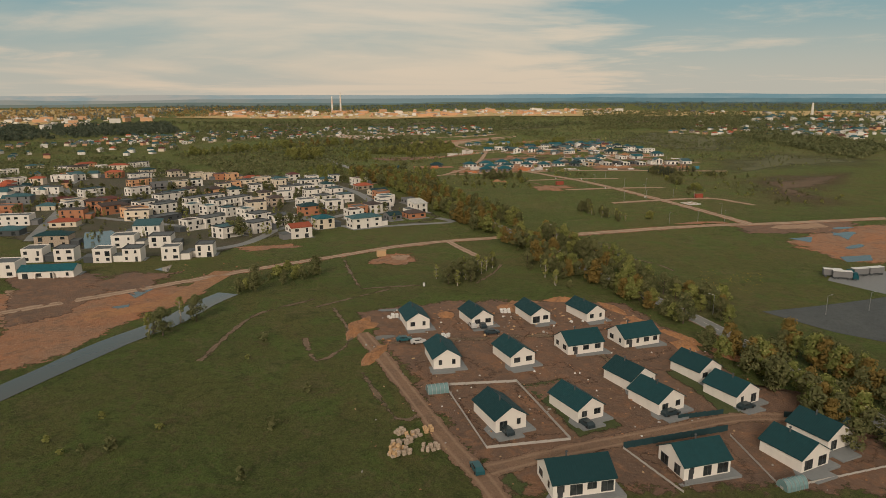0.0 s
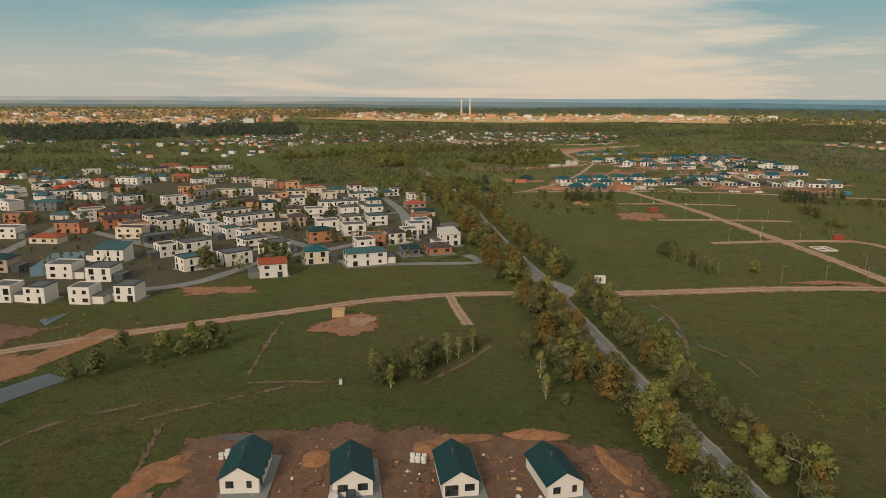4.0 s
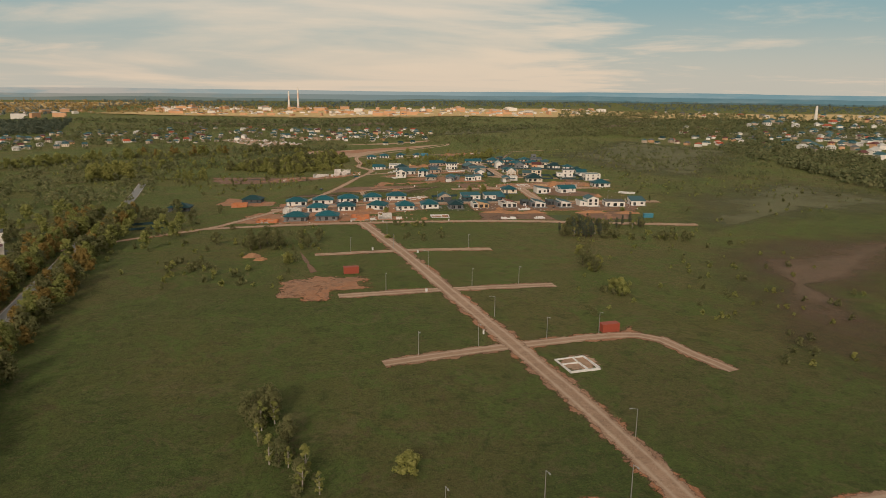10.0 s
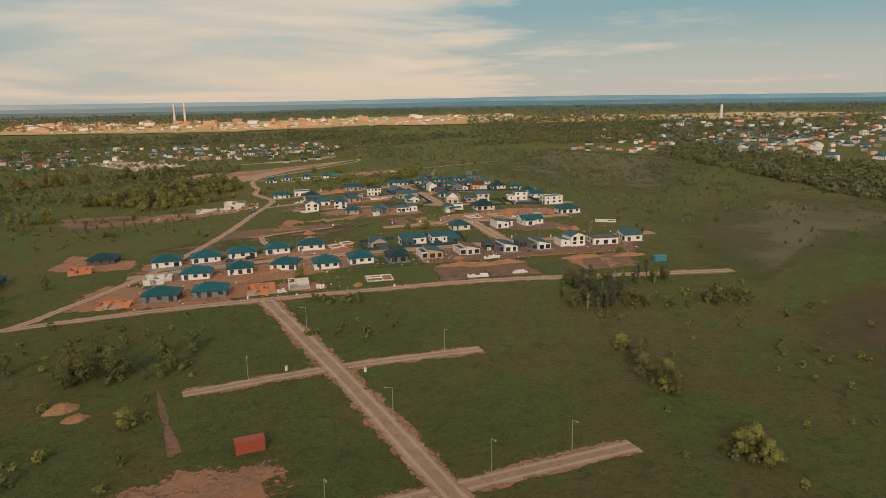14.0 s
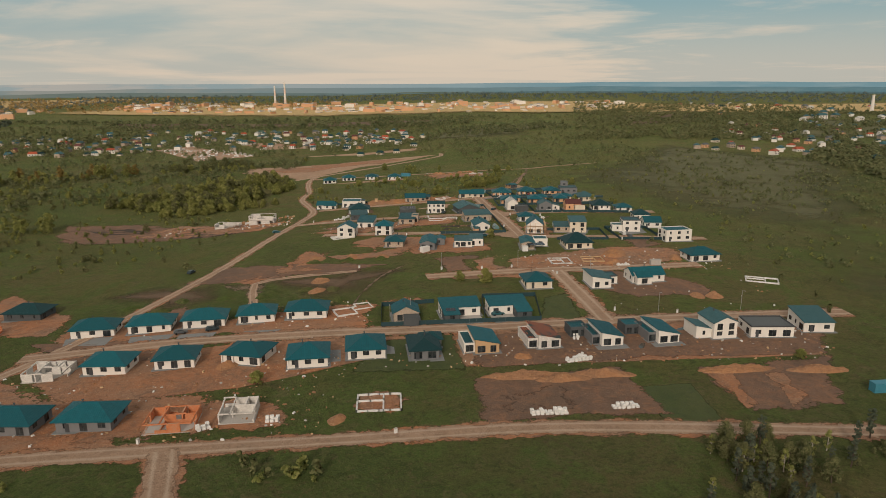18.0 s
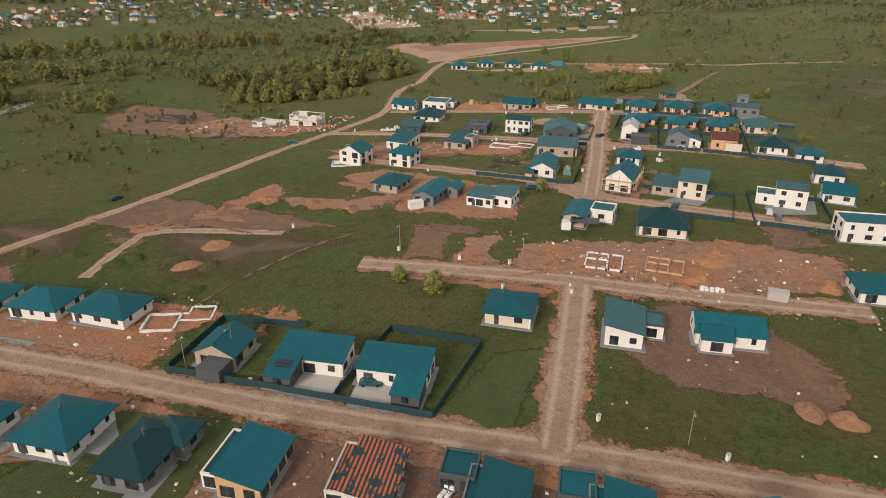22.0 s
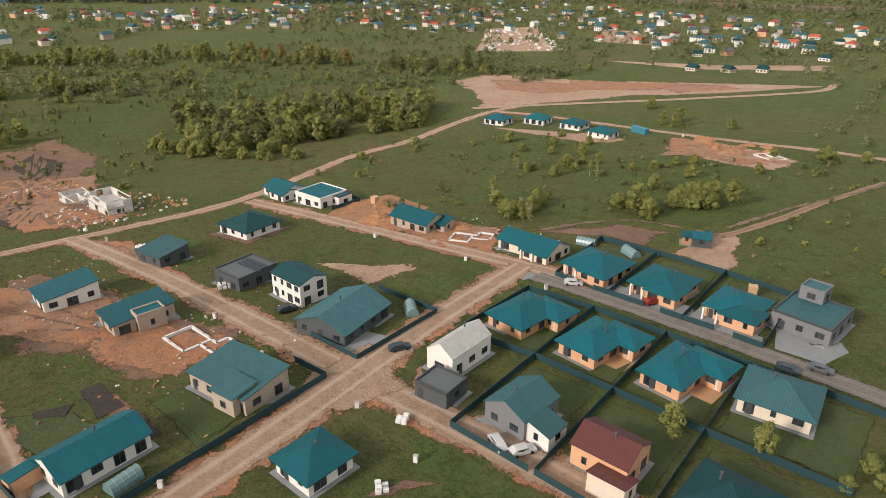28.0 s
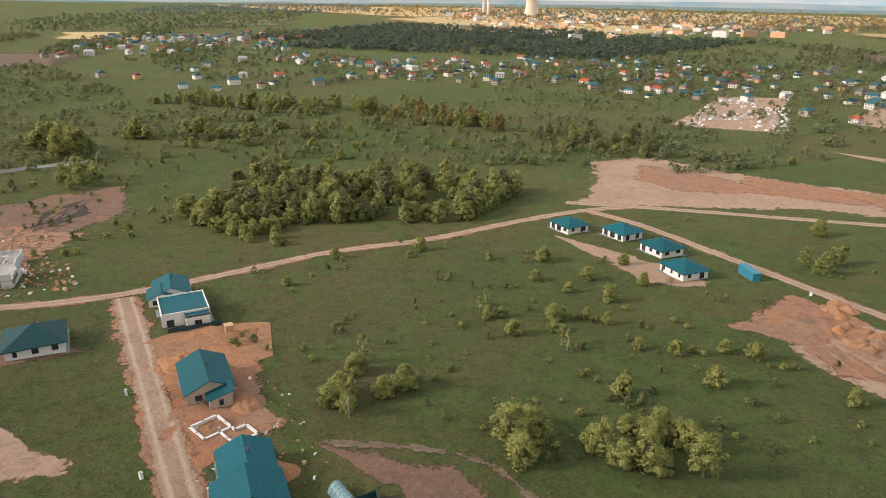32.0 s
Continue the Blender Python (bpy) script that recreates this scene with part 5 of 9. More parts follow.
patch("bare_ground", oval(182, 671, 9, 8, 10, 16, 0.25, 1), DIRT, 0.09, "trampled earth round a foundation", soft=3, rough=0.3)
patch("bare_ground", oval(201.5, 431, 8, 7, 10, 16, 0.25, 2), SAND, 0.09, "trampled earth round a foundation", soft=3, rough=0.3)
patch("bare_ground", oval(172, 744, 11, 8, 20, 16, 0.25, 3), DIRT, 0.11, "trampled earth round a foundation", soft=3, rough=0.3)
patch("lorry_yard", [(176, 243), (184, 252), (207, 256), (222, 250), (206, 226), (187, 222)], PAVING, 0.09, "pale concrete yard with parked lorries", soft=2)
patch("lorry_park", [(124, 202), (185, 220), (204, 195), (168, 156), (137, 181)], DARKLOT, 0.10, "dark asphalt lorry park", soft=2)
patch("bare_ground", [(193, 312), (243, 352), (339, 362), (263, 259), (201, 266)], DIRT, 0.05, "muddy building ground with puddles", soft=8)
patch("garden_ground", [(-85, 286), (-73, 320), (-49, 360), (15, 365), (30, 386), (-27, 578), (-102, 701), (-283, 783), (-411, 724), (-338, 460), (-135, 290)], YARD, 0.03, "dark brown and green gardens between suburban houses", soft=8)
for path, wide in (([(-330, 700), (-262, 560), (-196, 499), (-112, 441), (-48, 388), (-42, 372)], 6.5), ([(-75, 640), (-57, 588), (-30, 512), (-16, 453), (-16, 433), (-30, 410), (-45, 388)], 6.0), ([(-40, 368), (-14, 361), (10, 366), (23, 368), (32, 373), (24, 385)], 5.0), ([(-103, 300), (-88, 308), (-77, 320), (-71, 341), (-66, 362), (-48, 386)], 6.0), ([(-215, 440), (-174, 413), (-147, 396), (-110, 372)], 5.5), ([(-190, 345), (-195, 359), (-245, 514), (-276, 560), (-340, 814)], 6.5), ([(-112, 441), (-95, 471), (-64, 480), (-30, 512)], 5.0)):
    strip("suburb_street", path, wide, TARMAC, 0.10, "grey asphalt street of the suburb", "street")
patch("pond", [(-153, 316), (-172, 366), (-160, 372), (-144, 347), (-140, 323)], WATER, 0.10, "still pond among suburban houses", "water", soft=1)
patch("forecourt", [(205, 727), (205, 725), (216, 725), (216, 728)], PAVING, 0.12, "pale concrete yard behind a fence", soft=2)
patch("forecourt", [(220, 728), (220, 725), (230, 725), (232, 729)], PAVING, 0.12, "pale concrete yard behind a fence", soft=2)
patch("lawn", [(227, 880), (227, 887), (243, 889), (244, 878)], LAWN, 0.05, "short bright lawn of a building plot", soft=2)
patch("lawn", [(210, 862), (218, 871), (227, 872), (231, 869), (227, 861), (216, 860)], LAWN, 0.05, "short bright lawn of a building plot", soft=2)
patch("lawn", [(248, 676), (266, 677), (265, 649), (251, 649)], LAWN, 0.05, "short bright lawn of a building plot", soft=2)
for x0, x1, y0, y1 in ((255.5, 271, 936, 958.5), (273, 288, 936, 958), (290, 305, 935, 957), (307, 328, 935, 956), (273, 287, 909, 933), (290, 305, 908, 932), (308, 327, 907, 931), (257, 270, 984, 999), (273, 288, 984, 997), (291, 305, 982, 995), (231, 250, 972, 979), (226, 243, 880, 887)):
    patch("lawn", [(x0, y0), (x1, y0), (x1, y1), (x0, y1)], LAWN, 0.06, "dark green mown lawn of a fenced plot", soft=1.5)
patch("bare_ground", [(194, 816), (191, 825), (171, 837), (163, 848), (175, 857), (194, 856), (213, 851), (223, 849), (225, 844), (228, 839), (234, 830), (236, 822), (232, 816), (220, 814), (202, 815)], DIRT, 0.05, "orange-brown earth round three new houses", soft=4, rough=0.3)
patch("bare_ground", [(207, 811), (222, 812), (228, 810), (227, 804), (214, 803), (203, 805)], BROWN, 0.06, "brown weedy earth at the plot edge", soft=3)
patch("bare_ground", [(163, 875), (175, 882), (190, 878), (180, 871), (168, 869)], BROWN, 0.06, "worn brown earth beside the lane", soft=3)
patch("worn_junction", [(241, 910), (242, 920), (246, 919), (252, 916), (260, 912), (258, 904), (255, 898), (250, 894), (244, 897), (240, 904)], GRAVEL, 0.19, "pale worn gravel where two roads cross", soft=2.5)
patch("worn_junction", [(237, 851), (241, 856), (246, 859), (252, 859), (256, 852), (261, 846), (257, 841), (248, 840), (241, 845)], GRAVEL, 0.19, "pale worn gravel where two roads meet", soft=2.5)
patch("bare_ground", [(255, 852), (255, 862), (257, 871), (261, 872), (269, 871), (272, 862), (272, 852), (266, 849), (258, 848)], DIRT, 0.07, "churned earth round a house in scaffolding", soft=2.5, rough=0.35)
patch("bare_ground", [(266, 872), (267, 880), (271, 884), (275, 879), (274, 873)], BROWN, 0.07, "worn brown earth with stones", soft=3, rough=0.3)
patch("bare_ground", [(272, 896), (280, 898), (276, 890), (271, 886)], BROWN, 0.06, "worn earth in the grass", soft=3)
patch("garden_bed", [(213, 874), (213, 878), (224, 877), (224, 872)], SOIL, 0.16, "dark dug garden bed", soft=0.8)
patch("garden_bed", [(227, 872), (228, 878), (236, 877), (237, 871)], SOIL, 0.16, "dark dug garden bed", soft=0.8)
patch("garden_bed", [(213, 866), (216, 872), (219, 869), (215, 865)], SOIL, 0.16, "dark dug garden bed", soft=0.8)
patch("bare_ground", [(8, 938), (-9, 956), (18, 959), (43, 937)], SOIL, 0.11, "dark wet pit in a building yard", soft=4)
patch("bare_ground", [(67, 903), (69, 921), (102, 920), (104, 904)], SOIL, 0.11, "dark wet pit in a building yard", soft=4)
patch("bare_ground", [(144, 886), (147, 893), (173, 901), (202, 903), (222, 909), (226, 901), (227, 893), (221, 881), (201, 878), (190, 869)], BROWN, 0.06, "churned brown building ground", soft=5)
patch("bare_ground", [(46, 934), (77, 939), (123, 934), (122, 915), (75, 916)], DIRT, 0.10, "orange earth of a building yard", soft=4)
patch("forecourt", [(227, 915), (227, 919), (245, 924), (247, 920), (246, 913), (239, 914)], PAVING, 0.13, "pale concrete forecourt of a house", soft=1)
patch("forecourt", [(272, 909), (274, 913), (284, 911), (287, 909), (281, 907)], PAVING, 0.13, "pale concrete forecourt of a house", soft=1)
patch("forecourt", [(306, 977), (308, 977), (316, 974), (318, 979), (320, 976), (317, 968), (308, 968)], PAVING, 0.13, "pale concrete forecourt of a house", soft=1)
patch("forecourt", [(257, 973), (261, 979), (273, 975), (275, 969)], PAVING, 0.13, "pale concrete forecourt of a house", soft=1)
patch("forecourt", [(275, 969), (274, 976), (289, 975), (292, 967)], PAVING, 0.13, "pale concrete forecourt of a house", soft=1)
patch("forecourt", [(292, 966), (293, 973), (305, 971), (306, 965)], PAVING, 0.13, "pale concrete forecourt of a house", soft=1)
patch("forecourt", [(231, 856), (231, 860), (235, 860), (235, 857)], PAVING, 0.13, "pale concrete forecourt of a house", soft=1)
patch("forecourt", [(243, 970), (250, 975), (254, 972), (251, 964)], PAVING, 0.13, "pale concrete forecourt of a house", soft=1)
strip("gravel_road", [(99, 1151), (135, 1194), (188, 1252), (242, 1315), (249, 1352)], 6.88, GRAVEL, 0.10, "gravel lane along the sandy ground", "road")
strip("track", [(308, 1118), (295, 1073), (289, 1049), (282, 1028), (278, 1021)], 4, CLAYROAD, 0.12, "rutted clay track through the meadow", "track")
patch("bare_ground", [(50, 1234), (97, 1255), (135, 1253), (110, 1210), (80, 1205)], DIRT, 0.12, "orange scraped earth", soft=5)
patch("bare_ground", [(140, 1277), (183, 1308), (209, 1305), (176, 1264)], DIRT, 0.12, "orange scraped earth", soft=5)
strip("spoil_bank", [(-100, 192), (-81, 206), (-75, 228), (-71, 256)], 9, MOUND, 0.12, "orange spoil along the river bank", "soil")
patch("puddle", [(-97, 221), (-94, 233), (-90, 227), (-92, 214)], WATER, 0.13, "rain puddle in bare earth", soft=1)
patch("puddle", [(-96, 203), (-91, 206), (-89, 198)], WATER, 0.13, "rain puddle in bare earth", soft=1)
patch("puddle", [(-101, 262), (-97, 271), (-94, 256)], WATER, 0.13, "rain puddle in bare earth", soft=1)
patch("puddle", [(206, 321), (221, 324), (212, 311)], WATER, 0.13, "rain puddle in bare earth", soft=1)
patch("puddle", [(238, 334), (247, 328), (235, 315)], WATER, 0.13, "rain puddle in bare earth", soft=1)
patch("puddle", [(207, 281), (224, 283), (218, 273), (204, 271)], WATER, 0.13, "rain puddle in bare earth", soft=1)
for x, y, rx, ry, turn in ((-6, 195, 4, 1.6, 10), (-8, 169, 4, 1.5, 20), (98, 303, 3, 0.6, 60), (101, 288, 4, 0.5, 95), (100.5, 276, 3, 0.5, 92), (99.5, 262, 3.5, 0.6, 88), (99.5, 252, 3, 0.7, 90), (106, 279, 2, 0.5, 130), (258, 712, 3, 1.2, 80), (281, 716, 3.5, 1.0, 20), (262, 703, 2.5, 0.8, 60), (243, 330, 9, 3, 20), (252, 345, 7, 2.4, 10), (228, 300, 8, 2.5, 30)):
    patch("puddle", oval(x, y, rx, ry, turn, 14, 0.3, int(x)), WATER, 0.14, "rain puddle in bare earth", soft=1)
patch("bare_ground", [(-171, 280), (-149, 287), (-101, 239), (-105, 194), (-117, 178)], BROWN, 0.09, "churned brown earth by the river", soft=6, rough=0.5)
patch("bare_ground", [(-122, 232), (-113, 261), (-87, 258), (-90, 213)], BROWN, 0.09, "churned brown earth by the river", soft=6, rough=0.5)
patch("bare_ground", [(17, 189), (34, 198), (38, 169), (22, 157)], BROWN, 0.10, "trodden brown ground between new houses", soft=4)
patch("bare_ground", [(61, 200), (78, 209), (78, 187), (62, 177)], BROWN, 0.10, "trodden brown ground between new houses", soft=4)
patch("bare_ground", [(23, 137), (40, 142), (41, 131), (25, 125)], BROWN, 0.10, "trodden brown ground between new houses", soft=4)
patch("bare_ground", [(91, 754), (109, 763), (127, 745), (112, 731)], BROWN, 0.10, "trodden brown ground between new houses", soft=4)
patch("bare_ground", [(65, 731), (94, 730), (129, 723), (125, 705), (87, 708)], BROWN, 0.10, "trodden brown ground between new houses", soft=4)
patch("bare_ground", [(134, 810), (145, 838), (161, 831), (154, 805), (138, 795)], DIRT, 0.11, "bare orange earth of an empty plot", soft=6)
patch("bare_ground", [(163, 839), (188, 845), (179, 823)], DIRT, 0.11, "bare orange earth of an empty plot", soft=6)
patch("bare_ground", [(180, 752), (190, 761), (202, 750), (192, 736)], DIRT, 0.11, "bare orange earth of an empty plot", soft=6)
patch("bare_ground", [(113, 789), (131, 801), (147, 791), (129, 777)], DIRT, 0.11, "bare orange earth of an empty plot", soft=6)
patch("bare_ground", [(152, 820), (180, 826), (203, 837), (194, 813), (162, 806)], DIRT, 0.11, "bare orange earth of an empty plot", soft=6)
patch("bare_ground", [(65, 785), (85, 797), (119, 789), (128, 763), (104, 752)], DRY, 0.06, "dry brown grass of an empty plot", soft=12)
patch("bare_ground", [(125, 786), (176, 802), (200, 796), (176, 762), (156, 755)], DRY, 0.06, "dry brown grass of an empty plot", soft=12)
strip("river", [(-98, 129), (-95, 136), (-89, 150), (-82, 167), (-72, 186), (-67, 205), (-62, 218)], 8.5, WATER, 0.13, "narrow grey-blue pond of still water in a ditch", "water", fade=0)


# ---- the new estate of white gabled bungalows ----
house(1.6, 181.5, 100, 11.5, 6.8, roof="gable", top=DEEP, h=2.9, pitch=0.62, eave=0.45, label="white rendered bungalow with dark teal gabled roof", group="bungalows on the bare estate", pad=1.6, porch=(-6.2, 1.5, 5.0, 6.0, PAVING), dense=2.8)
house(20.8, 183.6, 106, 10.5, 7.0, roof="gable", top=DEEP, h=2.9, pitch=0.62, eave=0.45, label="white rendered bungalow with dark teal gabled roof", group="bungalows on the bare estate", pad=1.6, porch=(-6.2, 1.5, 5.0, 6.0, PAVING), dense=2.8)
house(39.5, 187.8, 105, 11.5, 6.5, roof="gable", top=DEEP, h=2.9, pitch=0.62, eave=0.45, label="white rendered bungalow with dark teal gabled roof", group="bungalows on the bare estate", pad=1.6, porch=(-6.2, 1.5, 5.0, 6.0, PAVING), dense=2.8)
house(57.7, 191.2, 110, 11.5, 6.8, roof="gable", top=DEEP, h=2.9, pitch=0.62, eave=0.45, label="white rendered bungalow with dark teal gabled roof", group="bungalows on the bare estate", pad=1.6, porch=(-6.2, 1.5, 5.0, 6.0, PAVING), dense=2.8)
house(7.7, 151.8, 98, 11.5, 7.0, roof="gable", top=DEEP, h=2.9, pitch=0.62, eave=0.45, label="white rendered bungalow with dark teal gabled roof", group="bungalows on the bare estate", pad=1.6, porch=(-6.2, 1.5, 5.0, 6.0, PAVING), dense=2.8)
house(26.9, 153.0, 108, 10.5, 7.0, roof="gable", top=DEEP, h=2.9, pitch=0.62, eave=0.45, label="white rendered bungalow with dark teal gabled roof", group="bungalows on the bare estate", pad=1.6, porch=(-6.2, 1.5, 5.0, 6.0, PAVING), dense=2.8)
house(17.5, 119.0, 108, 10.8, 7.2, roof="gable", top=DEEP, h=2.9, pitch=0.62, eave=0.45, label="white rendered bungalow with dark teal gabled roof", group="bungalows on the bare estate", pad=1.6, porch=(-6.2, 1.5, 5.0, 6.0, PAVING), dense=2.8)
house(35.7, 123.2, 112, 10.6, 7.0, roof="gable", top=DEEP, h=2.9, pitch=0.62, eave=0.45, label="white rendered bungalow with dark teal gabled roof", group="bungalows on the bare estate", pad=1.6, porch=(-6.2, 1.5, 5.0, 6.0, PAVING), dense=2.8)
house(53.6, 138.6, 114, 9.6, 8.0, roof="gable", top=DEEP, h=2.9, pitch=0.62, eave=0.45, label="white rendered bungalow with dark teal gabled roof", group="bungalows on the bare estate", pad=1.6, porch=(-6.2, 1.5, 5.0, 6.0, PAVING), dense=2.8)
house(55.8, 126.8, 114, 9.6, 8.0, roof="gable", top=DEEP, h=2.9, pitch=0.62, eave=0.45, label="white rendered bungalow with dark teal gabled roof", group="bungalows on the bare estate", pad=1.6, porch=(-6.2, 1.5, 5.0, 6.0, PAVING), dense=2.8)
house(73.8, 145.0, 114, 9.6, 8.0, roof="gable", top=DEEP, h=2.9, pitch=0.62, eave=0.45, label="white rendered bungalow with dark teal gabled roof", group="bungalows on the bare estate", pad=1.6, porch=(-6.2, 1.5, 5.0, 6.0, PAVING), dense=2.8)
house(76.4, 131.2, 114, 9.6, 8.0, roof="gable", top=DEEP, h=2.9, pitch=0.62, eave=0.45, label="white rendered bungalow with dark teal gabled roof", group="bungalows on the bare estate", pad=1.6, porch=(-6.2, 1.5, 5.0, 6.0, PAVING), dense=2.8)
house(75.5, 103.4, 112, 9.6, 8.2, roof="gable", top=DEEP, h=2.9, pitch=0.62, eave=0.45, label="white rendered bungalow with dark teal gabled roof", group="bungalows on the bare estate", pad=1.6, porch=(-6.2, 1.5, 5.0, 6.0, PAVING), dense=2.8)
house(86.0, 111.2, 112, 9.6, 8.2, roof="gable", top=DEEP, h=2.9, pitch=0.62, eave=0.45, label="white rendered bungalow with dark teal gabled roof", group="bungalows on the bare estate", pad=1.6, porch=(-6.2, 1.5, 5.0, 6.0, PAVING), dense=2.8)
house(47.0, 161.2, 14, 11.0, 8.2, roof="gable", top=DEEP, h=2.9, pitch=0.62, eave=0.45, label="white rendered bungalow with dark teal gabled roof", group="bungalows on the bare estate", pad=1.6, porch=(-6.2, 1.5, 5.0, 6.0, PAVING), dense=2.8)
house(65.4, 168.1, 17, 12.2, 8.2, roof="gable", top=DEEP, h=2.9, pitch=0.62, eave=0.45, label="white rendered bungalow with dark teal gabled roof", group="bungalows on the bare estate", pad=1.6, porch=(-6.2, 1.5, 5.0, 6.0, PAVING), dense=2.8)
house(52.9, 100.1, 12, 10.4, 8.2, roof="gable", top=DEEP, h=2.9, pitch=0.62, eave=0.45, label="white rendered bungalow with dark teal gabled roof", group="bungalows on the bare estate", pad=1.6, porch=(-6.2, 1.5, 5.0, 6.0, PAVING), dense=2.8)
house(27.7, 94.6, 7, 11.9, 8.2, roof="gable", top=DEEP, h=2.9, pitch=0.62, eave=0.45, label="white rendered bungalow with dark teal gabled roof", group="bungalows on the bare estate", pad=1.6, porch=(-6.2, 1.5, 5.0, 6.0, PAVING), dense=2.8)
# ---- the building estate: southern rows ----
house(94.7, 668.7, -5, 13.1, 9.5, roof="hip", top=TEAL, h=2.8, pitch=0.45, eave=0.8, label="grey bungalow with teal hipped roof, paving unfinished", group="hipped bungalows on the estate", wall=GREY)
house(113.3, 668.2, -3, 12.8, 9.5, roof="hip", top=TEAL, h=2.8, pitch=0.45, eave=0.8, label="grey bungalow with teal hipped roof, paving unfinished", group="hipped bungalows on the estate", wall=GREY)
house(104.2, 703.2, -3, 11.9, 9.5, roof="hip", top=TEAL, h=2.8, pitch=0.45, eave=0.8, label="white bungalow with teal sheet-metal hipped roof", group="hipped bungalows on the estate")
house(122.8, 704.6, 3, 11.0, 9.5, roof="hip", top=TEAL, h=2.8, pitch=0.45, eave=0.8, label="white bungalow with teal sheet-metal hipped roof", group="hipped bungalows on the estate")
house(143.3, 704.4, -16, 11.4, 9.5, wing=(3.0, 3.4, 5.6, 5.4, 2.8, "hip", None, 1), posts=((-6.0, -4.9), (-2.4, -5.2)), roof="hip", top=TEAL, h=2.8, pitch=0.45, eave=0.8, label="white bungalow with teal sheet-metal hipped roof", group="hipped bungalows on the estate")
house(161.2, 700.8, 4, 11.0, 11.0, posts=((-5.6, -5.7), (-5.6, -3.0)), porch=(7.5, 2.0, 3.4, 9.0, PAVING), roof="hip", top=TEAL, h=2.8, pitch=0.45, eave=0.8, label="white bungalow with teal sheet-metal hipped roof", group="hipped bungalows on the estate")
house(177.6, 705.4, 3, 10.6, 11.2, posts=((5.4, -5.9), (2.6, -5.9)), porch=(7.0, 2.0, 3.2, 10.0, PAVING), roof="hip", top=TEAL, h=2.8, pitch=0.45, eave=0.8, label="white bungalow with teal sheet-metal hipped roof", group="hipped bungalows on the estate")
house(194.8, 703.6, 3, 8.2, 12.0, wing=(2.8, 5.0, 6.0, 5.6, 2.8, "hip", None, 1), porch=(3.4, -3.5, 4.2, 8.4, PAVING), roof="hip", top=DEEP, h=2.8, pitch=0.45, eave=0.8, label="grey bungalow with teal hipped roof, paving unfinished", group="hipped bungalows on the estate", wall=GREY)
house(213.4, 706.6, 94, 12.0, 7.2, wall=TIMBER, top=TEAL, h=2.7, wing=[(0.5, 5.2, 10.5, 3.2, 2.5, 'flat', WHITE, 1)], big=0.95, label="unfinished house with teal shed roof and boarded front", roof="mono", pitch=0.42, eave=0.5, dense=2.6)
house(232.6, 709.0, 96, 12.0, 7.0, wall=AERATED, top=HALFTILE, h=2.7, wing=[(0.5, 5.0, 11.0, 3.0, 2.6, 'flat', None, 1)], big=0.95, label="unfinished white block house with half-laid orange roof", roof="mono", pitch=0.42, eave=0.5, dense=2.6)
house(252.4, 709.6, 94, 12.6, 6.8, wall=WHITE, top=TEAL, h=2.7, big=0.95, wing=[(0.8, 4.6, 10.5, 2.6, 2.6, 'flat', GREY, 1), (5.6, 7.6, 6.0, 5.6, 2.8, 'flat', DARKWALL, 1)], porch=(-7.2, 0.5, 3.2, 10.0, PAVING), label="white house with tall teal shed roof and glazed front", group="shed-roofed houses", roof="mono", pitch=0.42, eave=0.5, dense=2.4)
house(270.4, 710.6, 95, 12.8, 6.8, wall=WHITE, top=TEAL, h=2.7, big=0.95, wing=[(0.8, 4.6, 10.5, 2.6, 2.6, 'flat', GREY, 1), (5.6, 7.6, 6.0, 5.6, 2.8, 'flat', DARKWALL, 1)], porch=(-7.2, 0.5, 3.2, 10.0, PAVING), label="white house with tall teal shed roof and glazed front", group="shed-roofed houses", roof="mono", pitch=0.42, eave=0.5, dense=2.4)
house(289.8, 711.6, 94, 10.0, 7.8, wall=WHITE, top=SLATE, h=5.2, floors=2, roof="gable", pitch=0.42, eave=0.45, wing=[(0.5, 6.4, 8.0, 5.2, 2.8, 'mono', None, 1)], dense=2.8, label="white two-storey house with dark gable roof and low wing")
house(306.1, 711.6, -5, 13.5, 10.0, wall=WHITE, top=FELT, h=3.2, roof="flat", label="pale flat-roofed house with blue-grey walls")
house(323.6, 715.2, -5, 9.8, 11.0, wall=WHITE, top=SLATE, h=3.2, label="white house with grey shed roof", roof="mono", pitch=0.27, eave=0.5)
house(86.4, 737.4, 5, 13.5, 9.5, roof="hip", top=TEAL, h=2.8, pitch=0.45, eave=0.8, label="white bungalow with teal sheet-metal hipped roof", group="hipped bungalows on the estate")
house(104.7, 737.7, 5, 13.5, 9.5, roof="hip", top=TEAL, h=2.8, pitch=0.45, eave=0.8, label="white bungalow with teal sheet-metal hipped roof", group="hipped bungalows on the estate")
house(122.1, 739.2, 5, 13.5, 9.5, roof="hip", top=TEAL, h=2.8, pitch=0.45, eave=0.8, label="white bungalow with teal sheet-metal hipped roof", group="hipped bungalows on the estate")
house(139.3, 740.5, 5, 11.9, 9.5, roof="hip", top=TEAL, h=2.8, pitch=0.45, eave=0.8, label="white bungalow with teal sheet-metal hipped roof", group="hipped bungalows on the estate")
house(156.4, 741.7, -0, 13.5, 9.5, roof="hip", top=TEAL, h=2.8, pitch=0.45, eave=0.8, label="white bungalow with teal sheet-metal hipped roof", group="hipped bungalows on the estate")
house(190.2, 734.4, 93, 9.0, 8.4, wall=TANWALL, top=TEAL, h=2.9, roof="gable", label="brick house with dark teal gabled roof")
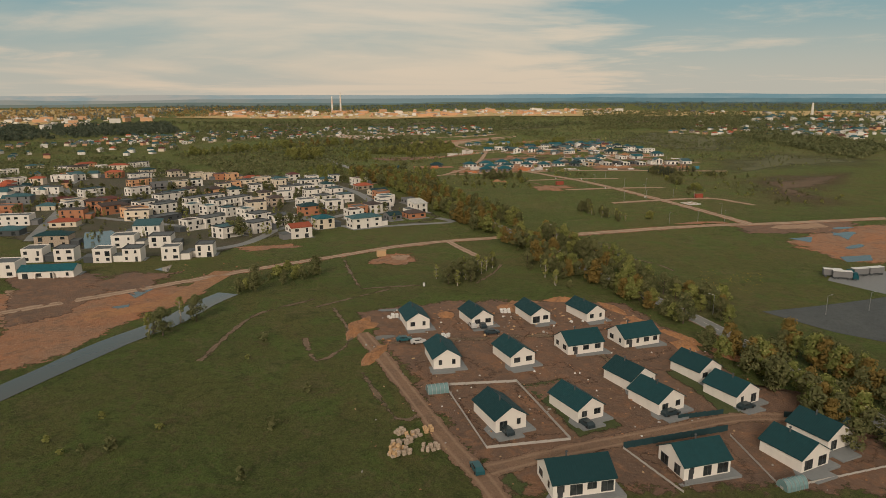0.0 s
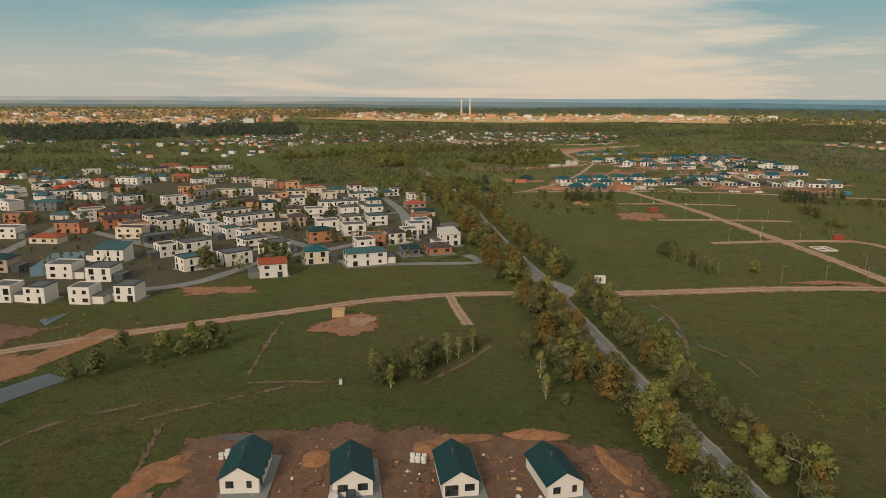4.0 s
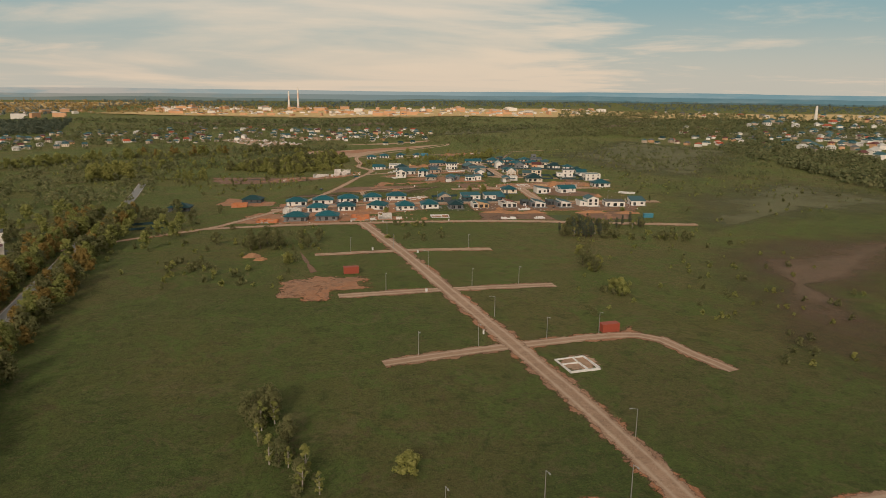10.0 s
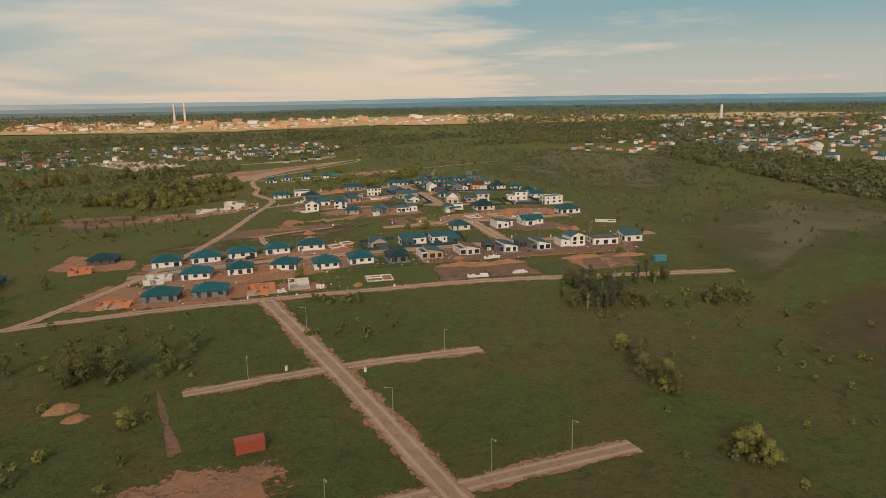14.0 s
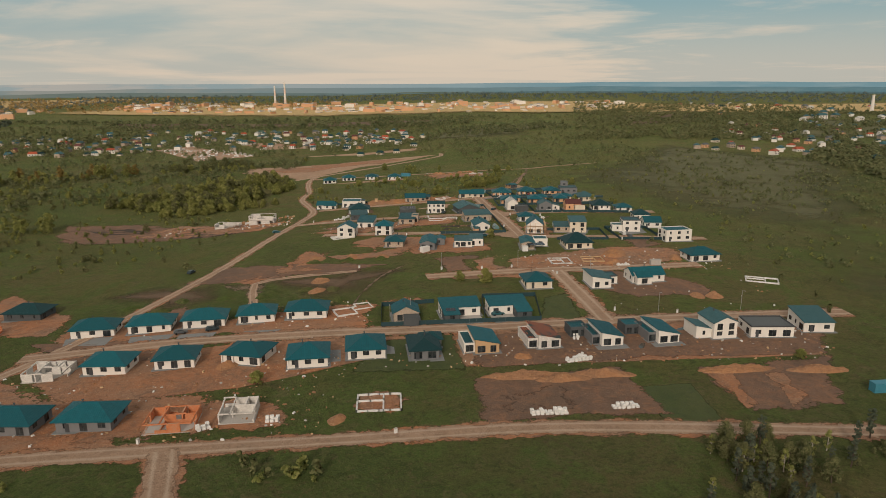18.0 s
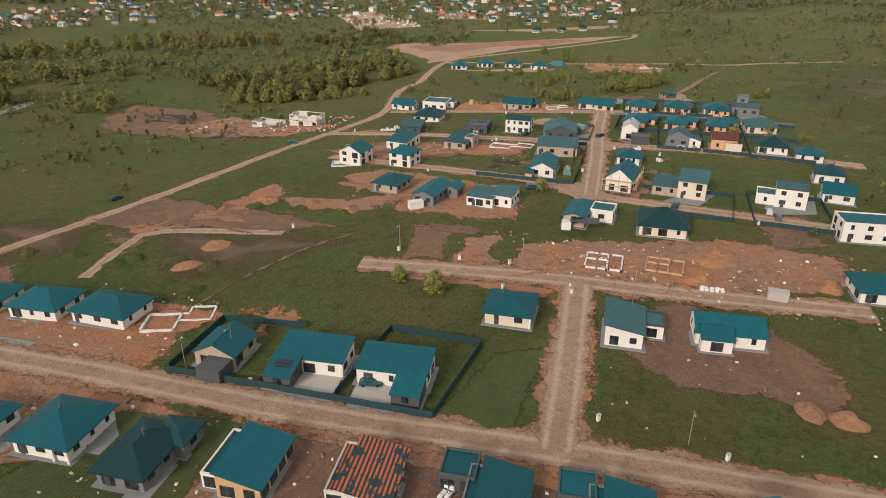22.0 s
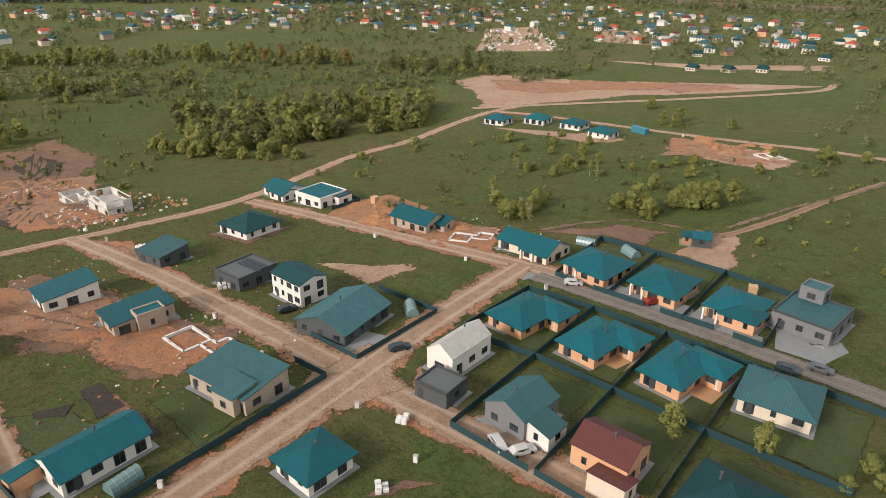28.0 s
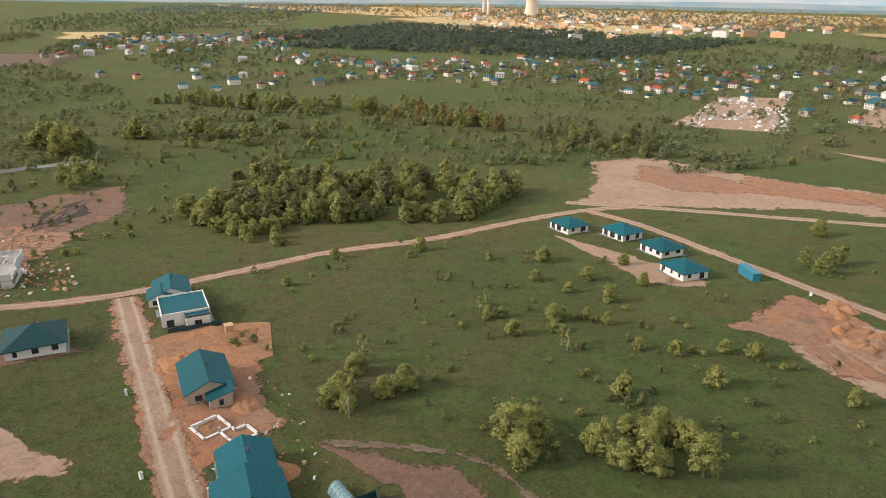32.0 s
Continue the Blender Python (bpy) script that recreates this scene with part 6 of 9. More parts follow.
house(209.0, 736.6, 5, 13.5, 7.2, wall=WHITE, top=TEAL, h=3.2, wing=(-4.1, -6.4, 5.2, 6.0, 2.6, 'mono', DARKWALL, 1), porch=(2.6, -6.2, 8.0, 5.2, CONCRETE), label="white house with broad teal shed roof and dark garage", group="fenced twin houses", roof="mono", pitch=0.27, eave=0.5)
house(225.6, 737.2, 5, 13.5, 7.2, wall=WHITE, top=TEAL, h=3.2, wing=(4.1, -6.4, 5.2, 6.0, 2.6, 'mono', DARKWALL, 1), porch=(-2.6, -6.2, 8.0, 5.2, CONCRETE), label="white house with broad teal shed roof and dark garage", group="fenced twin houses", roof="mono", pitch=0.27, eave=0.5)
house(242.2, 765.6, 2, 9.6, 10.2, posts=((4.9, -5.2),), roof="hip", top=TEAL, h=2.8, pitch=0.45, eave=0.8, label="cream bungalow with teal hipped roof beside the junction", group="hipped bungalows on the estate", wall=CREAM)
house(266.6, 765.3, 92, 12.0, 7.5, wall=WHITE, top=SLATE, h=3.3, roof="mono", pitch=0.3, wing=(2.0, -5.5, 6.0, 5.0, 2.8, 'flat', None, 1), label="white house with slate-blue shed roof and low flat wing")
house(287.4, 769.9, 5, 13.5, 8.5, wall=WHITE, top=TEAL, h=2.9, roof="gable", wing=(-3.0, -4.0, 6.0, 6.0, 2.9, 'gable', None, 1), label="white bungalow with teal crossed gable roofs")
house(324.3, 799.7, 5, 13.5, 10.0, roof="hip", top=TEAL, h=2.8, pitch=0.45, eave=0.8, label="white bungalow with teal hipped roof at the meadow edge", group="hipped bungalows on the estate", wall=WHITE)
house(327.7, 835.8, 5, 13.5, 9.0, wall=WHITE, top=TEAL, h=5.2, floors=2, roof="flat", label="white two-storey cubic house with roof terrace")
house(51.2, 764.6, -5, 13.5, 10.0, roof="hip", top=DEEP, h=2.8, pitch=0.45, eave=0.8, label="low dark bungalow with near-black hipped roof", group="hipped bungalows on the estate", wall=DARKWALL)
house(8.6, 731.1, -1, 13.4, 10.0, roof="hip", top=DEEP, h=2.8, pitch=0.45, eave=0.8, label="low dark bungalow with near-black hipped roof", group="hipped bungalows on the estate", wall=DARKWALL)
# ---- the building estate: middle and northern rows ----
house(235.0, 893.0, 4, 15.0, 10.0, wall=TANWALL, top=SLATE, h=3.4, label="tan brick house with slate shed roofs", wing=(3.5, -4.0, 5.5, 5.0, 3.8, 'mono', None, 1), roof="mono", pitch=0.2, eave=0.5)
house(214.0, 925.2, -3, 10.6, 7.6, wall=WHITE, top=DEEP, h=5.6, floors=2, roof="gable", pitch=0.3, eave=0.35, dense=2.6, label="white two-storey house with dark roof, yard unpaved")
house(196.4, 923.2, 1, 9.4, 11.5, wall=DARKWALL, top=FELT, h=3.4, roof="flat", label="dark flat-roofed house with solar panels on top")
house(232.2, 921.9, 98, 15.8, 12.7, wall=DARKWALL, top=SLATE, h=3.0, roof="gable", pitch=0.4, label="dark boarded house with slate gabled roof")
house(172.6, 890.4, -8, 9.0, 12.0, wall=WHITE, top=TEAL, h=3.0, label="white house with teal shed roof", roof="mono", pitch=0.2, eave=0.5)
house(195.7, 895.1, -8, 9.0, 13.0, wall=TANWALL, top=TEAL, h=2.8, roof="mono", pitch=0.12, wing=(4.2, 1.0, 3.6, 6.0, 3.8, 'flat', None, 1), label="tan brick house with low teal roof under construction")
house(167.1, 918.2, 5, 9.6, 9.0, wall=DARKWALL, top=SLATE, h=3.0, label="dark clad house with slate shed roof", roof="mono", pitch=0.2, eave=0.5)
house(166.0, 946.8, 2, 12.2, 12.3, roof="hip", top=DEEP, h=2.8, pitch=0.45, eave=0.8, label="white bungalow with dark hipped roof on a dark gravel yard", group="hipped bungalows on the estate", wall=WHITE)
house(142.0, 979.5, -4, 11.5, 9.5, wall=WHITE, top=TEAL, h=2.8, roof="gable", pitch=0.42, wing=(3.5, -2.6, 8.0, 7.0, 2.7, "gable", None, 1), label="white bungalow with teal gabled roofs by the lane")
house(159.5, 981.0, 0, 12.5, 12.0, wall=WHITE, top=TEAL, h=3.6, roof="flat", wing=(6.6, 2.6, 5.0, 6.0, 3.3, "flat", None, 1), porch=(8.4, -3.4, 5.0, 6.4, WOODWALL), label="white cubic house with flat teal roof and open terrace")
house(203.2, 980.6, 0, 14.0, 9.4, wall=TANWALL, top=TEAL, h=3.0, roof="gable", pitch=0.46, wing=(8.4, 1.6, 4.0, 4.6, 2.5, "mono", None, 1), label="tan brick bungalow with teal gabled roof beside dug soil")
house(239.0, 982.4, -4, 9.6, 8.6, roof="gable", top=TEAL, h=2.7, pitch=0.45, eave=0.6, label="cream bungalow with two teal gabled roofs and a porch", group="", wall=CREAM, wing=[(8.0, -0.6, 8.2, 11.0, 2.7, "gable", None, 1)], porch=(3.5, -7.6, 8.0, 4.4, PAVING), posts=((4.4, -6.6), (8.0, -6.6)))
house(263.4, 978.9, -7, 12.3, 12.0, roof="hip", top=TEAL, h=2.7, pitch=0.40, eave=0.8, label="apricot bungalow with teal hipped roof and paved yard", group="apricot bungalows along the paved street", wall=PEACH, wing=(2.6, -3.8, 7.2, 6.4, 2.7, 'hip', None, 1), porch=(-4.4, -5.2, 5.4, 7.0, PAVING), posts=((-4.6, -7.2), (-1.6, -7.2)))
house(280.5, 978.7, -6, 11.1, 12.0, roof="hip", top=TEAL, h=2.7, pitch=0.40, eave=0.8, label="apricot bungalow with teal hipped roof and paved yard", group="apricot bungalows along the paved street", wall=PEACH, wing=(2.6, -3.8, 7.2, 6.4, 2.7, 'hip', None, 1), porch=(-4.4, -5.2, 5.4, 7.0, PAVING), posts=((-4.6, -7.2), (-1.6, -7.2)))
house(297.5, 977.7, -5, 9.8, 11.1, roof="hip", top=TEAL, h=2.7, pitch=0.40, eave=0.8, label="apricot bungalow with teal hipped roof and paved yard", group="apricot bungalows along the paved street", wall=PEACH, wing=(2.6, -3.8, 7.2, 6.4, 2.7, 'hip', None, 1), porch=(-4.4, -5.2, 5.4, 7.0, PAVING), posts=((-4.6, -7.2), (-1.6, -7.2)))
house(262.6, 946.3, -8, 9.1, 13.2, roof="hip", top=TEAL, h=2.7, pitch=0.40, eave=0.8, label="apricot bungalow with teal hipped roof and paved yard", group="apricot bungalows along the paved street", wall=PEACH, wing=(3.6, 4.6, 8.4, 6.6, 2.7, 'hip', None, 1), porch=(6.2, -0.9, 4.4, 4.4, WOODWALL), posts=((6.9, 1.5),))
house(279.7, 945.4, -8, 8.4, 12.8, roof="hip", top=TEAL, h=2.7, pitch=0.40, eave=0.8, label="apricot bungalow with teal hipped roof and paved yard", group="apricot bungalows along the paved street", wall=PEACH, wing=(3.6, 4.6, 8.4, 6.6, 2.7, 'hip', None, 1), porch=(6.2, -0.9, 4.4, 4.4, WOODWALL), posts=((6.9, 1.5),))
house(296.4, 946.0, -8, 7.8, 13.5, roof="hip", top=TEAL, h=2.7, pitch=0.40, eave=0.8, label="apricot bungalow with teal hipped roof and paved yard", group="apricot bungalows along the paved street", wall=PEACH, wing=(3.6, 4.6, 8.4, 6.6, 2.7, 'hip', None, 1), porch=(6.2, -0.9, 4.4, 4.4, WOODWALL), posts=((6.9, 1.5),))
house(311.2, 982.9, -8, 12.0, 13.0, wall=GREY, top=SLATE, h=3.4, roof="flat", wing=(-2.0, 6.0, 5.0, 5.0, 6.2, 'flat', None, 2), label="grey cubic house with flat roofs and tall block")
house(313.5, 948.6, 4, 11.6, 10.8, roof="hip", top=SLATE, h=2.8, pitch=0.45, eave=0.8, label="cream bungalow with blue-grey hipped roof", group="hipped bungalows on the estate", wall=CREAM)
house(314.5, 917.5, -4, 10.4, 10.6, roof="hip", top=DEEP, h=2.8, pitch=0.5, eave=0.8, label="white bungalow with near-black hipped roof and snow guards", group="hipped bungalows on the estate", wall=WHITE)
house(260.8, 925.3, 88, 11.8, 6.3, wall=WHITE, top=SILVER, h=4.2, roof="gable", pitch=0.7, eave=0.15, label="white barn-shaped house with pale sheet roof")
house(265.1, 914.2, 2, 7.0, 6.3, wall=DARKWALL, top=FELT, h=2.9, roof="flat", windows="e", label="dark flat-roofed garage beside a barn house", category="garage", name="garage")
house(280.0, 917.6, 85, 9.6, 8.2, wall=GREY, top=SLATE, h=3.8, floors=1, roof="gable", pitch=0.5, eave=0.3, wing=[(-1.6, -6.0, 5.0, 5.0, 2.6, 'mono', WHITE, 1)], label="blue-grey and white house with slate gabled roof and carport")
house(296.8, 916.6, 178, 9.4, 7.8, wall=PEACH, top=BURGUNDY, h=3.9, floors=1, roof="gable", pitch=0.5, eave=0.35, wing=[(-3.2, 5.6, 6.0, 4.2, 2.5, 'mono', CREAM, 1)], windows="snew", label="apricot house with burgundy gabled roof and porch")
house(262.1, 886.9, -3, 7.9, 8.5, roof="hip", top=TEAL, h=2.7, pitch=0.40, eave=0.8, label="white bungalow with teal hipped roof at the crossing", group="hipped bungalows on the estate")
house(233.8, 867.0, 91, 14.0, 8.0, wall=WHITE, top=TEAL, h=3.0, roof="gable", label="long white bungalow with teal gabled roof")
house(230.3, 857.8, 4, 2.6, 4.8, wall=PEACH, top=TEAL, h=2.2, roof="mono", pitch=0.1, eave=0.15, pad=0, windows="", label="orange timber shed with teal roof", category="shed", name="garden_shed", chimney=False)
house(261.2, 857.9, 80, 12.6, 8.2, wall=WHITE, top=TEAL, h=4.4, roof="gable", pitch=0.75, big=0.9, label="white barn house with glazed arched gable in scaffolding")
house(250.4, 824.8, 84, 13.0, 6.0, wall=TANWALL, top=TEAL, h=3.0, roof="gable", pitch=0.3, wing=(3.6, -6.6, 7.0, 6.6, 3.2, 'flat', WHITE, 1), label="brick house with long teal roof and white flat-roofed wing")
house(274.2, 823.9, 0, 12.5, 11.4, roof="hip", top=DEEP, h=2.8, pitch=0.6, eave=0.8, label="large cream bungalow with dark teal hipped roof", group="hipped bungalows on the estate", wall=CREAM)
house(283.2, 855.9, -7, 8.5, 9.0, wall=CREAM, top=SLATE, h=5.6, floors=2, roof="mono", pitch=0.25, wing=(-8.0, 0.0, 8.0, 8.0, 2.9, 'mono', TANWALL, 1), label="cream two-storey house with slate roof and brick garage wing")
house(312.1, 856.9, -8, 9.0, 9.0, wall=WHITE, top=SLATE, h=5.8, floors=2, roof="flat", wing=(-7.0, 0.0, 5.5, 7.0, 2.9, 'flat', None, 1), label="white cubic two-storey house on a grey paved yard")
house(188.0, 836.8, -8, 8.6, 10.4, roof="hip", top=TEAL, h=2.7, pitch=0.40, eave=0.8, label="brick bungalow with teal hipped roof", group="hipped bungalows on the estate", wall=TANWALL)
house(203.9, 830.9, 82, 15.0, 7.0, wall=GREY, top=TEAL, h=3.0, roof="gable", pitch=0.35, wing=(5.0, -5.0, 6.0, 5.0, 2.8, 'gable', None, 1), label="long grey house with teal gabled roofs")
house(220.6, 830.6, -6, 8.4, 8.6, wall=WHITE, top=SLATE, h=2.9, roof="mono", pitch=0.12, eave=0.3, wing=[(6.2, 2.2, 6.6, 8.4, 3.4, "mono", None, 1)], dense=2.8, chimney=False, label="white house with two low blue-grey sheet roofs, unfinished")
house(163.3, 863.7, 82, 9.0, 9.0, pad=0.3, wall=WHITE, top=TEAL, h=5.0, floors=2, roof="gable", label="white two-storey house with teal gabled roofs")
house(182.6, 864.2, -8, 8.5, 8.5, pad=0.3, wall=WHITE, top=TEAL, h=4.8, floors=2, roof="hip", label="white two-storey house with teal hipped roof")
house(326.3, 910.1, -4, 9.1, 8.1, roof="hip", top=TEAL, h=2.7, pitch=0.40, eave=0.8, label="white bungalow with teal hipped roof in a fenced plot", group="hipped bungalows on the estate")
house(328.4, 885.8, -6, 8.8, 9.3, wall=WHITE, top=DEEP, h=3.2, roof="hip", label="white bungalow with near-black hipped roof")
house(327.4, 866.7, -7, 9.0, 9.0, wall=WHITE, top=TEAL, h=3.0, roof="gable", label="white bungalow with teal gabled roof in a fenced plot")
house(132.3, 1128.2, 3, 11.0, 10.0, roof="hip", top=TEAL, h=2.7, pitch=0.40, eave=0.8, label="white bungalow with teal hipped roof on pale gravel", group="row of bungalows by the meadow")
house(148.3, 1141.4, 4, 11.0, 10.0, roof="hip", top=TEAL, h=2.7, pitch=0.40, eave=0.8, label="white bungalow with teal hipped roof on pale gravel", group="row of bungalows by the meadow")
house(169.6, 1141.3, -1, 11.0, 10.0, roof="hip", top=TEAL, h=2.7, pitch=0.40, eave=0.8, label="white bungalow with teal hipped roof on pale gravel", group="row of bungalows by the meadow")
house(190.3, 1131.3, -4, 11.0, 10.0, roof="hip", top=TEAL, h=2.7, pitch=0.40, eave=0.8, label="white bungalow with teal hipped roof on pale gravel", group="row of bungalows by the meadow")
# ---- the settled suburb of cubic white houses ----
cubic_house(-19, 362, 27, 17.5, 9, 2, WHITE, "hip", SLATE)
cubic_house(-42, 363, 27, 10.0, 9.5, 2, CREAM, "hip", TEAL)
cubic_house(-52, 336, 27, 11.0, 9.5, 2, WHITE, "gable", REDROOF)
cubic_house(-26, 389, 27, 9.0, 9.5, 2, WHITE, "flat", UMBER)
cubic_house(-24, 402, 27, 9.3, 9.5, 2, RUSTY, "flat", FELT)
cubic_house(-55, 412, 27, 12.5, 9.5, 2, RUSTY, "hip", DEEP)
cubic_house(-15, 410, 27, 8.9, 9.5, 2, WHITE, "hip", UMBER)
cubic_house(-9, 419, 27, 8.1, 8, 2, WHITE, "flat", FELT)
cubic_house(-3, 384, 27, 8.0, 8, 1, GREY, "gable", DEEP)
cubic_house(10, 390, 27, 11.0, 9.5, 1, RUSTY, "hip", UMBER)
cubic_house(13, 409, 27, 9.1, 9.5, 2, WHITE, "mono", SILVER)
cubic_house(-8, 436, 27, 9.6, 9.5, 2, WHITE, "flat", FELT)
cubic_house(-7, 447, 27, 9.6, 9.5, 2, WHITE, "flat", SLATE)
cubic_house(-10, 467, 27, 9.4, 9.5, 2, RUSTY, "flat", FELT)
cubic_house(9, 446, 27, 7.9, 8, 1, GREY, "flat", FELT)
cubic_house(-13, 494, 27, 12.9, 9.5, 1, CREAM, "gable", DEEP)
cubic_house(-42, 431, 27, 12.2, 9.5, 2, WHITE, "flat", FELT)
cubic_house(-60, 442, 27, 12.3, 9.5, 2, WHITE, "flat", FELT)
cubic_house(-51, 459, 27, 10.9, 9.5, 2, WHITE, "flat", FELT)
cubic_house(-36, 462, 27, 11.2, 9.5, 2, WHITE, "flat", SLATE)
cubic_house(-62, 497, 27, 11.7, 9.5, 2, WHITE, "flat", FELT)
cubic_house(-46, 499, 27, 10.6, 9.5, 2, WHITE, "flat", SLATE)
cubic_house(-93, 439, 27, 12.0, 9.5, 2, CREAM, "flat", UMBER)
cubic_house(-83, 457, 27, 9.2, 9.5, 2, TANWALL, "hip", UMBER)
cubic_house(-96, 490, 27, 9.1, 9.5, 2, CREAM, "hip", UMBER)
cubic_house(-82, 489, 27, 11.8, 9.5, 2, WHITE, "flat", FELT)
cubic_house(-123, 518, 27, 10.0, 9.5, 2, WHITE, "hip", DEEP)
cubic_house(-139, 521, 27, 12.6, 9.5, 2, PEACH, "hip", UMBER)
cubic_house(-160, 527, 27, 9.6, 9.5, 2, CREAM, "hip", UMBER)
cubic_house(-77, 526, 27, 26.5, 9, 2, WHITE, "flat", FELT)
cubic_house(-54, 533, 27, 9.5, 9.5, 2, WHITE, "hip", DEEP)
cubic_house(-73, 576, 27, 17.6, 9, 2, WHITE, "flat", SLATE)
cubic_house(-99, 579, 27, 10.9, 9.5, 2, CREAM, "flat", FELT)
cubic_house(-129, 591, 27, 15.3, 9, 2, CREAM, "flat", FELT)
cubic_house(-119, 610, 27, 15.7, 9, 2, CREAM, "flat", FELT)
cubic_house(-136, 573, 27, 11.2, 9.5, 2, PEACH, "flat", UMBER)
cubic_house(-142, 562, 27, 11.1, 9.5, 2, CREAM, "flat", UMBER)
cubic_house(-113, 547, 27, 9.3, 9.5, 2, WHITE, "flat", FELT)
cubic_house(-185, 587, 27, 16.3, 9, 2, CREAM, "flat", FELT)
cubic_house(-177, 601, 27, 15.1, 9, 2, WHITE, "flat", SLATE)
cubic_house(-197, 578, 27, 16.4, 9, 2, GREY, "flat", FELT)
cubic_house(-25, 535, 27, 13.4, 9.5, 1, TANWALL, "hip", REDROOF)
cubic_house(-30, 570, 27, 12.4, 9.5, 2, WHITE, "flat", BURGUNDY)
cubic_house(-62, 610, 27, 13.7, 9.5, 1, CREAM, "hip", SLATE)
cubic_house(-74, 611, 27, 10.1, 9.5, 2, WHITE, "flat", FELT)
cubic_house(-95, 641, 27, 10.8, 9.5, 2, WHITE, "hip", BURGUNDY)
cubic_house(-106, 630, 27, 16.0, 9, 1, CREAM, "hip", SLATE)
cubic_house(-134, 648, 27, 16.9, 9, 1, TANWALL, "hip", REDROOF)
cubic_house(-156, 659, 27, 11.7, 9.5, 2, PEACH, "flat", FELT)
cubic_house(-167, 661, 27, 11.8, 9.5, 2, RUSTY, "flat", BURGUNDY)
cubic_house(-179, 665, 27, 12.1, 9.5, 2, CREAM, "flat", FELT)
cubic_house(-193, 674, 27, 12.4, 9.5, 2, CREAM, "flat", UMBER)
cubic_house(-53, 616, 27, 10.1, 9.5, 2, WHITE, "flat", FELT)
cubic_house(-67, 378, 50, 11.8, 9.5, 2, WHITE, "flat", FELT)
cubic_house(-82, 388, 50, 11.7, 9.5, 2, WHITE, "flat", FELT)
cubic_house(-133, 436, 50, 8.6, 9.5, 2, WHITE, "flat", SLATE)
cubic_house(-120, 426, 50, 8.3, 8, 2, WHITE, "flat", SLATE)
cubic_house(-106, 416, 50, 7.9, 8, 2, WHITE, "flat", SLATE)
cubic_house(-93, 407, 50, 7.6, 8, 2, WHITE, "flat", SLATE)
cubic_house(-77, 356, 50, 12.4, 9.5, 2, WHITE, "flat", FELT)
cubic_house(-107, 378, 50, 13.6, 9.5, 2, WHITE, "flat", FELT)
cubic_house(-90, 344, 50, 13.0, 9.5, 2, WHITE, "flat", SLATE)
cubic_house(-116, 368, 50, 8.3, 8, 2, WHITE, "flat", UMBER)
cubic_house(-141, 406, 50, 16.4, 9, 1, DARKWALL, "flat", FELT)
cubic_house(-165, 423, 50, 13.8, 9.5, 2, PEACH, "flat", UMBER)
cubic_house(-153, 441, 50, 15.1, 9, 2, WHITE, "flat", FELT)
cubic_house(-170, 454, 50, 11.6, 9.5, 2, WHITE, "flat", FELT)
cubic_house(-114, 462, 50, 29.0, 9, 2, WHITE, "flat", FELT)
cubic_house(-136, 477, 50, 29.7, 9, 2, WHITE, "flat", FELT)
cubic_house(-168, 496, 50, 17.2, 9, 2, WHITE, "flat", FELT)
cubic_house(-165, 510, 50, 18.8, 9, 2, WHITE, "flat", SLATE)
cubic_house(-203, 539, 50, 16.8, 9, 2, WHITE, "flat", FELT)
cubic_house(-187, 438, 50, 12.7, 9.5, 2, RUSTY, "gable", UMBER)
cubic_house(-222, 471, 50, 14.2, 9, 2, CREAM, "flat", FELT)
cubic_house(-210, 492, 50, 19.2, 9, 1, RUSTY, "hip", BURGUNDY)
cubic_house(-238, 538, 50, 17.4, 9, 2, WHITE, "flat", SLATE)
cubic_house(-243, 496, 50, 19.0, 9, 1, RUSTY, "hip", BURGUNDY)
cubic_house(-303, 536, 50, 13.0, 9.5, 2, WHITE, "flat", FELT)
cubic_house(-306, 557, 50, 19.4, 9, 2, WHITE, "flat", SLATE)
cubic_house(-358, 608, 50, 16.8, 9, 2, WHITE, "flat", FELT)
cubic_house(-347, 637, 50, 20.0, 9, 2, WHITE, "flat", UMBER)
cubic_house(-409, 750, 50, 16.5, 9, 2, WHITE, "flat", FELT)
cubic_house(-209, 564, 50, 13.6, 9.5, 1, CREAM, "hip", REDROOF)
cubic_house(-228, 615, 50, 19.6, 9, 2, PEACH, "flat", FELT)
cubic_house(-248, 676, 50, 20.2, 9, 2, WHITE, "flat", FELT)
cubic_house(-308, 675, 50, 14.0, 9.5, 2, WHITE, "mono", SLATE)
cubic_house(-333, 720, 50, 15.1, 9, 1, CREAM, "hip", REDROOF)
cubic_house(-353, 787, 50, 18.7, 9, 2, CREAM, "hip", UMBER)
cubic_house(-365, 835, 50, 22.1, 9, 2, PEACH, "hip", REDROOF)
cubic_house(-431, 851, 50, 18.6, 9, 1, CREAM, "hip", SLATE)
cubic_house(-308, 848, 50, 22.0, 9, 2, WHITE, "flat", FELT)
cubic_house(-257, 725, 50, 14.6, 9, 2, CREAM, "hip", DEEP)
cubic_house(-223, 702, 50, 13.9, 9.5, 2, CREAM, "hip", UMBER)
cubic_house(-190, 487, 50, 13.9, 9.5, 1, DARKWALL, "flat", FELT)
cubic_house(-217, 456, 50, 11.4, 9.5, 2, WHITE, "flat", FELT)
cubic_house(-187, 460, 50, 9.9, 9.5, 1, TANWALL, "hip", UMBER)
cubic_house(-160, 472, 50, 8.6, 9.5, 1, GREY, "flat", FELT)
cubic_house(-160, 289, 4, 8.6, 9.5, 2, WHITE, "flat", FELT)
cubic_house(-147, 289, 4, 8.3, 8, 2, WHITE, "flat", FELT)
cubic_house(-129, 284, 4, 7.5, 8, 2, WHITE, "flat", FELT)
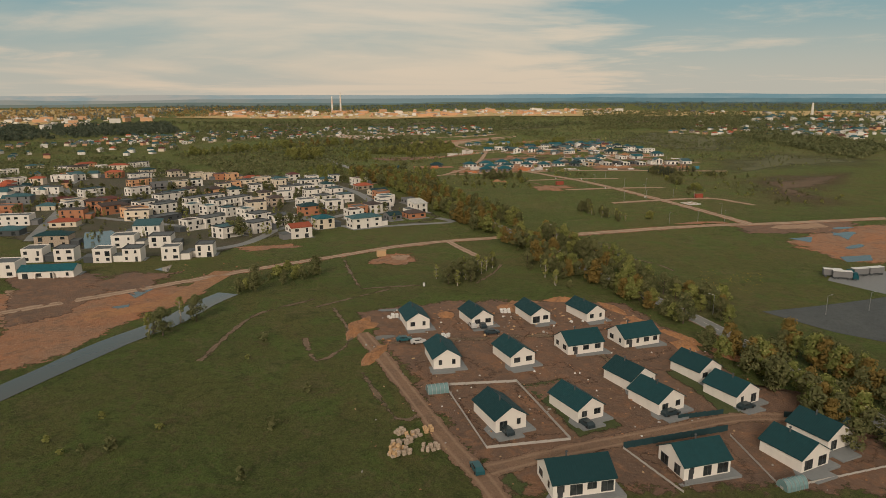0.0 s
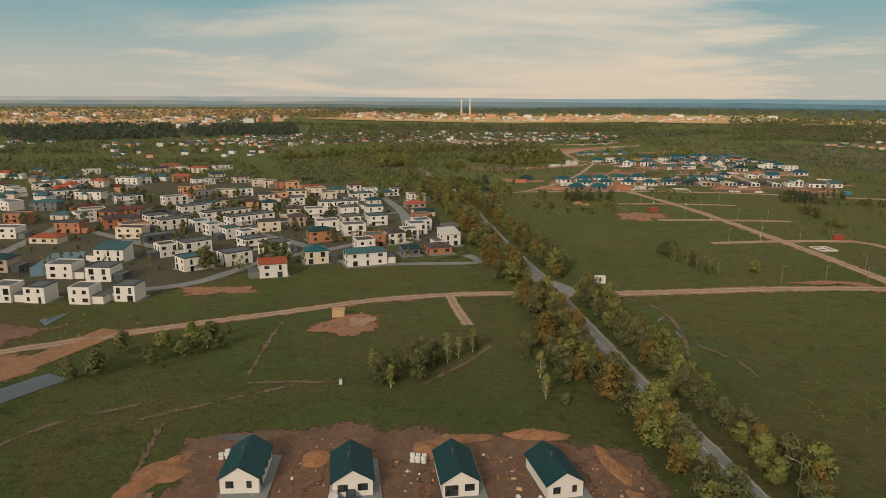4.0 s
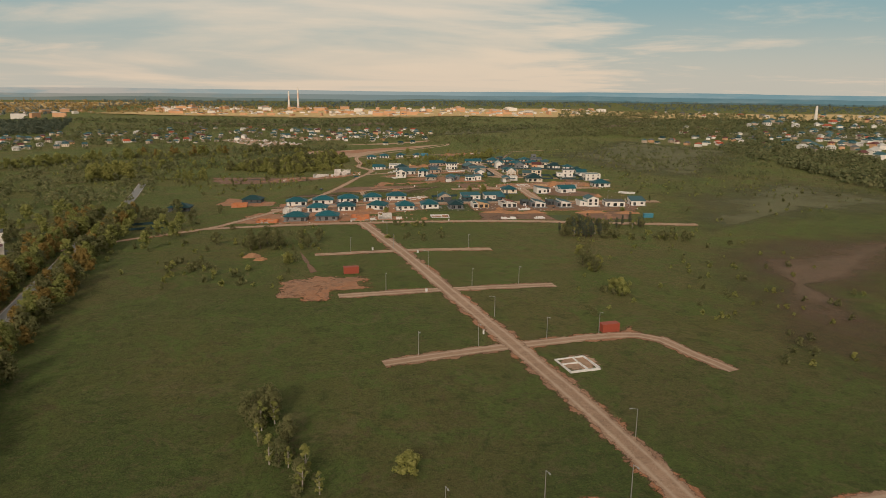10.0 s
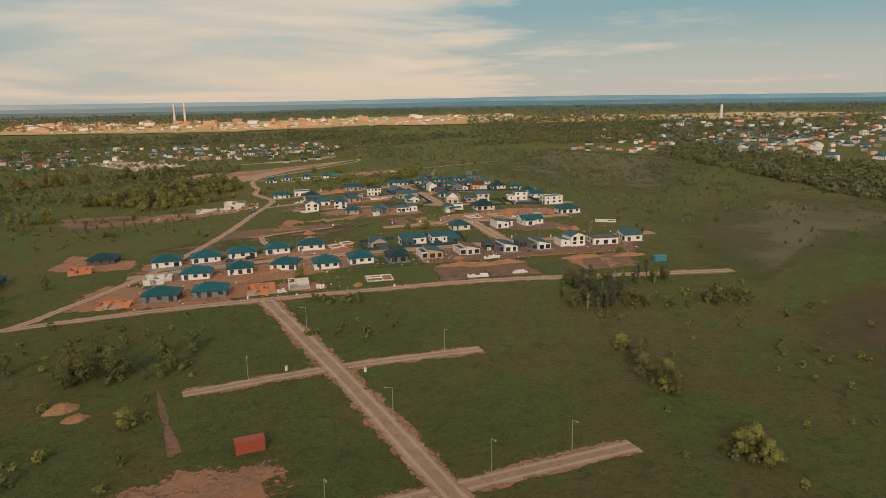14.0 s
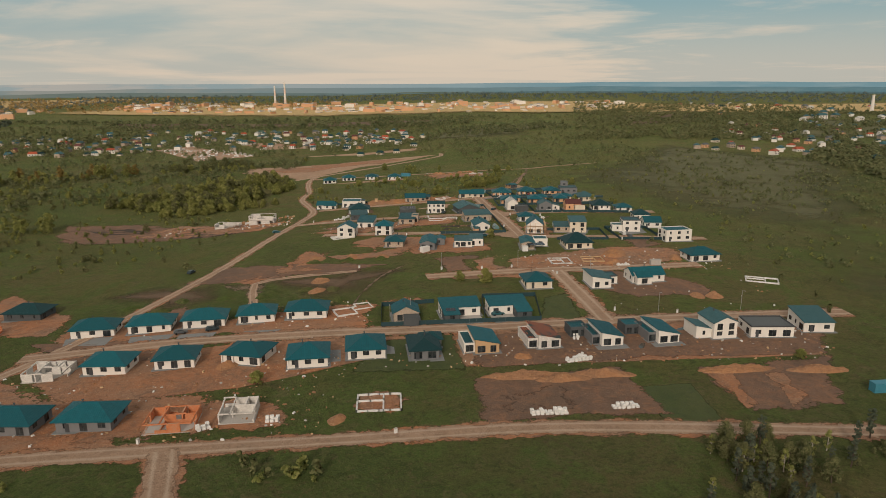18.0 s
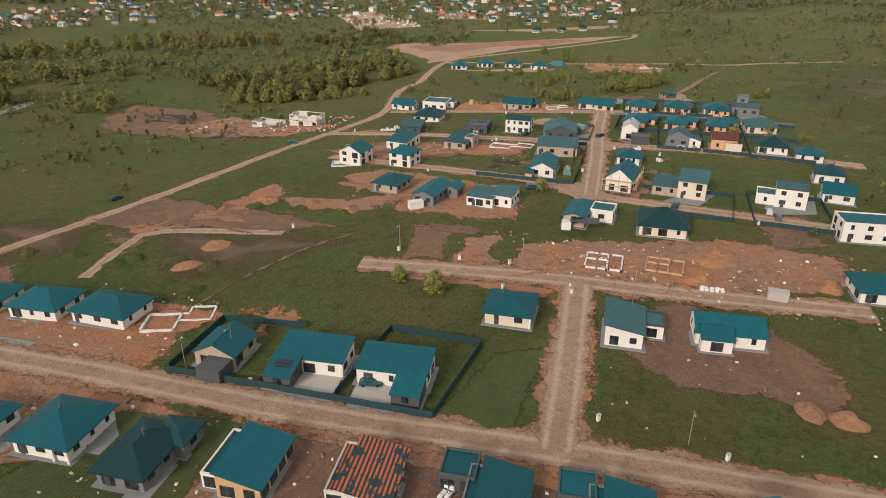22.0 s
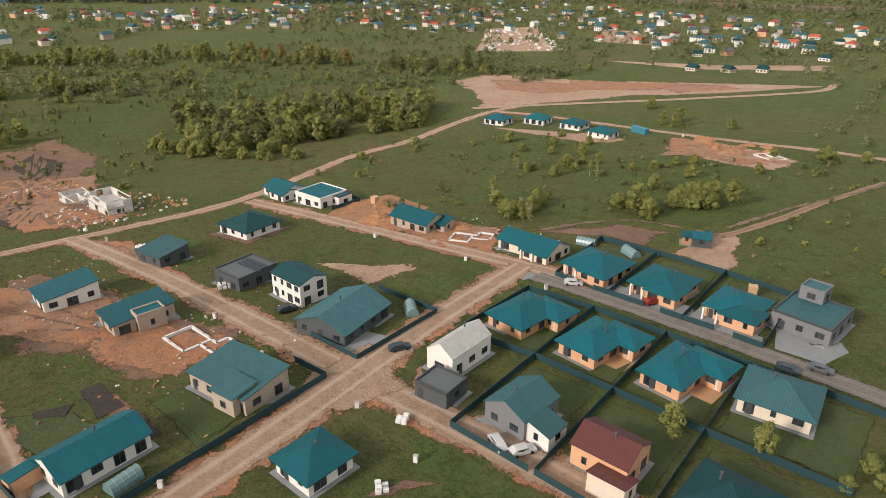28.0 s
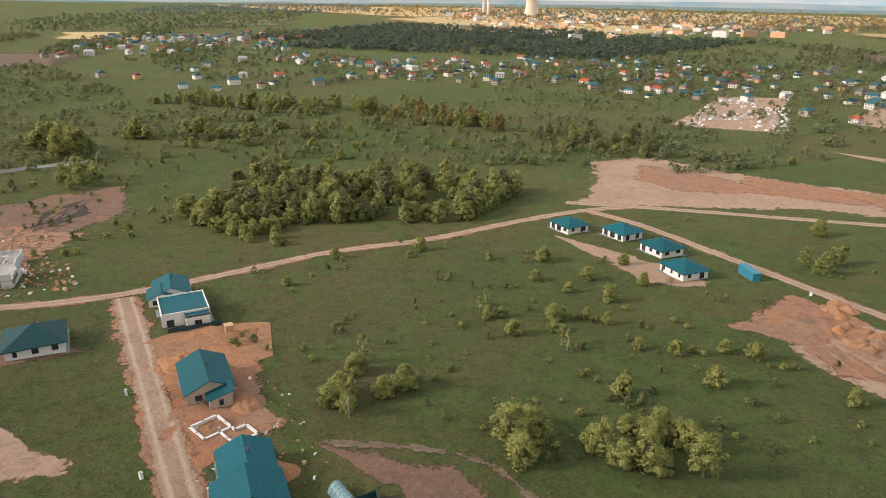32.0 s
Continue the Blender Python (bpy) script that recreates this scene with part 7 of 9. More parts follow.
cubic_house(-117, 285, 4, 7.5, 8, 2, WHITE, "flat", FELT)
cubic_house(-101, 286, 4, 7.5, 8, 2, WHITE, "flat", FELT)
cubic_house(-88, 292, 4, 7.5, 8, 2, WHITE, "flat", FELT)
cubic_house(-138, 254, 4, 20.0, 9, 1, WHITE, "gable", TEAL)
cubic_house(-155, 257, 4, 8.8, 9.5, 2, WHITE, "flat", FELT)
cubic_house(-170, 328, 4, 15.8, 9, 2, TANWALL, "hip", DEEP)
cubic_house(-134, 322, 4, 10.7, 9.5, 2, WHITE, "flat", FELT)
cubic_house(-116, 320, 4, 10.3, 9.5, 2, WHITE, "flat", FELT)
cubic_house(-134, 355, 4, 13.6, 9.5, 2, WHITE, "mono", SLATE)
cubic_house(-225, 400, 4, 18.6, 9, 2, WHITE, "flat", FELT)
cubic_house(-201, 421, 4, 14.4, 9, 2, RUSTY, "flat", UMBER)
cubic_house(-193, 391, 4, 14.8, 9, 1, CREAM, "hip", REDROOF)
cubic_house(-252, 445, 4, 13.3, 9.5, 2, RUSTY, "flat", FELT)
cubic_house(-205, 463, 4, 14.1, 9, 2, RUSTY, "hip", UMBER)
cubic_house(-279, 555, 4, 21.1, 9, 2, WHITE, "flat", FELT)
cubic_house(-326, 638, 4, 12.2, 9.5, 2, CREAM, "hip", REDROOF)
cubic_house(-315, 665, 4, 20.6, 9, 2, WHITE, "flat", FELT)
cubic_house(-368, 790, 4, 21.9, 9, 2, WHITE, "flat", FELT)
cubic_house(-270, 496, 4, 16.2, 9, 2, GREY, "hip", SLATE)
cubic_house(-236, 463, 4, 11.8, 9.5, 1, CREAM, "hip", SLATE)
cubic_house(-315, 804, 4, 21.3, 9, 2, CREAM, "hip", REDROOF)
cubic_house(-280, 698, 4, 16.5, 9, 2, RUSTY, "hip", REDROOF)
cubic_house(-158, 410, 4, 14.5, 9, 2, CREAM, "flat", UMBER)
cubic_house(-210, 365, 4, 12.2, 9.5, 1, DARKWALL, "hip", SLATE)
cubic_house(-295, 493, -21, 10.1, 10.3, 2)
cubic_house(-334, 802, -21, 9.9, 9.1, 2)
cubic_house(-247, 711, -26, 11.6, 9.2, 1)
cubic_house(-357, 809, -22, 9.1, 8.9, 2)
cubic_house(-345, 561, -27, 10.0, 9.4, 2)
cubic_house(-371, 585, -24, 11.3, 10.3, 2)


# ---- trees along the country road ----
line = smooth_line(TREE_ROAD, 3.4)
rng = random.Random(5)
rest = []
for i, p in enumerate(line[:-1]):
    if p.y > 720:
        break
    d = (line[i + 1] - p).normalized()
    side = Vector((-d.y, d.x, 0))
    near = 5.6 if p.y > 420 else 6.4
    for s, lo, hi in ((1, near, 9.0), (1, 9.0, 13.0), (1, 13.0, 18.0), (-1, near + 0.6, 9.5), (-1, 9.5, 15.0)):
        if s > 0 and (p.y < 104 or 166 < p.y < 190 or 314 < p.y < 336):
            continue
        if s < 0 and (318 < p.y < 346 or 170 < p.y < 182):
            continue
        if rng.random() < (0.14 if hi < 10 else 0.22 if hi < 14 else 0.45):
            continue
        q = p + side * s * rng.uniform(lo, hi) + d * rng.uniform(-2, 2)
        size = rng.uniform(0.62, 0.92) * (0.85 if p.y < 200 else 1.0)
        if p.y < 150 or p.y > 370 or hi > 10:
            rest.append((q.x, q.y))
            continue
        kind = rng.choice(("russet", "olive", "spring", "olive") if s > 0 else ("olive", "olive", "spring", "russet"))
        plant(kind if rng.random() < 0.85 else rng.choice(("birch", "round", "shrub")), q.x, q.y, size, "trees along the country road")


def mass_at(places, keys, scale, label):
    for j, key in enumerate(keys):
        crowns, every = light_crown(key, 2), []
        for x, y in places[j::len(keys)]:
            a, s = rng.uniform(0, 6.283), scale * rng.uniform(0.75, 1.2)
            c, q = math.cos(a) * s, math.sin(a) * s
            every.append(rng.choice(crowns) @ np.array(((c, q, 0), (-q, c, 0), (0, 0, s))) + np.array((x, y, gz(x, y))))
        joined_crowns("roadside_trees", every, KINDS[key][0][0][1].materials[0], label, "trees")


mass_at(rest, ("olive", "russet", "spring"), 0.74, "farther trees lining the country road")

# ---- meadow bushes and groups ----
thicket([(5, 232), (28, 250), (40, 262), (22, 225)], 26, ("birch", "olive", "birch", "shrub"), 3, 0.72, "birches on the slope")
thicket([(45, 225), (62, 225), (66, 262), (50, 262)], 16, ("birch", "shrub", "olive"), 31, 0.7)
thicket([(119, 409), (136, 373), (131, 368), (114, 400)], 24, ("birch", "olive", "shrub"), 4, 0.62, "thicket row in the field")
plant("round", 152, 378, 1.0)
thicket([(238, 612), (262, 600), (276, 632), (249, 638)], 44, ("pine", "olive", "pine", "birch"), 6, 0.55, "copse by the estate road")
mass([(262, 604), (314, 593), (326, 610), (272, 622)], 26, ("shrub", "bush", "shrub"), 7, 1.1)
thicket([(231, 557), (236, 529), (244, 540), (241, 575)], 14, ("round", "shrub", "olive"), 8, 0.6)
thicket([(226, 498), (238, 495), (246, 509), (239, 514)], 6, ("round", "shrub"), 9, 0.75)
thicket([(62, 575), (117, 572), (116, 596), (60, 612)], 34, ("shrub", "bush", "olive"), 10, 0.7)
mass([(60, 505), (98, 508), (90, 545), (55, 550)], 22, ("bush", "shrub"), 12, 0.9)
mass([(140, 590), (185, 595), (180, 635), (150, 640)], 10, ("shrub", "bush"), 13, 0.9)
plant("round", 106, 545, 0.85)
thicket([(250, 632), (300, 632), (300, 646), (255, 645)], 40, ("birch", "olive", "pine", "shrub"), 14, 0.5, "copse by the estate road")
mass([(150, 636), (170, 636), (168, 645), (150, 645)], 10, ("bush", "shrub"), 15, 0.9)
for x, y, s in ((149, 686, 0.7), (213, 774, 0.7), (223, 771, 1.0), (305, 690, 0.6), (326, 1025, 0.8), (321, 1022, 0.5), (285, 1135, 0.9), (181, 1211, 0.8), (290, 1023, 0.4), (89, 1313, 0.8), (236, 846, 0.6)):
    plant("round", x, y, s)
mass([(57, 996), (105, 1096), (75, 1146), (-33, 1041)], 300, ("round", "spring", "round", "olive", "round"), 16, 0.95)
mass([(60, 989), (108, 1021), (70, 1031), (20, 996)], 60, ("round", "shrub", "round"), 17, 0.75)
mass([(-138, 922), (-96, 940), (-104, 966), (-142, 954)], 26, ("spring", "round", "spring"), 18, 1.15, "golden-green young trees in the meadow")
mass([(-152, 980), (-136, 984), (-138, 996), (-152, 994)], 9, ("spring", "round"), 181, 1.0, "golden-green young trees in the meadow")
mass([(-145, 1010), (-124, 1036), (-130, 1046), (-148, 1022)], 12, ("spring", "round"), 182, 0.95, "golden-green young trees in the meadow")
mass([(-56, 940), (-28, 950), (-34, 964), (-60, 955)], 14, ("spring", "bush"), 183, 0.8, "low golden-green bushes by the yard")
plant("spring", -102, 1048, 0.9)
mass([(-300, 1005), (-165, 1150), (-180, 1185), (-312, 1045)], 90, ("round", "spring", "shrub", "spring"), 19, 0.95, "uneven tree belt across the meadow")
mass([(-165, 1150), (-55, 1195), (-68, 1225), (-206, 1200)], 50, ("spring", "round", "russet", "shrub"), 191, 0.9, "uneven tree belt across the meadow")
mass([(20, 1191), (60, 1241), (0, 1301), (-60, 1241)], 70, ("round", "olive", "bush"), 20, 0.8)
thicket([(218, 1001), (236, 1005), (217, 1024), (204, 1015)], 11, ("round", "birch", "round"), 21, 0.72)
thicket([(247, 1019), (258, 1025), (250, 1037), (243, 1031)], 8, ("round", "round", "spring"), 22, 0.75)
thicket([(259, 1039), (277, 1045), (268, 1067), (252, 1057)], 15, ("round", "spring", "round"), 23, 0.7)
thicket([(195, 1042), (226, 1063), (208, 1081), (181, 1062)], 16, ("round", "shrub", "birch"), 24, 0.6)
mass([(200, 1171), (235, 1171), (238, 1191), (205, 1189)], 14, ("spring", "bush"), 25, 0.5)
thicket([(180, 986), (262, 1031), (310, 1168), (170, 1091)], 90, ("bush", "shrub", "bush"), 26, 0.6)
mass([(101, 804), (82, 956), (-66, 1133), (-260, 1043)], 170, ("shrub", "bush", "bush", "shrub"), 27, 0.9)
mass([(-75, 99), (-21, 108), (-32, 190), (-77, 155)], 10, ("bush", "shrub"), 28, 0.7)
mass([(-60, 60), (0, 60), (-10, 95), (-50, 100)], 9, ("shrub", "bush"), 29, 0.9)
mass([(-60, 215), (-30, 222), (-35, 262), (-58, 255)], 18, ("olive", "shrub", "round"), 30, 0.6)
thicket([(-75, 170), (-62, 178), (-64, 195), (-78, 190)], 6, ("birch", "olive", "shrub"), 32, 0.7)
mass([(260, 420), (340, 440), (330, 560), (255, 520)], 26, ("bush", "shrub"), 33, 0.8)
mass([(-90, 330), (-45, 345), (-60, 372), (-100, 355)], 14, ("shrub", "olive", "bush"), 34, 0.8)
mass([(-180, 960), (60, 1110), (-10, 1240), (-300, 1180)], 240, ("bush", "shrub", "round", "bush"), 60, 0.75, "scattered willow scrub in the meadow")
mass([(20, 820), (110, 900), (-60, 1000), (-200, 940)], 110, ("bush", "shrub", "bush"), 61, 0.75, "scattered willow scrub in the meadow")
mass([(110, 1000), (250, 1015), (305, 1150), (125, 1115)], 110, ("bush", "shrub", "round", "bush"), 62, 0.6, "scattered willow scrub in the meadow")
mass([(330, 640), (480, 700), (560, 1100), (345, 1150)], 190, ("bush", "shrub", "bush"), 63, 0.7, "scattered scrub in pale grassland")
mass([(290, 1000), (420, 900), (520, 1250), (300, 1200)], 140, ("bush", "bush", "shrub"), 64, 0.55, "scattered scrub in pale grassland")
mass([(-40, 560), (110, 500), (120, 640), (30, 640)], 70, ("bush", "shrub", "bush"), 65, 0.7, "scattered scrub in the meadow")
mass([(215, 460), (340, 480), (350, 640), (230, 600)], 70, ("bush", "shrub", "bush"), 66, 0.7, "scattered scrub in the meadow")
# garden greenery of the suburb
mass([(-160, 300), (0, 370), (-30, 470), (-230, 440)], 150, ("shrub", "bush", "shrub", "birch"), 37, 0.6)
mass([(-230, 440), (-30, 470), (-60, 640), (-330, 620)], 190, ("shrub", "olive", "bush"), 38, 0.55)
mass([(-250, 400), (10, 410), (-30, 560), (-330, 620)], 200, ("bush", "shrub", "olive", "birch"), 35, 0.55)
mass([(-60, 560), (40, 560), (40, 720), (-120, 760)], 90, ("shrub", "olive", "spring"), 36, 0.75)
# ---- woods further off ----
woodland("woodland", [(-163, 690), (-37, 787), (-128, 1247), (-325, 1033)], 520, 40, 2.9, FARWOOD, "wide mixed wood beyond the suburb")
woodland("woodland", [(-900, 1250), (-690, 1480), (-1071, 2135), (-1480, 1912)], 1700, 41, 5.0, PINE, "dark conifer forest")
woodland("woodland", [(-680, 1482), (-481, 1649), (-690, 2204), (-991, 2032)], 1000, 42, 5.0, PINE, "dark conifer forest")
woodland("woodland", [(-1110, 1244), (-1060, 1425), (-1524, 1939), (-1708, 1806)], 700, 43, 5.0, PINE, "dark conifer forest")
woodland("woodland", [(-400, 1388), (-200, 1500), (-260, 2000), (-563, 2003)], 260, 44, 4.6, FARWOOD, "far mixed wood")
woodland("woodland", [(501, 1685), (736, 1400), (1460, 2676), (873, 3053)], 1250, 45, 4.6, FARWOOD, "wide far woodland")
woodland("woodland", [(614, 1185), (550, 748), (710, 906), (817, 1444)], 950, 46, 3.8, FARWOOD, "belt of woodland along the valley")
woodland("woodland", [(729, 1485), (1174, 1363), (2172, 2348), (1377, 2735)], 650, 47, 4.6, FARWOOD, "wide far woodland")
woodland("woodland", [(650, 700), (1000, 560), (1500, 1200), (930, 1120)], 520, 48, 3.8, FARWOOD, "woodland among far houses")
woodland("meadow_scrub", [(400, 980), (500, 853), (677, 1152), (460, 1420)], 420, 49, 1.8, FARWOOD, "scattered scrub in pale grassland")
woodland("meadow_scrub", [(-99, 1012), (90, 1251), (89, 1341), (-260, 1390)], 500, 50, 2.2, FARWOOD, "scattered scrub in the meadow")
woodland("meadow_scrub", [(270, 1181), (480, 1150), (520, 1700), (270, 1500)], 400, 51, 2.0, FARWOOD, "scattered scrub in the meadow")
woodland("meadow_scrub", [(-500, 640), (-200, 700), (-330, 1000), (-700, 900)], 700, 52, 3.0, FARWOOD, "scrub and garden trees beyond the suburb")
woodland("woodland", [(-750, 1000), (-330, 1100), (-420, 1400), (-900, 1240)], 400, 53, 3.2, FARWOOD, "trees among far houses")
woodland("woodland", [(-420, 1250), (250, 1431), (250, 1850), (-600, 1700)], 520, 54, 3.2, FARWOOD, "trees among far houses")
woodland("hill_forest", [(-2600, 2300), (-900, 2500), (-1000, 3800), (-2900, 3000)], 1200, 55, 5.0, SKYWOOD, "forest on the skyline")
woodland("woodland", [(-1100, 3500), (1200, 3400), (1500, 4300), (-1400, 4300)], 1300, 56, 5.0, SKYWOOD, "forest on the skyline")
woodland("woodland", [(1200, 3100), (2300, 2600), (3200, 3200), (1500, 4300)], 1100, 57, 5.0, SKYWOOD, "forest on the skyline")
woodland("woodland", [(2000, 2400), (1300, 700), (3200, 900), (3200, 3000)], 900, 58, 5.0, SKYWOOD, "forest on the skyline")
for x, y, s in ((302, 929, 0.55), (315, 934, 0.60), (327, 934, 0.40), (329, 941, 0.45), (331, 938, 0.40), (195, 927, 0.30)):
    plant("spring" if s > 0.5 else "round", x, y, s)


for k, (x, y) in enumerate(((620, 1500), (820, 1650), (760, 1900), (1000, 2000), (1050, 1700), (1250, 2150))):
    woodland("woodland", [(x - 170, y + 10), (x + 150, y - 60), (x + 190, y + 20), (x - 120, y + 90)], 190, 80 + k, 3.8, FARWOOD, "tree belt between far fields")
woodland("woodland", [(-380, 1900), (300, 1850), (380, 1960), (-420, 2060)], 420, 59, 4.5, FARWOOD, "belt of trees in the far fields")
woodland("woodland", [(-700, 2120), (420, 2060), (450, 2150), (-760, 2260)], 460, 60, 4.5, FARWOOD, "belt of trees in the far fields")
woodland("woodland", [(240, 1560), (520, 1720), (500, 1850), (260, 1720)], 160, 61, 4.2, FARWOOD, "clump of trees in the far fields")
woodland("meadow_scrub", [(200, 1700), (700, 1800), (600, 2300), (100, 2200)], 420, 62, 2.4, FARWOOD, "scattered scrub in far grassland")
woodland("meadow_scrub", [(300, 800), (520, 700), (640, 1000), (420, 1150)], 300, 63, 1.2, FARWOOD, "scattered scrub in pale grassland")
patch("field", [(-350, 1960), (250, 1930), (380, 2080), (-500, 2180)], DRY, 0.4, "brown fallow field far off", soft=40)
patch("field", [(180, 1500), (420, 1560), (560, 1900), (300, 1850)], PALE, 0.4, "pale far grassland", soft=60)
woodland("woodland", [(-2600, 900), (-1500, 700), (-1500, 1300), (-2800, 1900)], 900, 90, 5.0, FARWOOD, "wide far woodland")
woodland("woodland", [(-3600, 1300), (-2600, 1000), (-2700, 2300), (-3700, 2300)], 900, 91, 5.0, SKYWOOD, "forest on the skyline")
patch("field", [(-2300, 1250), (-1600, 1150), (-1650, 1500), (-2300, 1700)], PALE, 0.6, "pale far grassland", soft=60)
for k, (x, y) in enumerate(((-760, 760), (-980, 980), (-1180, 820), (-820, 1120), (-1350, 1100), (-1250, 1380))):
    woodland("woodland", [(x - 190, y - 20), (x + 120, y - 90), (x + 190, y - 20), (x - 140, y + 60)], 150, 70 + k, 4.4, FARWOOD, "tree belt between far fields")
patch("field", [(-900, 820), (-640, 760), (-620, 930), (-900, 1010)], DRY, 0.4, "brown fallow field far off", soft=30)
patch("field", [(-1300, 1150), (-950, 1050), (-930, 1200), (-1250, 1330)], PALE, 0.4, "pale far grassland", soft=30)
patch("field", [(-1500, 900), (-1200, 900), (-1150, 1060), (-1500, 1100)], GOLD, 0.4, "golden-yellow field far off", soft=30)
woodland("woodland", [(-3800, 1700), (-1300, 2250), (-500, 4200), (-3300, 3300)], 1500, 92, 6.0, GOLDWOOD, "far woodland painted golden like low sun")
woodland("woodland", [(-1500, 2500), (-100, 2900), (0, 3500), (-1500, 3600)], 600, 93, 5.5, GOLDWOOD, "far woodland painted golden like low sun")
patch("field", [(-3900, 1500), (-2300, 1900), (-1000, 2600), (-900, 4100), (-3000, 3300)], GOLD, 2.0, "land below far hills, painted golden like low sun", soft=200)
# ---- far villages and town ----
def far_house_mesh(k):
    rng = random.Random(k)
    w, d, h = rng.uniform(9, 13), rng.uniform(8, 10), rng.choice((3.2, 5.4, 5.4))
    b = bmesh.new()
    box_into(b, -w / 2, -d / 2, -0.5, w / 2, d / 2, h)
    wall = finish("wall", b, rng.choice((WHITE, WHITE, CREAM, PEACH, TANWALL)))
    r = bmesh.new()
    W, D, t = w / 2 + 0.5, d / 2 + 0.5, d * 0.33
    vs = [r.verts.new(p) for p in ((-W, -D, h), (W, -D, h), (W, D, h), (-W, D, h), (-W * 0.75, 0, h + t), (W * 0.75, 0, h + t))]
    for f in ((0, 1, 5, 4), (2, 3, 4, 5), (1, 2, 5), (3, 0, 4), (3, 2, 1, 0)):
        r.faces.new([vs[i] for i in f])
    roof = finish("roof", r, (SLATE, DEEP, REDROOF, FELT, BURGUNDY, SLATE, SLATE, SILVER)[k % 8])
    g = bmesh.new()
    for fl in range(1 if h < 4 else 2):
        for u in (-0.3, 0.0, 0.3):
            box_into(g, u * w - 0.7, -d / 2 - 0.06, 0.9 + 2.7 * fl, u * w + 0.7, -d / 2 + 0.04, 2.3 + 2.7 * fl)
            box_into(g, w / 2 - 0.04, u * d - 0.6, 0.9 + 2.7 * fl, w / 2 + 0.06, u * d + 0.6, 2.3 + 2.7 * fl)
    return wall, roof, finish("window_row", g, GLASS)


FAR_MESH = [far_house_mesh(k) for k in range(16)]
FAR_WORDS = ("pale village house with grey roof", "pale village house with dark roof", "village house with red roof", "village house with grey felt roof", "village house with dark red roof", "pale village house with grey roof", "pale village house with grey roof", "village house with light roof")


def apart(places, gap):
    """Those of the places that keep their distance from each other."""
    out = []
    for p in places:
        if all((p[0] - q[0]) ** 2 + (p[1] - q[1]) ** 2 > gap * gap for q in out):
            out.append(p)
    return out


def village(quad, n, seed, scale=1.0, group="houses of the far village"):
    rng = random.Random(seed)
    for x, y in apart(quad_points(quad, n, seed), 17):
        k = rng.randrange(16)
        wall, roof, win = FAR_MESH[k]
        e = new("village_house")
        e.matrix_world = pose(x, y, gz(x, y), 0, 0, rng.choice((0, 90, 20, 70)) + rng.uniform(-8, 8)) @ Matrix.Scale(scale * rng.uniform(0.7, 0.95), 4)
        tagged(e, FAR_WORDS[k % 8], "house", group)
        part("wall", wall, None, e)
        part("roof", roof, None, e)


def far_mass(name, quad, n, seed, meshes, lo, hi, label, category, gap=18):
    """Houses too far to tell apart, joined: walls and roofs."""
    rng = random.Random(seed)
    verts, faces, which, mats = [], [], [], []
    for x, y in apart(quad_points(quad, n, seed), gap):
        k = rng.randrange(len(meshes))
        a, s, z = rng.choice((0, 1.57, 0.35, 1.2)) + rng.uniform(-0.15, 0.15), rng.uniform(lo, hi), gz(x, y)
        c, q = math.cos(a) * s, math.sin(a) * s
        for me in meshes[k]:
            m = me.materials[0]
            if m not in mats:
                mats.append(m)
            i = len(verts)
            verts += [(x + v.co.x * c - v.co.y * q, y + v.co.x * q + v.co.y * c, z + v.co.z * s) for v in me.vertices]
            faces += [tuple(i + j for j in p.vertices) for p in me.polygons]
            which += [mats.index(m)] * len(me.polygons)
    me = mesh_of(name, verts, faces, mats)
    me.polygons.foreach_set("material_index", which)
    return tagged(new(name, me), label, category, kind="stuff")


def villager(x, y, k, turn, scale=1.0):
    wall, roof, win = FAR_MESH[k]
    e = new("village_house")
    e.matrix_world = pose(x, y, gz(x, y), 0, 0, turn) @ Matrix.Scale(scale, 4)
    tagged(e, FAR_WORDS[k % 8], "house", "houses of the far village")
    part("wall", wall, None, e)
    part("roof", roof, None, e)
    tagged(part("window", win, None, e), kind="stuff")


for x, y, k in ((81, 1666, 2), (176, 1541, 10), (180, 1613, 2), (172, 1529, 0), (113, 1739, 3), (151, 1358, 1), (175, 1365, 1), (195, 1379, 1), (199, 1502, 0), (220, 1463, 9), (99, 1532, 0), (110, 1539, 5), (63, 1599, 0), (-9, 1747, 6), (-24, 1709, 8), (8, 1618, 0), (-44, 1595, 0), (-23, 1574, 8), (-73, 1770, 2), (-81, 1743, 0), (-120, 1712, 5), (128, 1433, 1), (156, 1645, 3), (71, 1773, 0)):
    villager(x, y, k, (x * 7 + y * 3) % 40 - 20, 0.8)


woodland("woodland", [(-360, 1400), (300, 1330), (330, 1850), (-450, 1880)], 620, 94, 3.0, FARWOOD, "trees among far houses")
FAR_WORDS_ALL = "far village houses with white walls and grey or red roofs"
far_mass("far_village", [(-165, 1470), (160, 1450), (203, 1728), (-296, 1920)], 100, 1, FAR_MESH, 0.62, 0.9, FAR_WORDS_ALL, "village")
far_mass("far_village", [(620, 1150), (900, 900), (1700, 1500), (1300, 2000)], 110, 13, FAR_MESH, 0.85, 1.2, FAR_WORDS_ALL, "village")
far_mass("far_village", [(-340, 1455), (-156, 1432), (-238, 1739), (-460, 1690)], 55, 2, FAR_MESH, 0.62, 0.9, FAR_WORDS_ALL, "village")
far_mass("far_village", [(560, 1330), (828, 1000), (1450, 1500), (894, 1900)], 190, 3, FAR_MESH, 0.62, 0.9, FAR_WORDS_ALL, "village")
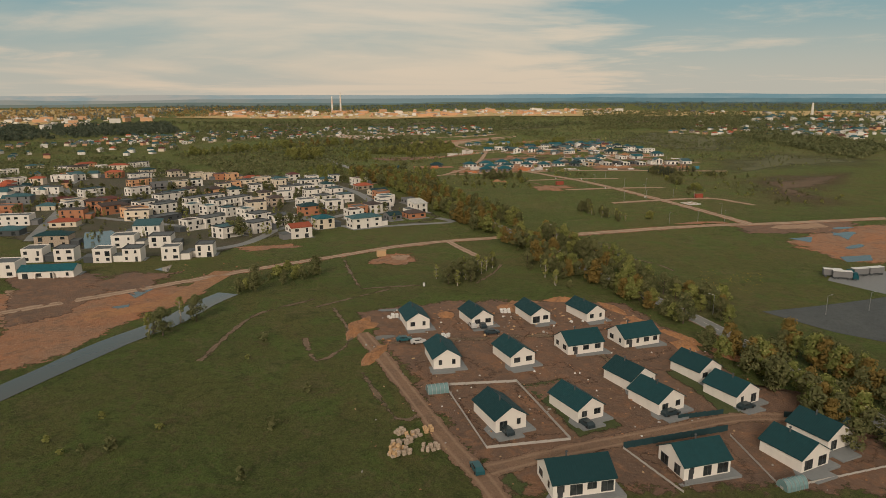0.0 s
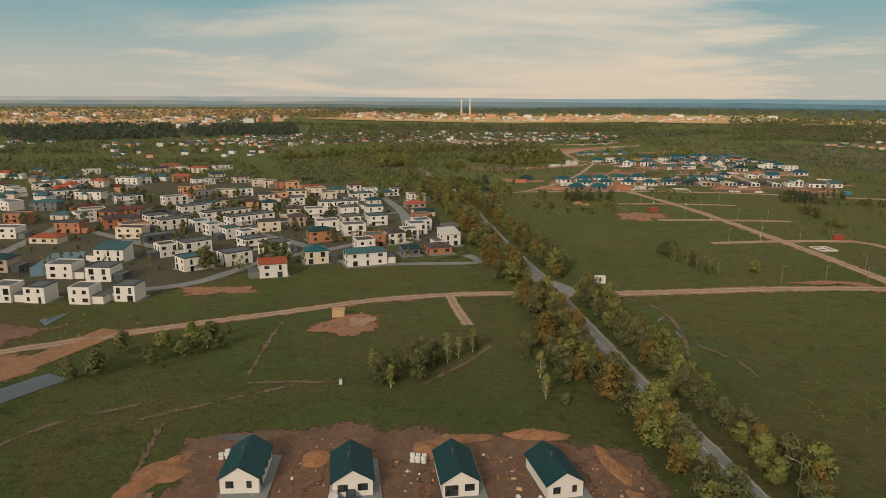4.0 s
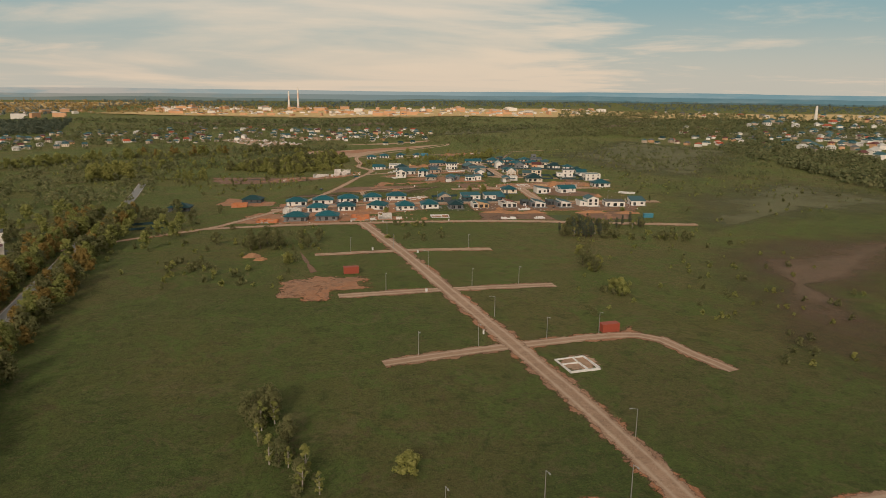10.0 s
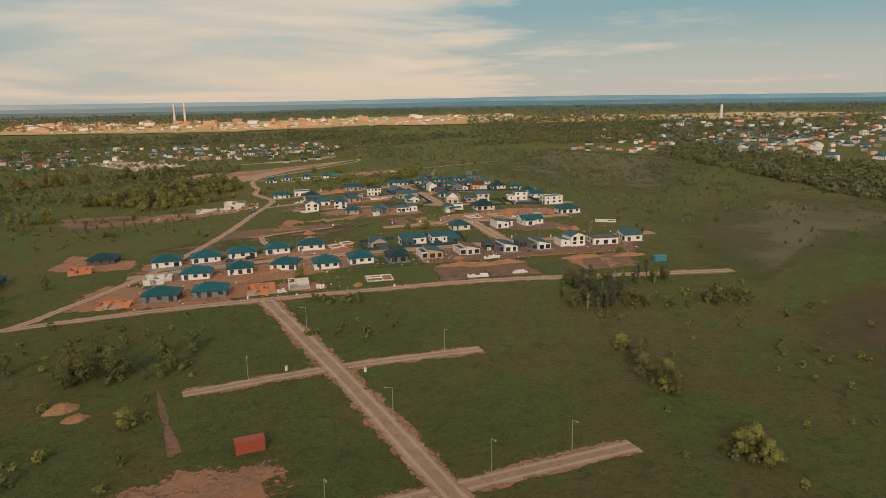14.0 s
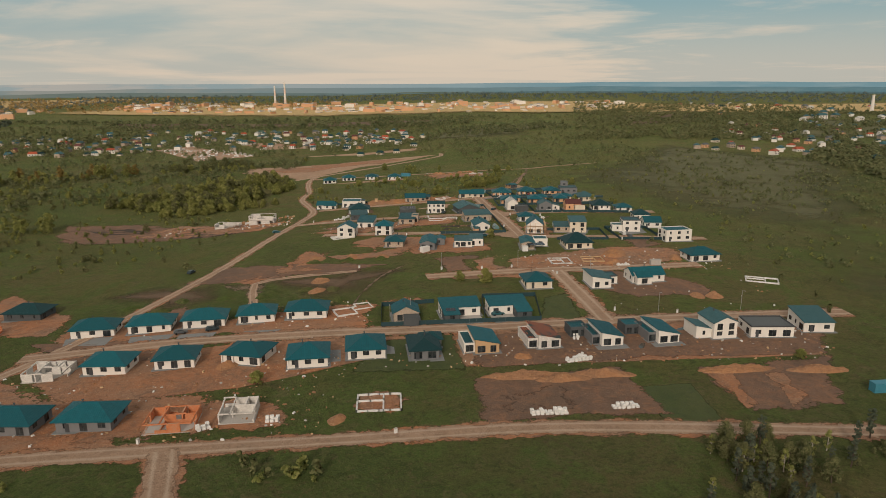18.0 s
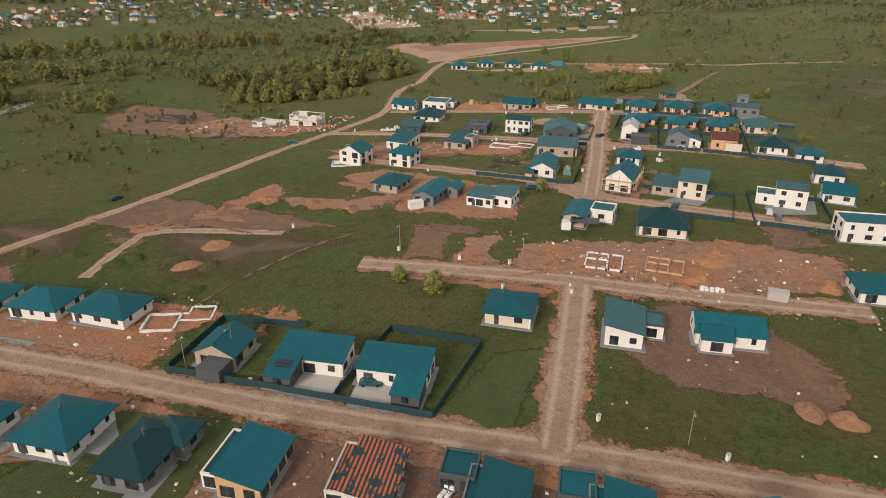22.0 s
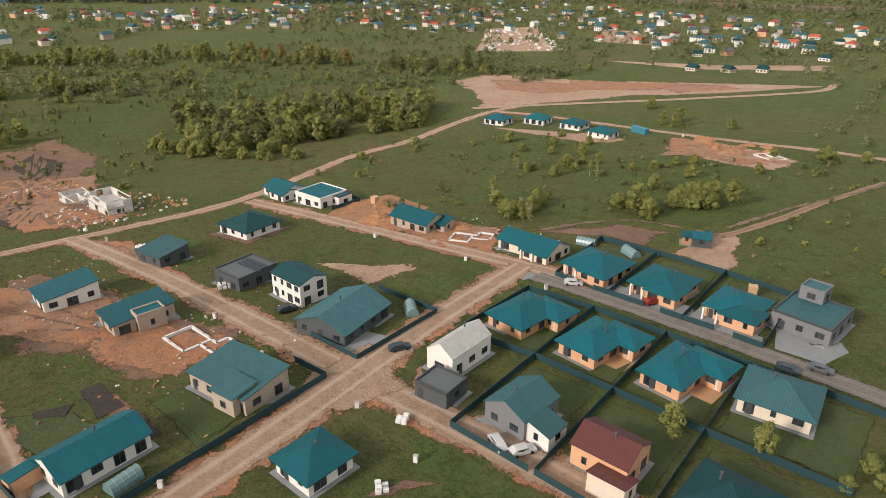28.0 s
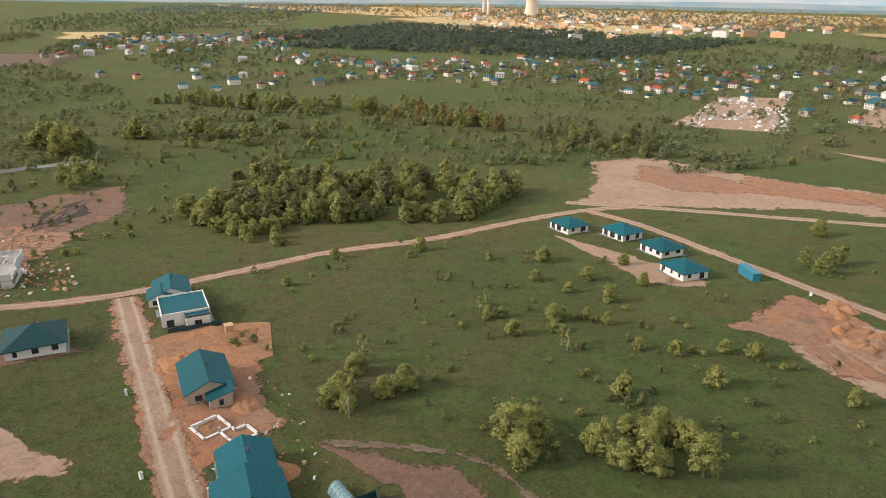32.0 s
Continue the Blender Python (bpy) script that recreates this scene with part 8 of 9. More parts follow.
far_mass("far_village", [(-520, 1343), (-150, 1420), (-200, 1817), (-680, 1715)], 70, 4, FAR_MESH, 0.62, 0.9, FAR_WORDS_ALL, "village")
far_mass("far_village", [(-409, 1258), (-273, 1355), (-502, 1534), (-719, 1277)], 60, 7, FAR_MESH, 0.62, 0.9, FAR_WORDS_ALL, "village")
far_mass("far_village", [(-1300, 1000), (-760, 900), (-800, 1250), (-1400, 1500)], 150, 12, FAR_MESH, 0.85, 1.15, FAR_WORDS_ALL, "village")
village([(-513, 959), (-300, 1100), (-462, 1564), (-719, 1244)], 60, 5)
village([(-411, 592), (-334, 620), (-447, 752), (-540, 712)], 14, 6)
village([(70, 1480), (250, 1540), (200, 1800), (-60, 1766)], 40, 8)
village([(-420, 560), (-260, 470), (-300, 700), (-520, 760)], 40, 9, group="houses of the suburb")


def block_mesh(k):
    rng = random.Random(k + 50)
    w, d, h = rng.uniform(30, 70), rng.uniform(14, 30), rng.choice((9, 12, 16, 24))
    b = bmesh.new()
    box_into(b, -w / 2, -d / 2, -2, w / 2, d / 2, h)
    wall = finish("wall", b, rng.choice((CREAM, CREAM, PEACH, WHITE)))
    r = bmesh.new()
    box_into(r, -w / 2 - 0.4, -d / 2 - 0.4, h, w / 2 + 0.4, d / 2 + 0.4, h + 0.7)
    box_into(r, -w * 0.2, -d * 0.2, h + 0.7, w * 0.1, d * 0.2, h + 3.5)
    return wall, finish("roof", r, rng.choice((FELT, SILVER, CONCRETE)))


BLOCK_MESH = [block_mesh(k) for k in range(8)]


TOWN_WORDS = "pale flat-roofed town buildings on the skyline"
far_mass("far_town", [(-700, 2700), (700, 2350), (1072, 3000), (-850, 3500)], 420, 21, BLOCK_MESH, 0.22, 0.6, TOWN_WORDS, "town")
far_mass("far_town", [(-2100, 2085), (-800, 2300), (-900, 3000), (-2568, 2618)], 170, 22, BLOCK_MESH, 0.22, 0.6, TOWN_WORDS, "town")
far_mass("far_town", [(-1393, 1711), (-714, 1977), (-1074, 2456), (-2004, 2085)], 90, 23, BLOCK_MESH, 0.2, 0.5, TOWN_WORDS, "town")
far_mass("far_town", [(900, 1900), (1700, 1500), (2300, 2200), (1200, 2900)], 90, 24, FAR_MESH, 0.9, 1.6, TOWN_WORDS, "town")
# sunlit strip before the town, laid as gold-coloured sheets
patch("field", [(-900, 2650), (0, 2300), (800, 2250), (1300, 2700), (1100, 3250), (-900, 3350)], GOLD, 2.5, "fields before the town, painted golden like low sun", soft=160)
patch("field", [(-2200, 1900), (-1300, 1600), (-900, 2150), (-1000, 2600), (-2400, 2500)], GOLD, 2.5, "fields before the town, painted golden like low sun", soft=160)

patch("field", [(700, 2300), (1500, 2000), (2300, 2300), (2000, 2800), (1100, 2900)], GOLD, 2.5, "fields before the town, painted golden like low sun", soft=160)
patch("field", [(700, 1500), (1000, 1350), (1500, 1750), (1100, 2000)], PALE, 0.5, "pale far grassland between woods", soft=60)
patch("field", [(600, 1750), (900, 1900), (1000, 2300), (700, 2200)], DRY, 0.5, "brown fallow field far off", soft=60)


def stack(x, y, h, r, name, label, bands=0):
    e = root(name, x, y, 0, label, "chimney")
    n = bands or 1
    for k in range(n):
        b = bmesh.new()
        z0, z1 = h * k / n - (5 if k == 0 else 0), h * (k + 1) / n
        tube(b, (0, 0, z0), (0, 0, z1), r * (1 - 0.4 * k / n), r * (1 - 0.4 * (k + 1) / n), 14)
        part("shaft", b, (WHITE if k % 2 else PALEBAND) if bands else WHITE, e)


stack(-2410, 2529, 170, 7, "factory_chimney", "tall white power station chimney with pale red bands", 7)
stack(-2318, 2499, 180, 7, "factory_chimney", "tall white power station chimney with pale red bands", 7)
stack(-215, 3280, 90, 5, "factory_chimney", "slender factory chimney on the skyline", 4)
stack(-255, 3290, 75, 5, "factory_chimney", "slender factory chimney on the skyline", 4)
stack(1400, 2173, 46, 5, "water_tower", "slim white water tower")
cool = root("cooling_tower", -2178, 2624, 0, "pale concrete cooling tower with waisted shell", "cooling tower")
b = bmesh.new()
ring = [(0, 34), (20, 28), (40, 24), (55, 23), (65, 24)]
for (z0, r0), (z1, r1) in zip(ring, ring[1:]):
    tube(b, (0, 0, z0), (0, 0, z1), r0, r1, 20)
part("shell", b, CREAM, cool)

# ---- hills fading out behind everything, their haze painted as glow ----
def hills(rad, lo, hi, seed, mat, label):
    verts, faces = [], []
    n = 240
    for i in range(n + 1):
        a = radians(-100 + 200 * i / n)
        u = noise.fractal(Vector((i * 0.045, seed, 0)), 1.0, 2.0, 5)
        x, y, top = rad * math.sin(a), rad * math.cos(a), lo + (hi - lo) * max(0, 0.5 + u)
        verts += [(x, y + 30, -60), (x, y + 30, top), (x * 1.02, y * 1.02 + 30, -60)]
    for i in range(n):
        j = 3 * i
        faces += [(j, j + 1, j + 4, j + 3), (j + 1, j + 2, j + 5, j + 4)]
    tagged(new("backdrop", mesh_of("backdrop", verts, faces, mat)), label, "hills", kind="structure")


hills(4350, 12, 26, 3.0, HAZE_NEAR, "wooded ridge beyond the town, glowing with painted haze")
hills(4620, 34, 46, 1.0, HAZE, "wooded hills along the horizon with painted, glowing haze")
hills(4850, 60, 68, 7.0, HAZE_FAR, "hills behind the first, paled by painted haze")


# ---- unfinished houses, foundations, yards ----
def wall_run(bm, pts, h, t=0.3, z0=-0.3, holes=True, rng=None):
    for (ax, ay), (bx, by) in zip(pts, pts[1:]):
        n = max(1, int(math.hypot(bx - ax, by - ay) / 2.4))
        for k in range(n):
            x0, y0, x1, y1 = ax + (bx - ax) * k / n, ay + (by - ay) * k / n, ax + (bx - ax) * (k + 1) / n, ay + (by - ay) * (k + 1) / n
            lo, hi = (min(x0, x1) - t / 2, min(y0, y1) - t / 2), (max(x0, x1) + t / 2, max(y0, y1) + t / 2)
            top = h
            if holes and rng and rng.random() < 0.4:
                box_into(bm, lo[0] + 0.005, lo[1] + 0.005, h - 0.3, hi[0] - 0.005, hi[1] - 0.005, h)
                top = rng.choice((0.9, 0.2))
            elif rng:
                top = h * rng.uniform(0.85, 1.0)
            box_into(bm, lo[0], lo[1], z0, hi[0], hi[1], top)


def shell_walls(e, name, pts, h, z0, mat, rng, t=0.3):
    """Bare walls bay by bay; some bays are window openings with a sill wall and a lintel."""
    for (ax, ay), (bx, by) in zip(pts, pts[1:]):
        n = max(1, int(math.hypot(bx - ax, by - ay) / 2.4))
        for k in range(n):
            x0, y0, x1, y1 = ax + (bx - ax) * k / n, ay + (by - ay) * k / n, ax + (bx - ax) * (k + 1) / n, ay + (by - ay) * (k + 1) / n
            lo, hi = (min(x0, x1) - t / 2, min(y0, y1) - t / 2), (max(x0, x1) + t / 2, max(y0, y1) + t / 2)
            top = h * rng.uniform(0.88, 1.0)
            if rng.random() < 0.45:
                b = bmesh.new()
                box_into(b, lo[0] + 0.005, lo[1] + 0.005, h - 0.3, hi[0] - 0.005, hi[1] - 0.005, h)
                part("lintel", b, mat, e)
                top = z0 + rng.choice((0.9, 0.15))
            b = bmesh.new()
            box_into(b, lo[0], lo[1], z0, hi[0], hi[1], top)
            part(name, b, mat, e)


def shell_house(x, y, turn, w, d, h, mat, label, storeys=1):
    rng = random.Random(int(x + y))
    e = root("unfinished_house", x, y, turn, label, "building shell")
    b = bmesh.new()
    box_into(b, -w / 2 - 0.3, -d / 2 - 0.3, -0.6, w / 2 + 0.3, d / 2 + 0.3, 0.2)
    part("floor_slab", b, CONCRETE, e)
    for name, pts in (("outer_wall", [(-w / 2, -d / 2), (w / 2, -d / 2), (w / 2, d / 2), (-w / 2, d / 2), (-w / 2, -d / 2)]), ("inner_wall", [(-w / 6, -d / 2), (-w / 6, d / 2)]), ("inner_wall", [(-w / 6, 0.4), (w / 2, 0.4)]), ("inner_wall", [(w / 5, 0.4), (w / 5, d / 2)])):
        shell_walls(e, name, pts, h, 0.1, mat, rng)
    if storeys > 1:
        b = bmesh.new()
        box_into(b, -w / 2 - 0.15, -d / 2 - 0.15, h, w / 2 + 0.15, d / 2 + 0.15, h + 0.25)
        part("floor_slab", b, CONCRETE, e)
        shell_walls(e, "outer_wall", [(-w / 2, -d / 2), (w / 2, -d / 2), (w / 2, d / 2), (-w / 2, d / 2), (-w / 2, -d / 2)], 2 * h, h + 0.2, mat, rng)


def foundation(x, y, turn, w, d, mat=None, label="pale concrete strip foundation of a new house", plan="rooms"):
    """Strip footings: plan 'rooms' has cross walls, 'steps' two boxes set off from each other."""
    e = root("house_foundation", x, y, turn, label, "foundation")
    w2, d2 = w / 2, d / 2
    if plan == "rooms":
        runs = ([(-w2, -d2), (w2, -d2), (w2, d2), (-w2, d2), (-w2, -d2)], [(0.1 * w, -d2), (0.1 * w, d2)], [(-w2, 0.1 * d), (0.1 * w, 0.1 * d)])
    else:
        runs = ([(-w2, -d2), (0, -d2), (0, -0.1 * d), (w2, -0.1 * d), (w2, d2), (0.12 * w, d2), (0.12 * w, 0.2 * d), (-w2, 0.2 * d), (-w2, -d2)], [(-0.0 * w, -0.1 * d), (0, 0.2 * d)])
    for pts in runs:
        for a, c in zip(pts, pts[1:]):
            b = bmesh.new()
            wall_run(b, [a, c], 0.5, 0.42, -0.3, False)
            part("footing", b, mat or PLASTIC, e)


foundation(182, 671, 0, 11, 9)
foundation(201, 430, 14, 9, 9)
foundation(172, 744, 20, 14, 10, plan="steps")
foundation(260, 798, 0, 9, 9)
foundation(275, 800, -4, 9, 8, TIMBER, "timber-shuttered foundation in dug earth")
foundation(216, 898, -3, 16, 9, plan="steps")
foundation(223, 981, 20, 11, 8, plan="steps")
foundation(335, 766, -25, 12, 7)
foundation(160, 860, 20, 9, 6)
foundation(265, 1132, -35, 10, 8)
shell_house(133, 665, 2, 11, 9, 2.6, REDBRICK, "half-built orange clay block house without roof")
shell_house(148, 668, 2, 8, 9, 2.8, AERATED, "half-built white block house without roof")
shell_house(78, 665, -2, 12, 8, 1.4, REDBRICK, "low orange block walls of a new house")
shell_house(88, 701, 0, 11, 9, 2.7, AERATED, "half-built white block house without roof")
shell_house(46, 742, 5, 10, 8, 2.6, REDBRICK, "half-built brick house without roof")
shell_house(86, 933, -4, 14, 8, 2.8, AERATED, "half-built pale block terrace")
shell_house(107, 934, -4, 15, 8, 2.8, AERATED, "two-storey pale block shell with empty window openings", 2)


def heap(x, y, rx, ry, h, mat=None, label="conical mound of dug orange soil"):
    ob = patch("soil_mound", oval(x, y, rx, ry, x * 37 % 180, 16, 0.3), mat or MOUND, -0.05, label, "soil mound", soft=2.0, kind="", dome=h, rough=h * 0.5)
    return ob


for x, y, r, h in ((313, 800, 4, 2), (283, 794, 4, 1.6), (288, 808, 7, 2.6), (182, 814, 4, 1.5), (168, 816, 4, 1.5), (152, 816, 5, 1.6), (300, 748, 3.2, 1.7), (306, 747, 3.4, 1.9), (157, 768, 4.0, 1.4), (157, 781, 4.5, 1.4), (224, 697, 3, 1.3), (172, 663, 3, 1.3), (138, 700, 4, 1.5), (88, 560, 4, 2), (93, 553, 3, 1.5), (190, 977, 7, 2.4), (198, 983, 6, 2.0), (240, 986, 5, 1.8), (214, 987, 5, 1.6), (-14, 180, 5, 1.2), (33, 197, 4, 1.6), (12, 190, 4, 1.2), (72, 182, 5, 1.5), (80, 165, 5, 1.5)):
    heap(x, y, r, r * 0.75, h)
hr = random.Random(3)
for x, y, rx, turn in ((222, 684, 13, 1), (243, 683.5, 10, -2), (282, 684, 12, 2), (305, 682, 9, -3), (232, 681.5, 9, 3)):
    patch("soil_mound", oval(x, y, rx, 2.4, turn, 26, 0.22, int(x)), MOUND, -0.05, "orange spoil bank behind a levelled plot", "soil mound", soft=1.6, kind="", dome=1.7, rough=0.9)
for x, y, rx, turn in ((-15, 178, 11, 75), (-10, 156, 8, 70), (38, 203, 9, 25), (55, 209, 8, 10), (70, 200, 8, -70), (75, 186, 7, -55), (82, 173, 8, -60), (90, 158, 8, -65)):
    patch("soil_mound", oval(x, y, rx, 2.2, turn, 24, 0.25, int(x)), MOUND, -0.05, "orange spoil bank round the bare estate", "soil mound", soft=1.6, kind="", dome=1.1, rough=0.9)
for k in range(26):
    u, v = hr.random(), hr.random()
    heap(228 + u * 34, 1133 + v * 22 - u * 4, hr.uniform(1.8, 3.2), hr.uniform(1.5, 2.5), hr.uniform(1.0, 1.9))


# ---- fences ----
def fence(pts, h=1.6, mat=None, label="dark sheet-metal garden fence"):
    e = root("fence", pts[0][0], pts[0][1], 0, label, "fence")
    inv = e.matrix_world.inverted()
    key = ("fence", h, (mat or FENCE).name)
    if key not in SHARED:
        b = bmesh.new()
        box_into(b, 0.04, -0.03, 0.05, 2.46, 0.03, h)
        box_into(b, 0.0, -0.05, -0.5, 0.04, 0.05, h + 0.06)
        SHARED[key] = finish("panel", b, mat or FENCE)
    for (ax, ay), (bx, by) in zip(pts, pts[1:]):
        length = math.hypot(bx - ax, by - ay)
        n, turn = max(1, round(length / 2.5)), math.degrees(math.atan2(by - ay, bx - ax))
        for k in range(n):
            x, y = ax + (bx - ax) * k / n, ay + (by - ay) * k / n
            ob = part("panel", SHARED[key], None, e)
            ob.matrix_local = inv @ pose(x, y, gz(x, y), 0, 0, turn) @ Matrix.Diagonal((length / n / 2.5, 1, 1, 1))


fence([(182, 726), (236, 727), (239, 752), (219, 752), (217, 728)])
fence([(182, 727), (182, 746), (201, 748)])
for pts in ([(254, 934), (255, 960), (272, 960), (289, 959), (306, 958), (329, 957)], [(272, 960), (272, 935)], [(289, 959), (289, 934)], [(306, 958), (306, 933)], [(254, 934), (272, 935), (289, 934), (306, 933), (328, 933)], [(272, 935), (272, 908), (288, 907)], [(289, 934), (289, 907), (306, 906)], [(306, 933), (306, 905), (328, 904)],
            [(256, 971), (263, 970)], [(267, 969.5), (280, 968.5)], [(284, 968), (296, 967.5)], [(300, 967), (306, 966.5)], [(256, 971), (254, 1000), (270, 999), (289, 997), (306, 994)], [(271, 969), (271, 998)], [(289, 967.5), (289, 997)], [(306, 966.5), (306, 994)]):
    fence(pts, 1.5)
fence([(236, 905), (245, 905), (245.5, 878), (245.5, 855), (229, 855), (211.5, 856.5)], 1.5)
fence([(226, 914), (245, 913), (245, 938), (226, 939)], 1.3)
fence([(268, 837), (294, 836), (296, 858), (268, 858)], 1.3)
fence([(300, 836), (322, 835), (322, 862), (300, 862), (300, 836)], 1.4)
fence([(13, 107), (7, 136), (25, 138), (31, 110), (13, 107)], 0.7, CONCRETE, "low grey plinth of a plot fence")
fence([(41, 106.5), (67, 114)], 1.5)
fence([(41, 106.5), (47, 91)], 0.5, CONCRETE, "low grey plinth of a plot fence")
fence([(66.5, 112), (66.5, 92), (97, 101)], 0.5, CONCRETE, "low grey plinth of a plot fence")
fence([(84, 121), (100, 118), (106, 100)], 1.5)
fence([(58, 119), (70, 122)], 1.2)
fence([(4, 646), (24, 655), (16, 672), (-4, 664), (4, 646)], 1.5)
fence([(170, 976), (170, 989), (146, 990)], 1.3)


# ---- cars, lamps, posts and clutter ----
def car_at(x, y, turn, k):
    key = ("car", k)
    if key not in SHARED:
        b = bmesh.new()
        prof = [(-2.2, 0.3), (2.2, 0.3), (2.25, 0.75), (1.3, 0.9), (0.7, 1.42), (-1.3, 1.45), (-2.1, 0.95)]
        l = [b.verts.new((x_, -0.88 if z_ < 1 else -0.7, z_)) for x_, z_ in prof]
        r = [b.verts.new((x_, 0.88 if z_ < 1 else 0.7, z_)) for x_, z_ in prof]
        b.faces.new(l)
        b.faces.new(r[::-1])
        for i in range(len(prof)):
            b.faces.new((l[i], r[i], r[(i + 1) % 7], l[(i + 1) % 7])[::-1])
        body = finish("body", b, PAINTS[k])
        g = bmesh.new()
        box_into(g, -1.15, -0.79, 0.98, 0.7, 0.79, 1.34)
        w = bmesh.new()
        tube(w, (0, -0.1, 0), (0, 0.1, 0), 0.33, 0.33, 12)
        SHARED[key] = (body, finish("side_glass", g, GLASS), finish("wheel", w, RUBBER))
    body, glass, wheel = SHARED[key]
    e = root("car", x, y, turn, ("dark blue car parked on a yard", "white car parked beside a house", "teal car parked on gravel", "dark grey car parked on paving", "dark red car parked on paving")[k], "car", "parked cars", -0.18)
    part("body", body, None, e)
    part("side_glass", glass, None, e)
    for wx in (-1.35, 1.35):
        for wy in (-0.82, 0.82):
            part("wheel", wheel, None, e).matrix_local = pose(wx, wy, 0.33)


for i, (x, y, a) in enumerate(((218, 918, 70), (249, 921, 60), (281, 909, -30), (285, 910, 60), (317, 965, 5), (312, 961, 5), (233, 847, 20), (222, 733, 15), (126, 731, 20), (116, 730, 20), (278, 843, 80), (307, 842, 85), (305, 846, 85), (18, 113, 110), (36, 116, 110), (10, 99, 100), (24, 172, 10), (19, 178, 100), (22, 178, 100), (-2, 166, 10), (2, 164, 10), (57, 121, 20), (77, 125, 20), (97, 812, 75), (262, 969, 30), (281, 971, 60), (122, 891, 20))):
    car_at(x, y, a, (0, 0, 1, 1, 3, 0, 2, 2, 0, 3, 0, 3, 1, 0, 0, 2, 0, 1, 0, 2, 1, 0, 0, 0, 1, 4, 2)[i])


def street_lamp(x, y, turn):
    if "lamp" not in SHARED:
        a, c, d = bmesh.new(), bmesh.new(), bmesh.new()
        tube(a, (0, 0, -0.3), (0, 0, 7.0), 0.11, 0.07)
        tube(c, (0, 0, 6.95), (1.4, 0, 7.25), 0.06, 0.05)
        box_into(d, 1.3, -0.14, 7.2, 2.0, 0.14, 7.32)
        SHARED["lamp"] = (finish("pole", a, STEEL), finish("arm", c, STEEL), finish("lamp_head", d, STEEL))
    e = root("street_lamp", x, y, turn, "slim grey steel street lamp beside a gravel road", "street lamp", "street lamps")
    for name, me in zip(("pole", "arm", "lamp_head"), SHARED["lamp"]):
        part(name, me, None, e)


for x, y, a in ((158, 363, -80), (177, 367, -80), (194, 368, -80), (157, 438, -80), (175, 444, -80), (197, 450, -80), (215, 455, -80), (148, 499, -80), (181, 506, -80), (200, 510, -80), (132, 566, -80), (152, 575, -90), (188, 575, -80), (203, 390, 190), (184, 470, 190), (166, 535, 190), (149, 610, 190), (185, 728, -90), (279, 733, -90), (309, 733, -90), (207, 791, -90), (240, 792, -90), (268, 779, 90), (192, 734, -90), (88, 272, -100), (66, 260, 40), (146, 199, 10), (165, 203, 10), (104, 197, 150)):
    street_lamp(x, y, a)


def post(x, y):
    if "post" not in SHARED:
        b = bmesh.new()
        box_into(b, -0.35, -0.25, -0.3, 0.35, 0.25, 1.25)
        c = bmesh.new()
        box_into(c, -0.4, -0.3, 1.25, 0.4, 0.3, 1.36)
        SHARED["post"] = (finish("case", b, PLASTIC), finish("cap", c, CONCRETE))
    e = root("utility_cabinet", x, y, random.Random(x).uniform(0, 90), "small white utility cabinet at the plot edge", "utility cabinet", "utility cabinets")
    part("case", SHARED["post"][0], None, e)
    part("cap", SHARED["post"][1], None, e)


for x, y in ((207, 790), (224, 789), (237, 790), (238, 777), (194, 857), (256, 902), (237, 850), (301, 836), (172, 797), (247, 870), (273, 898), (227, 915), (208, 906), (307, 957), (221, 1152), (163, 498), (142, 571), (163, 564), (178, 454), (254, 779), (264, 735), (251, 717), (285, 731), (200, 727), (186, 655), (7, 226), (128, 656), (98, 917), (140, 916), (258, 963), (262, 916), (232, 966), (200, 965)):
    post(x, y)


def crate(name, x, y, turn, w, d, h, mat, label, category, ribs=True):
    """A container or small hut with a rim and ribs."""
    e = root(name, x, y, turn, label, category)
    b = bmesh.new()
    box_into(b, -w / 2, -d / 2, -0.2, w / 2, d / 2, h)
    part("body", b, mat, e)
    b = bmesh.new()
    box_into(b, -w / 2 - 0.08, -d / 2 - 0.08, h, w / 2 + 0.08, d / 2 + 0.08, h + 0.14)
    part("lid", b, mat, e)
    if ribs:
        for k in range(int(w / 0.8)):
            b = bmesh.new()
            u = -w / 2 + 0.4 + k * 0.8
            box_into(b, u - 0.06, -d / 2 - 0.06, 0.05, u + 0.06, d / 2 + 0.06, h - 0.05)
            part("rib", b, mat, e)


crate("shipping_container", 134, 526, 10, 6, 2.6, 2.6, RUST, "rust-red steel container in the grass", "container")
crate("shipping_container", 219, 457, 12, 6, 2.6, 2.6, RUST, "rust-red steel container in the grass", "container")
crate("shipping_container", 201, 1149, -20, 9, 2.6, 2.8, BLUE, "blue steel container by the bungalows", "container")
crate("shipping_container", 300, 790, -5, 4.4, 2.2, 2.3, CONCRETE, "pale grey site container on churned earth", "container")
crate("shipping_container", 314, 668, 0, 6, 2.4, 2.5, BLUE, "faded site container by the bare plot", "container")
crate("site_hut", 82, 347, 10, 4, 2.6, 2.6, PLASTIC, "small white site hut by the road", "hut", False)
crate("site_hut", -9, 282, 10, 4, 2.6, 2.6, TIMBER, "small yellow site hut beside a dug plot", "hut", False)
crate("site_hut", -9, 637, 0, 5, 2.6, 2.6, PLASTIC, "small white hut in the meadow", "hut", False)
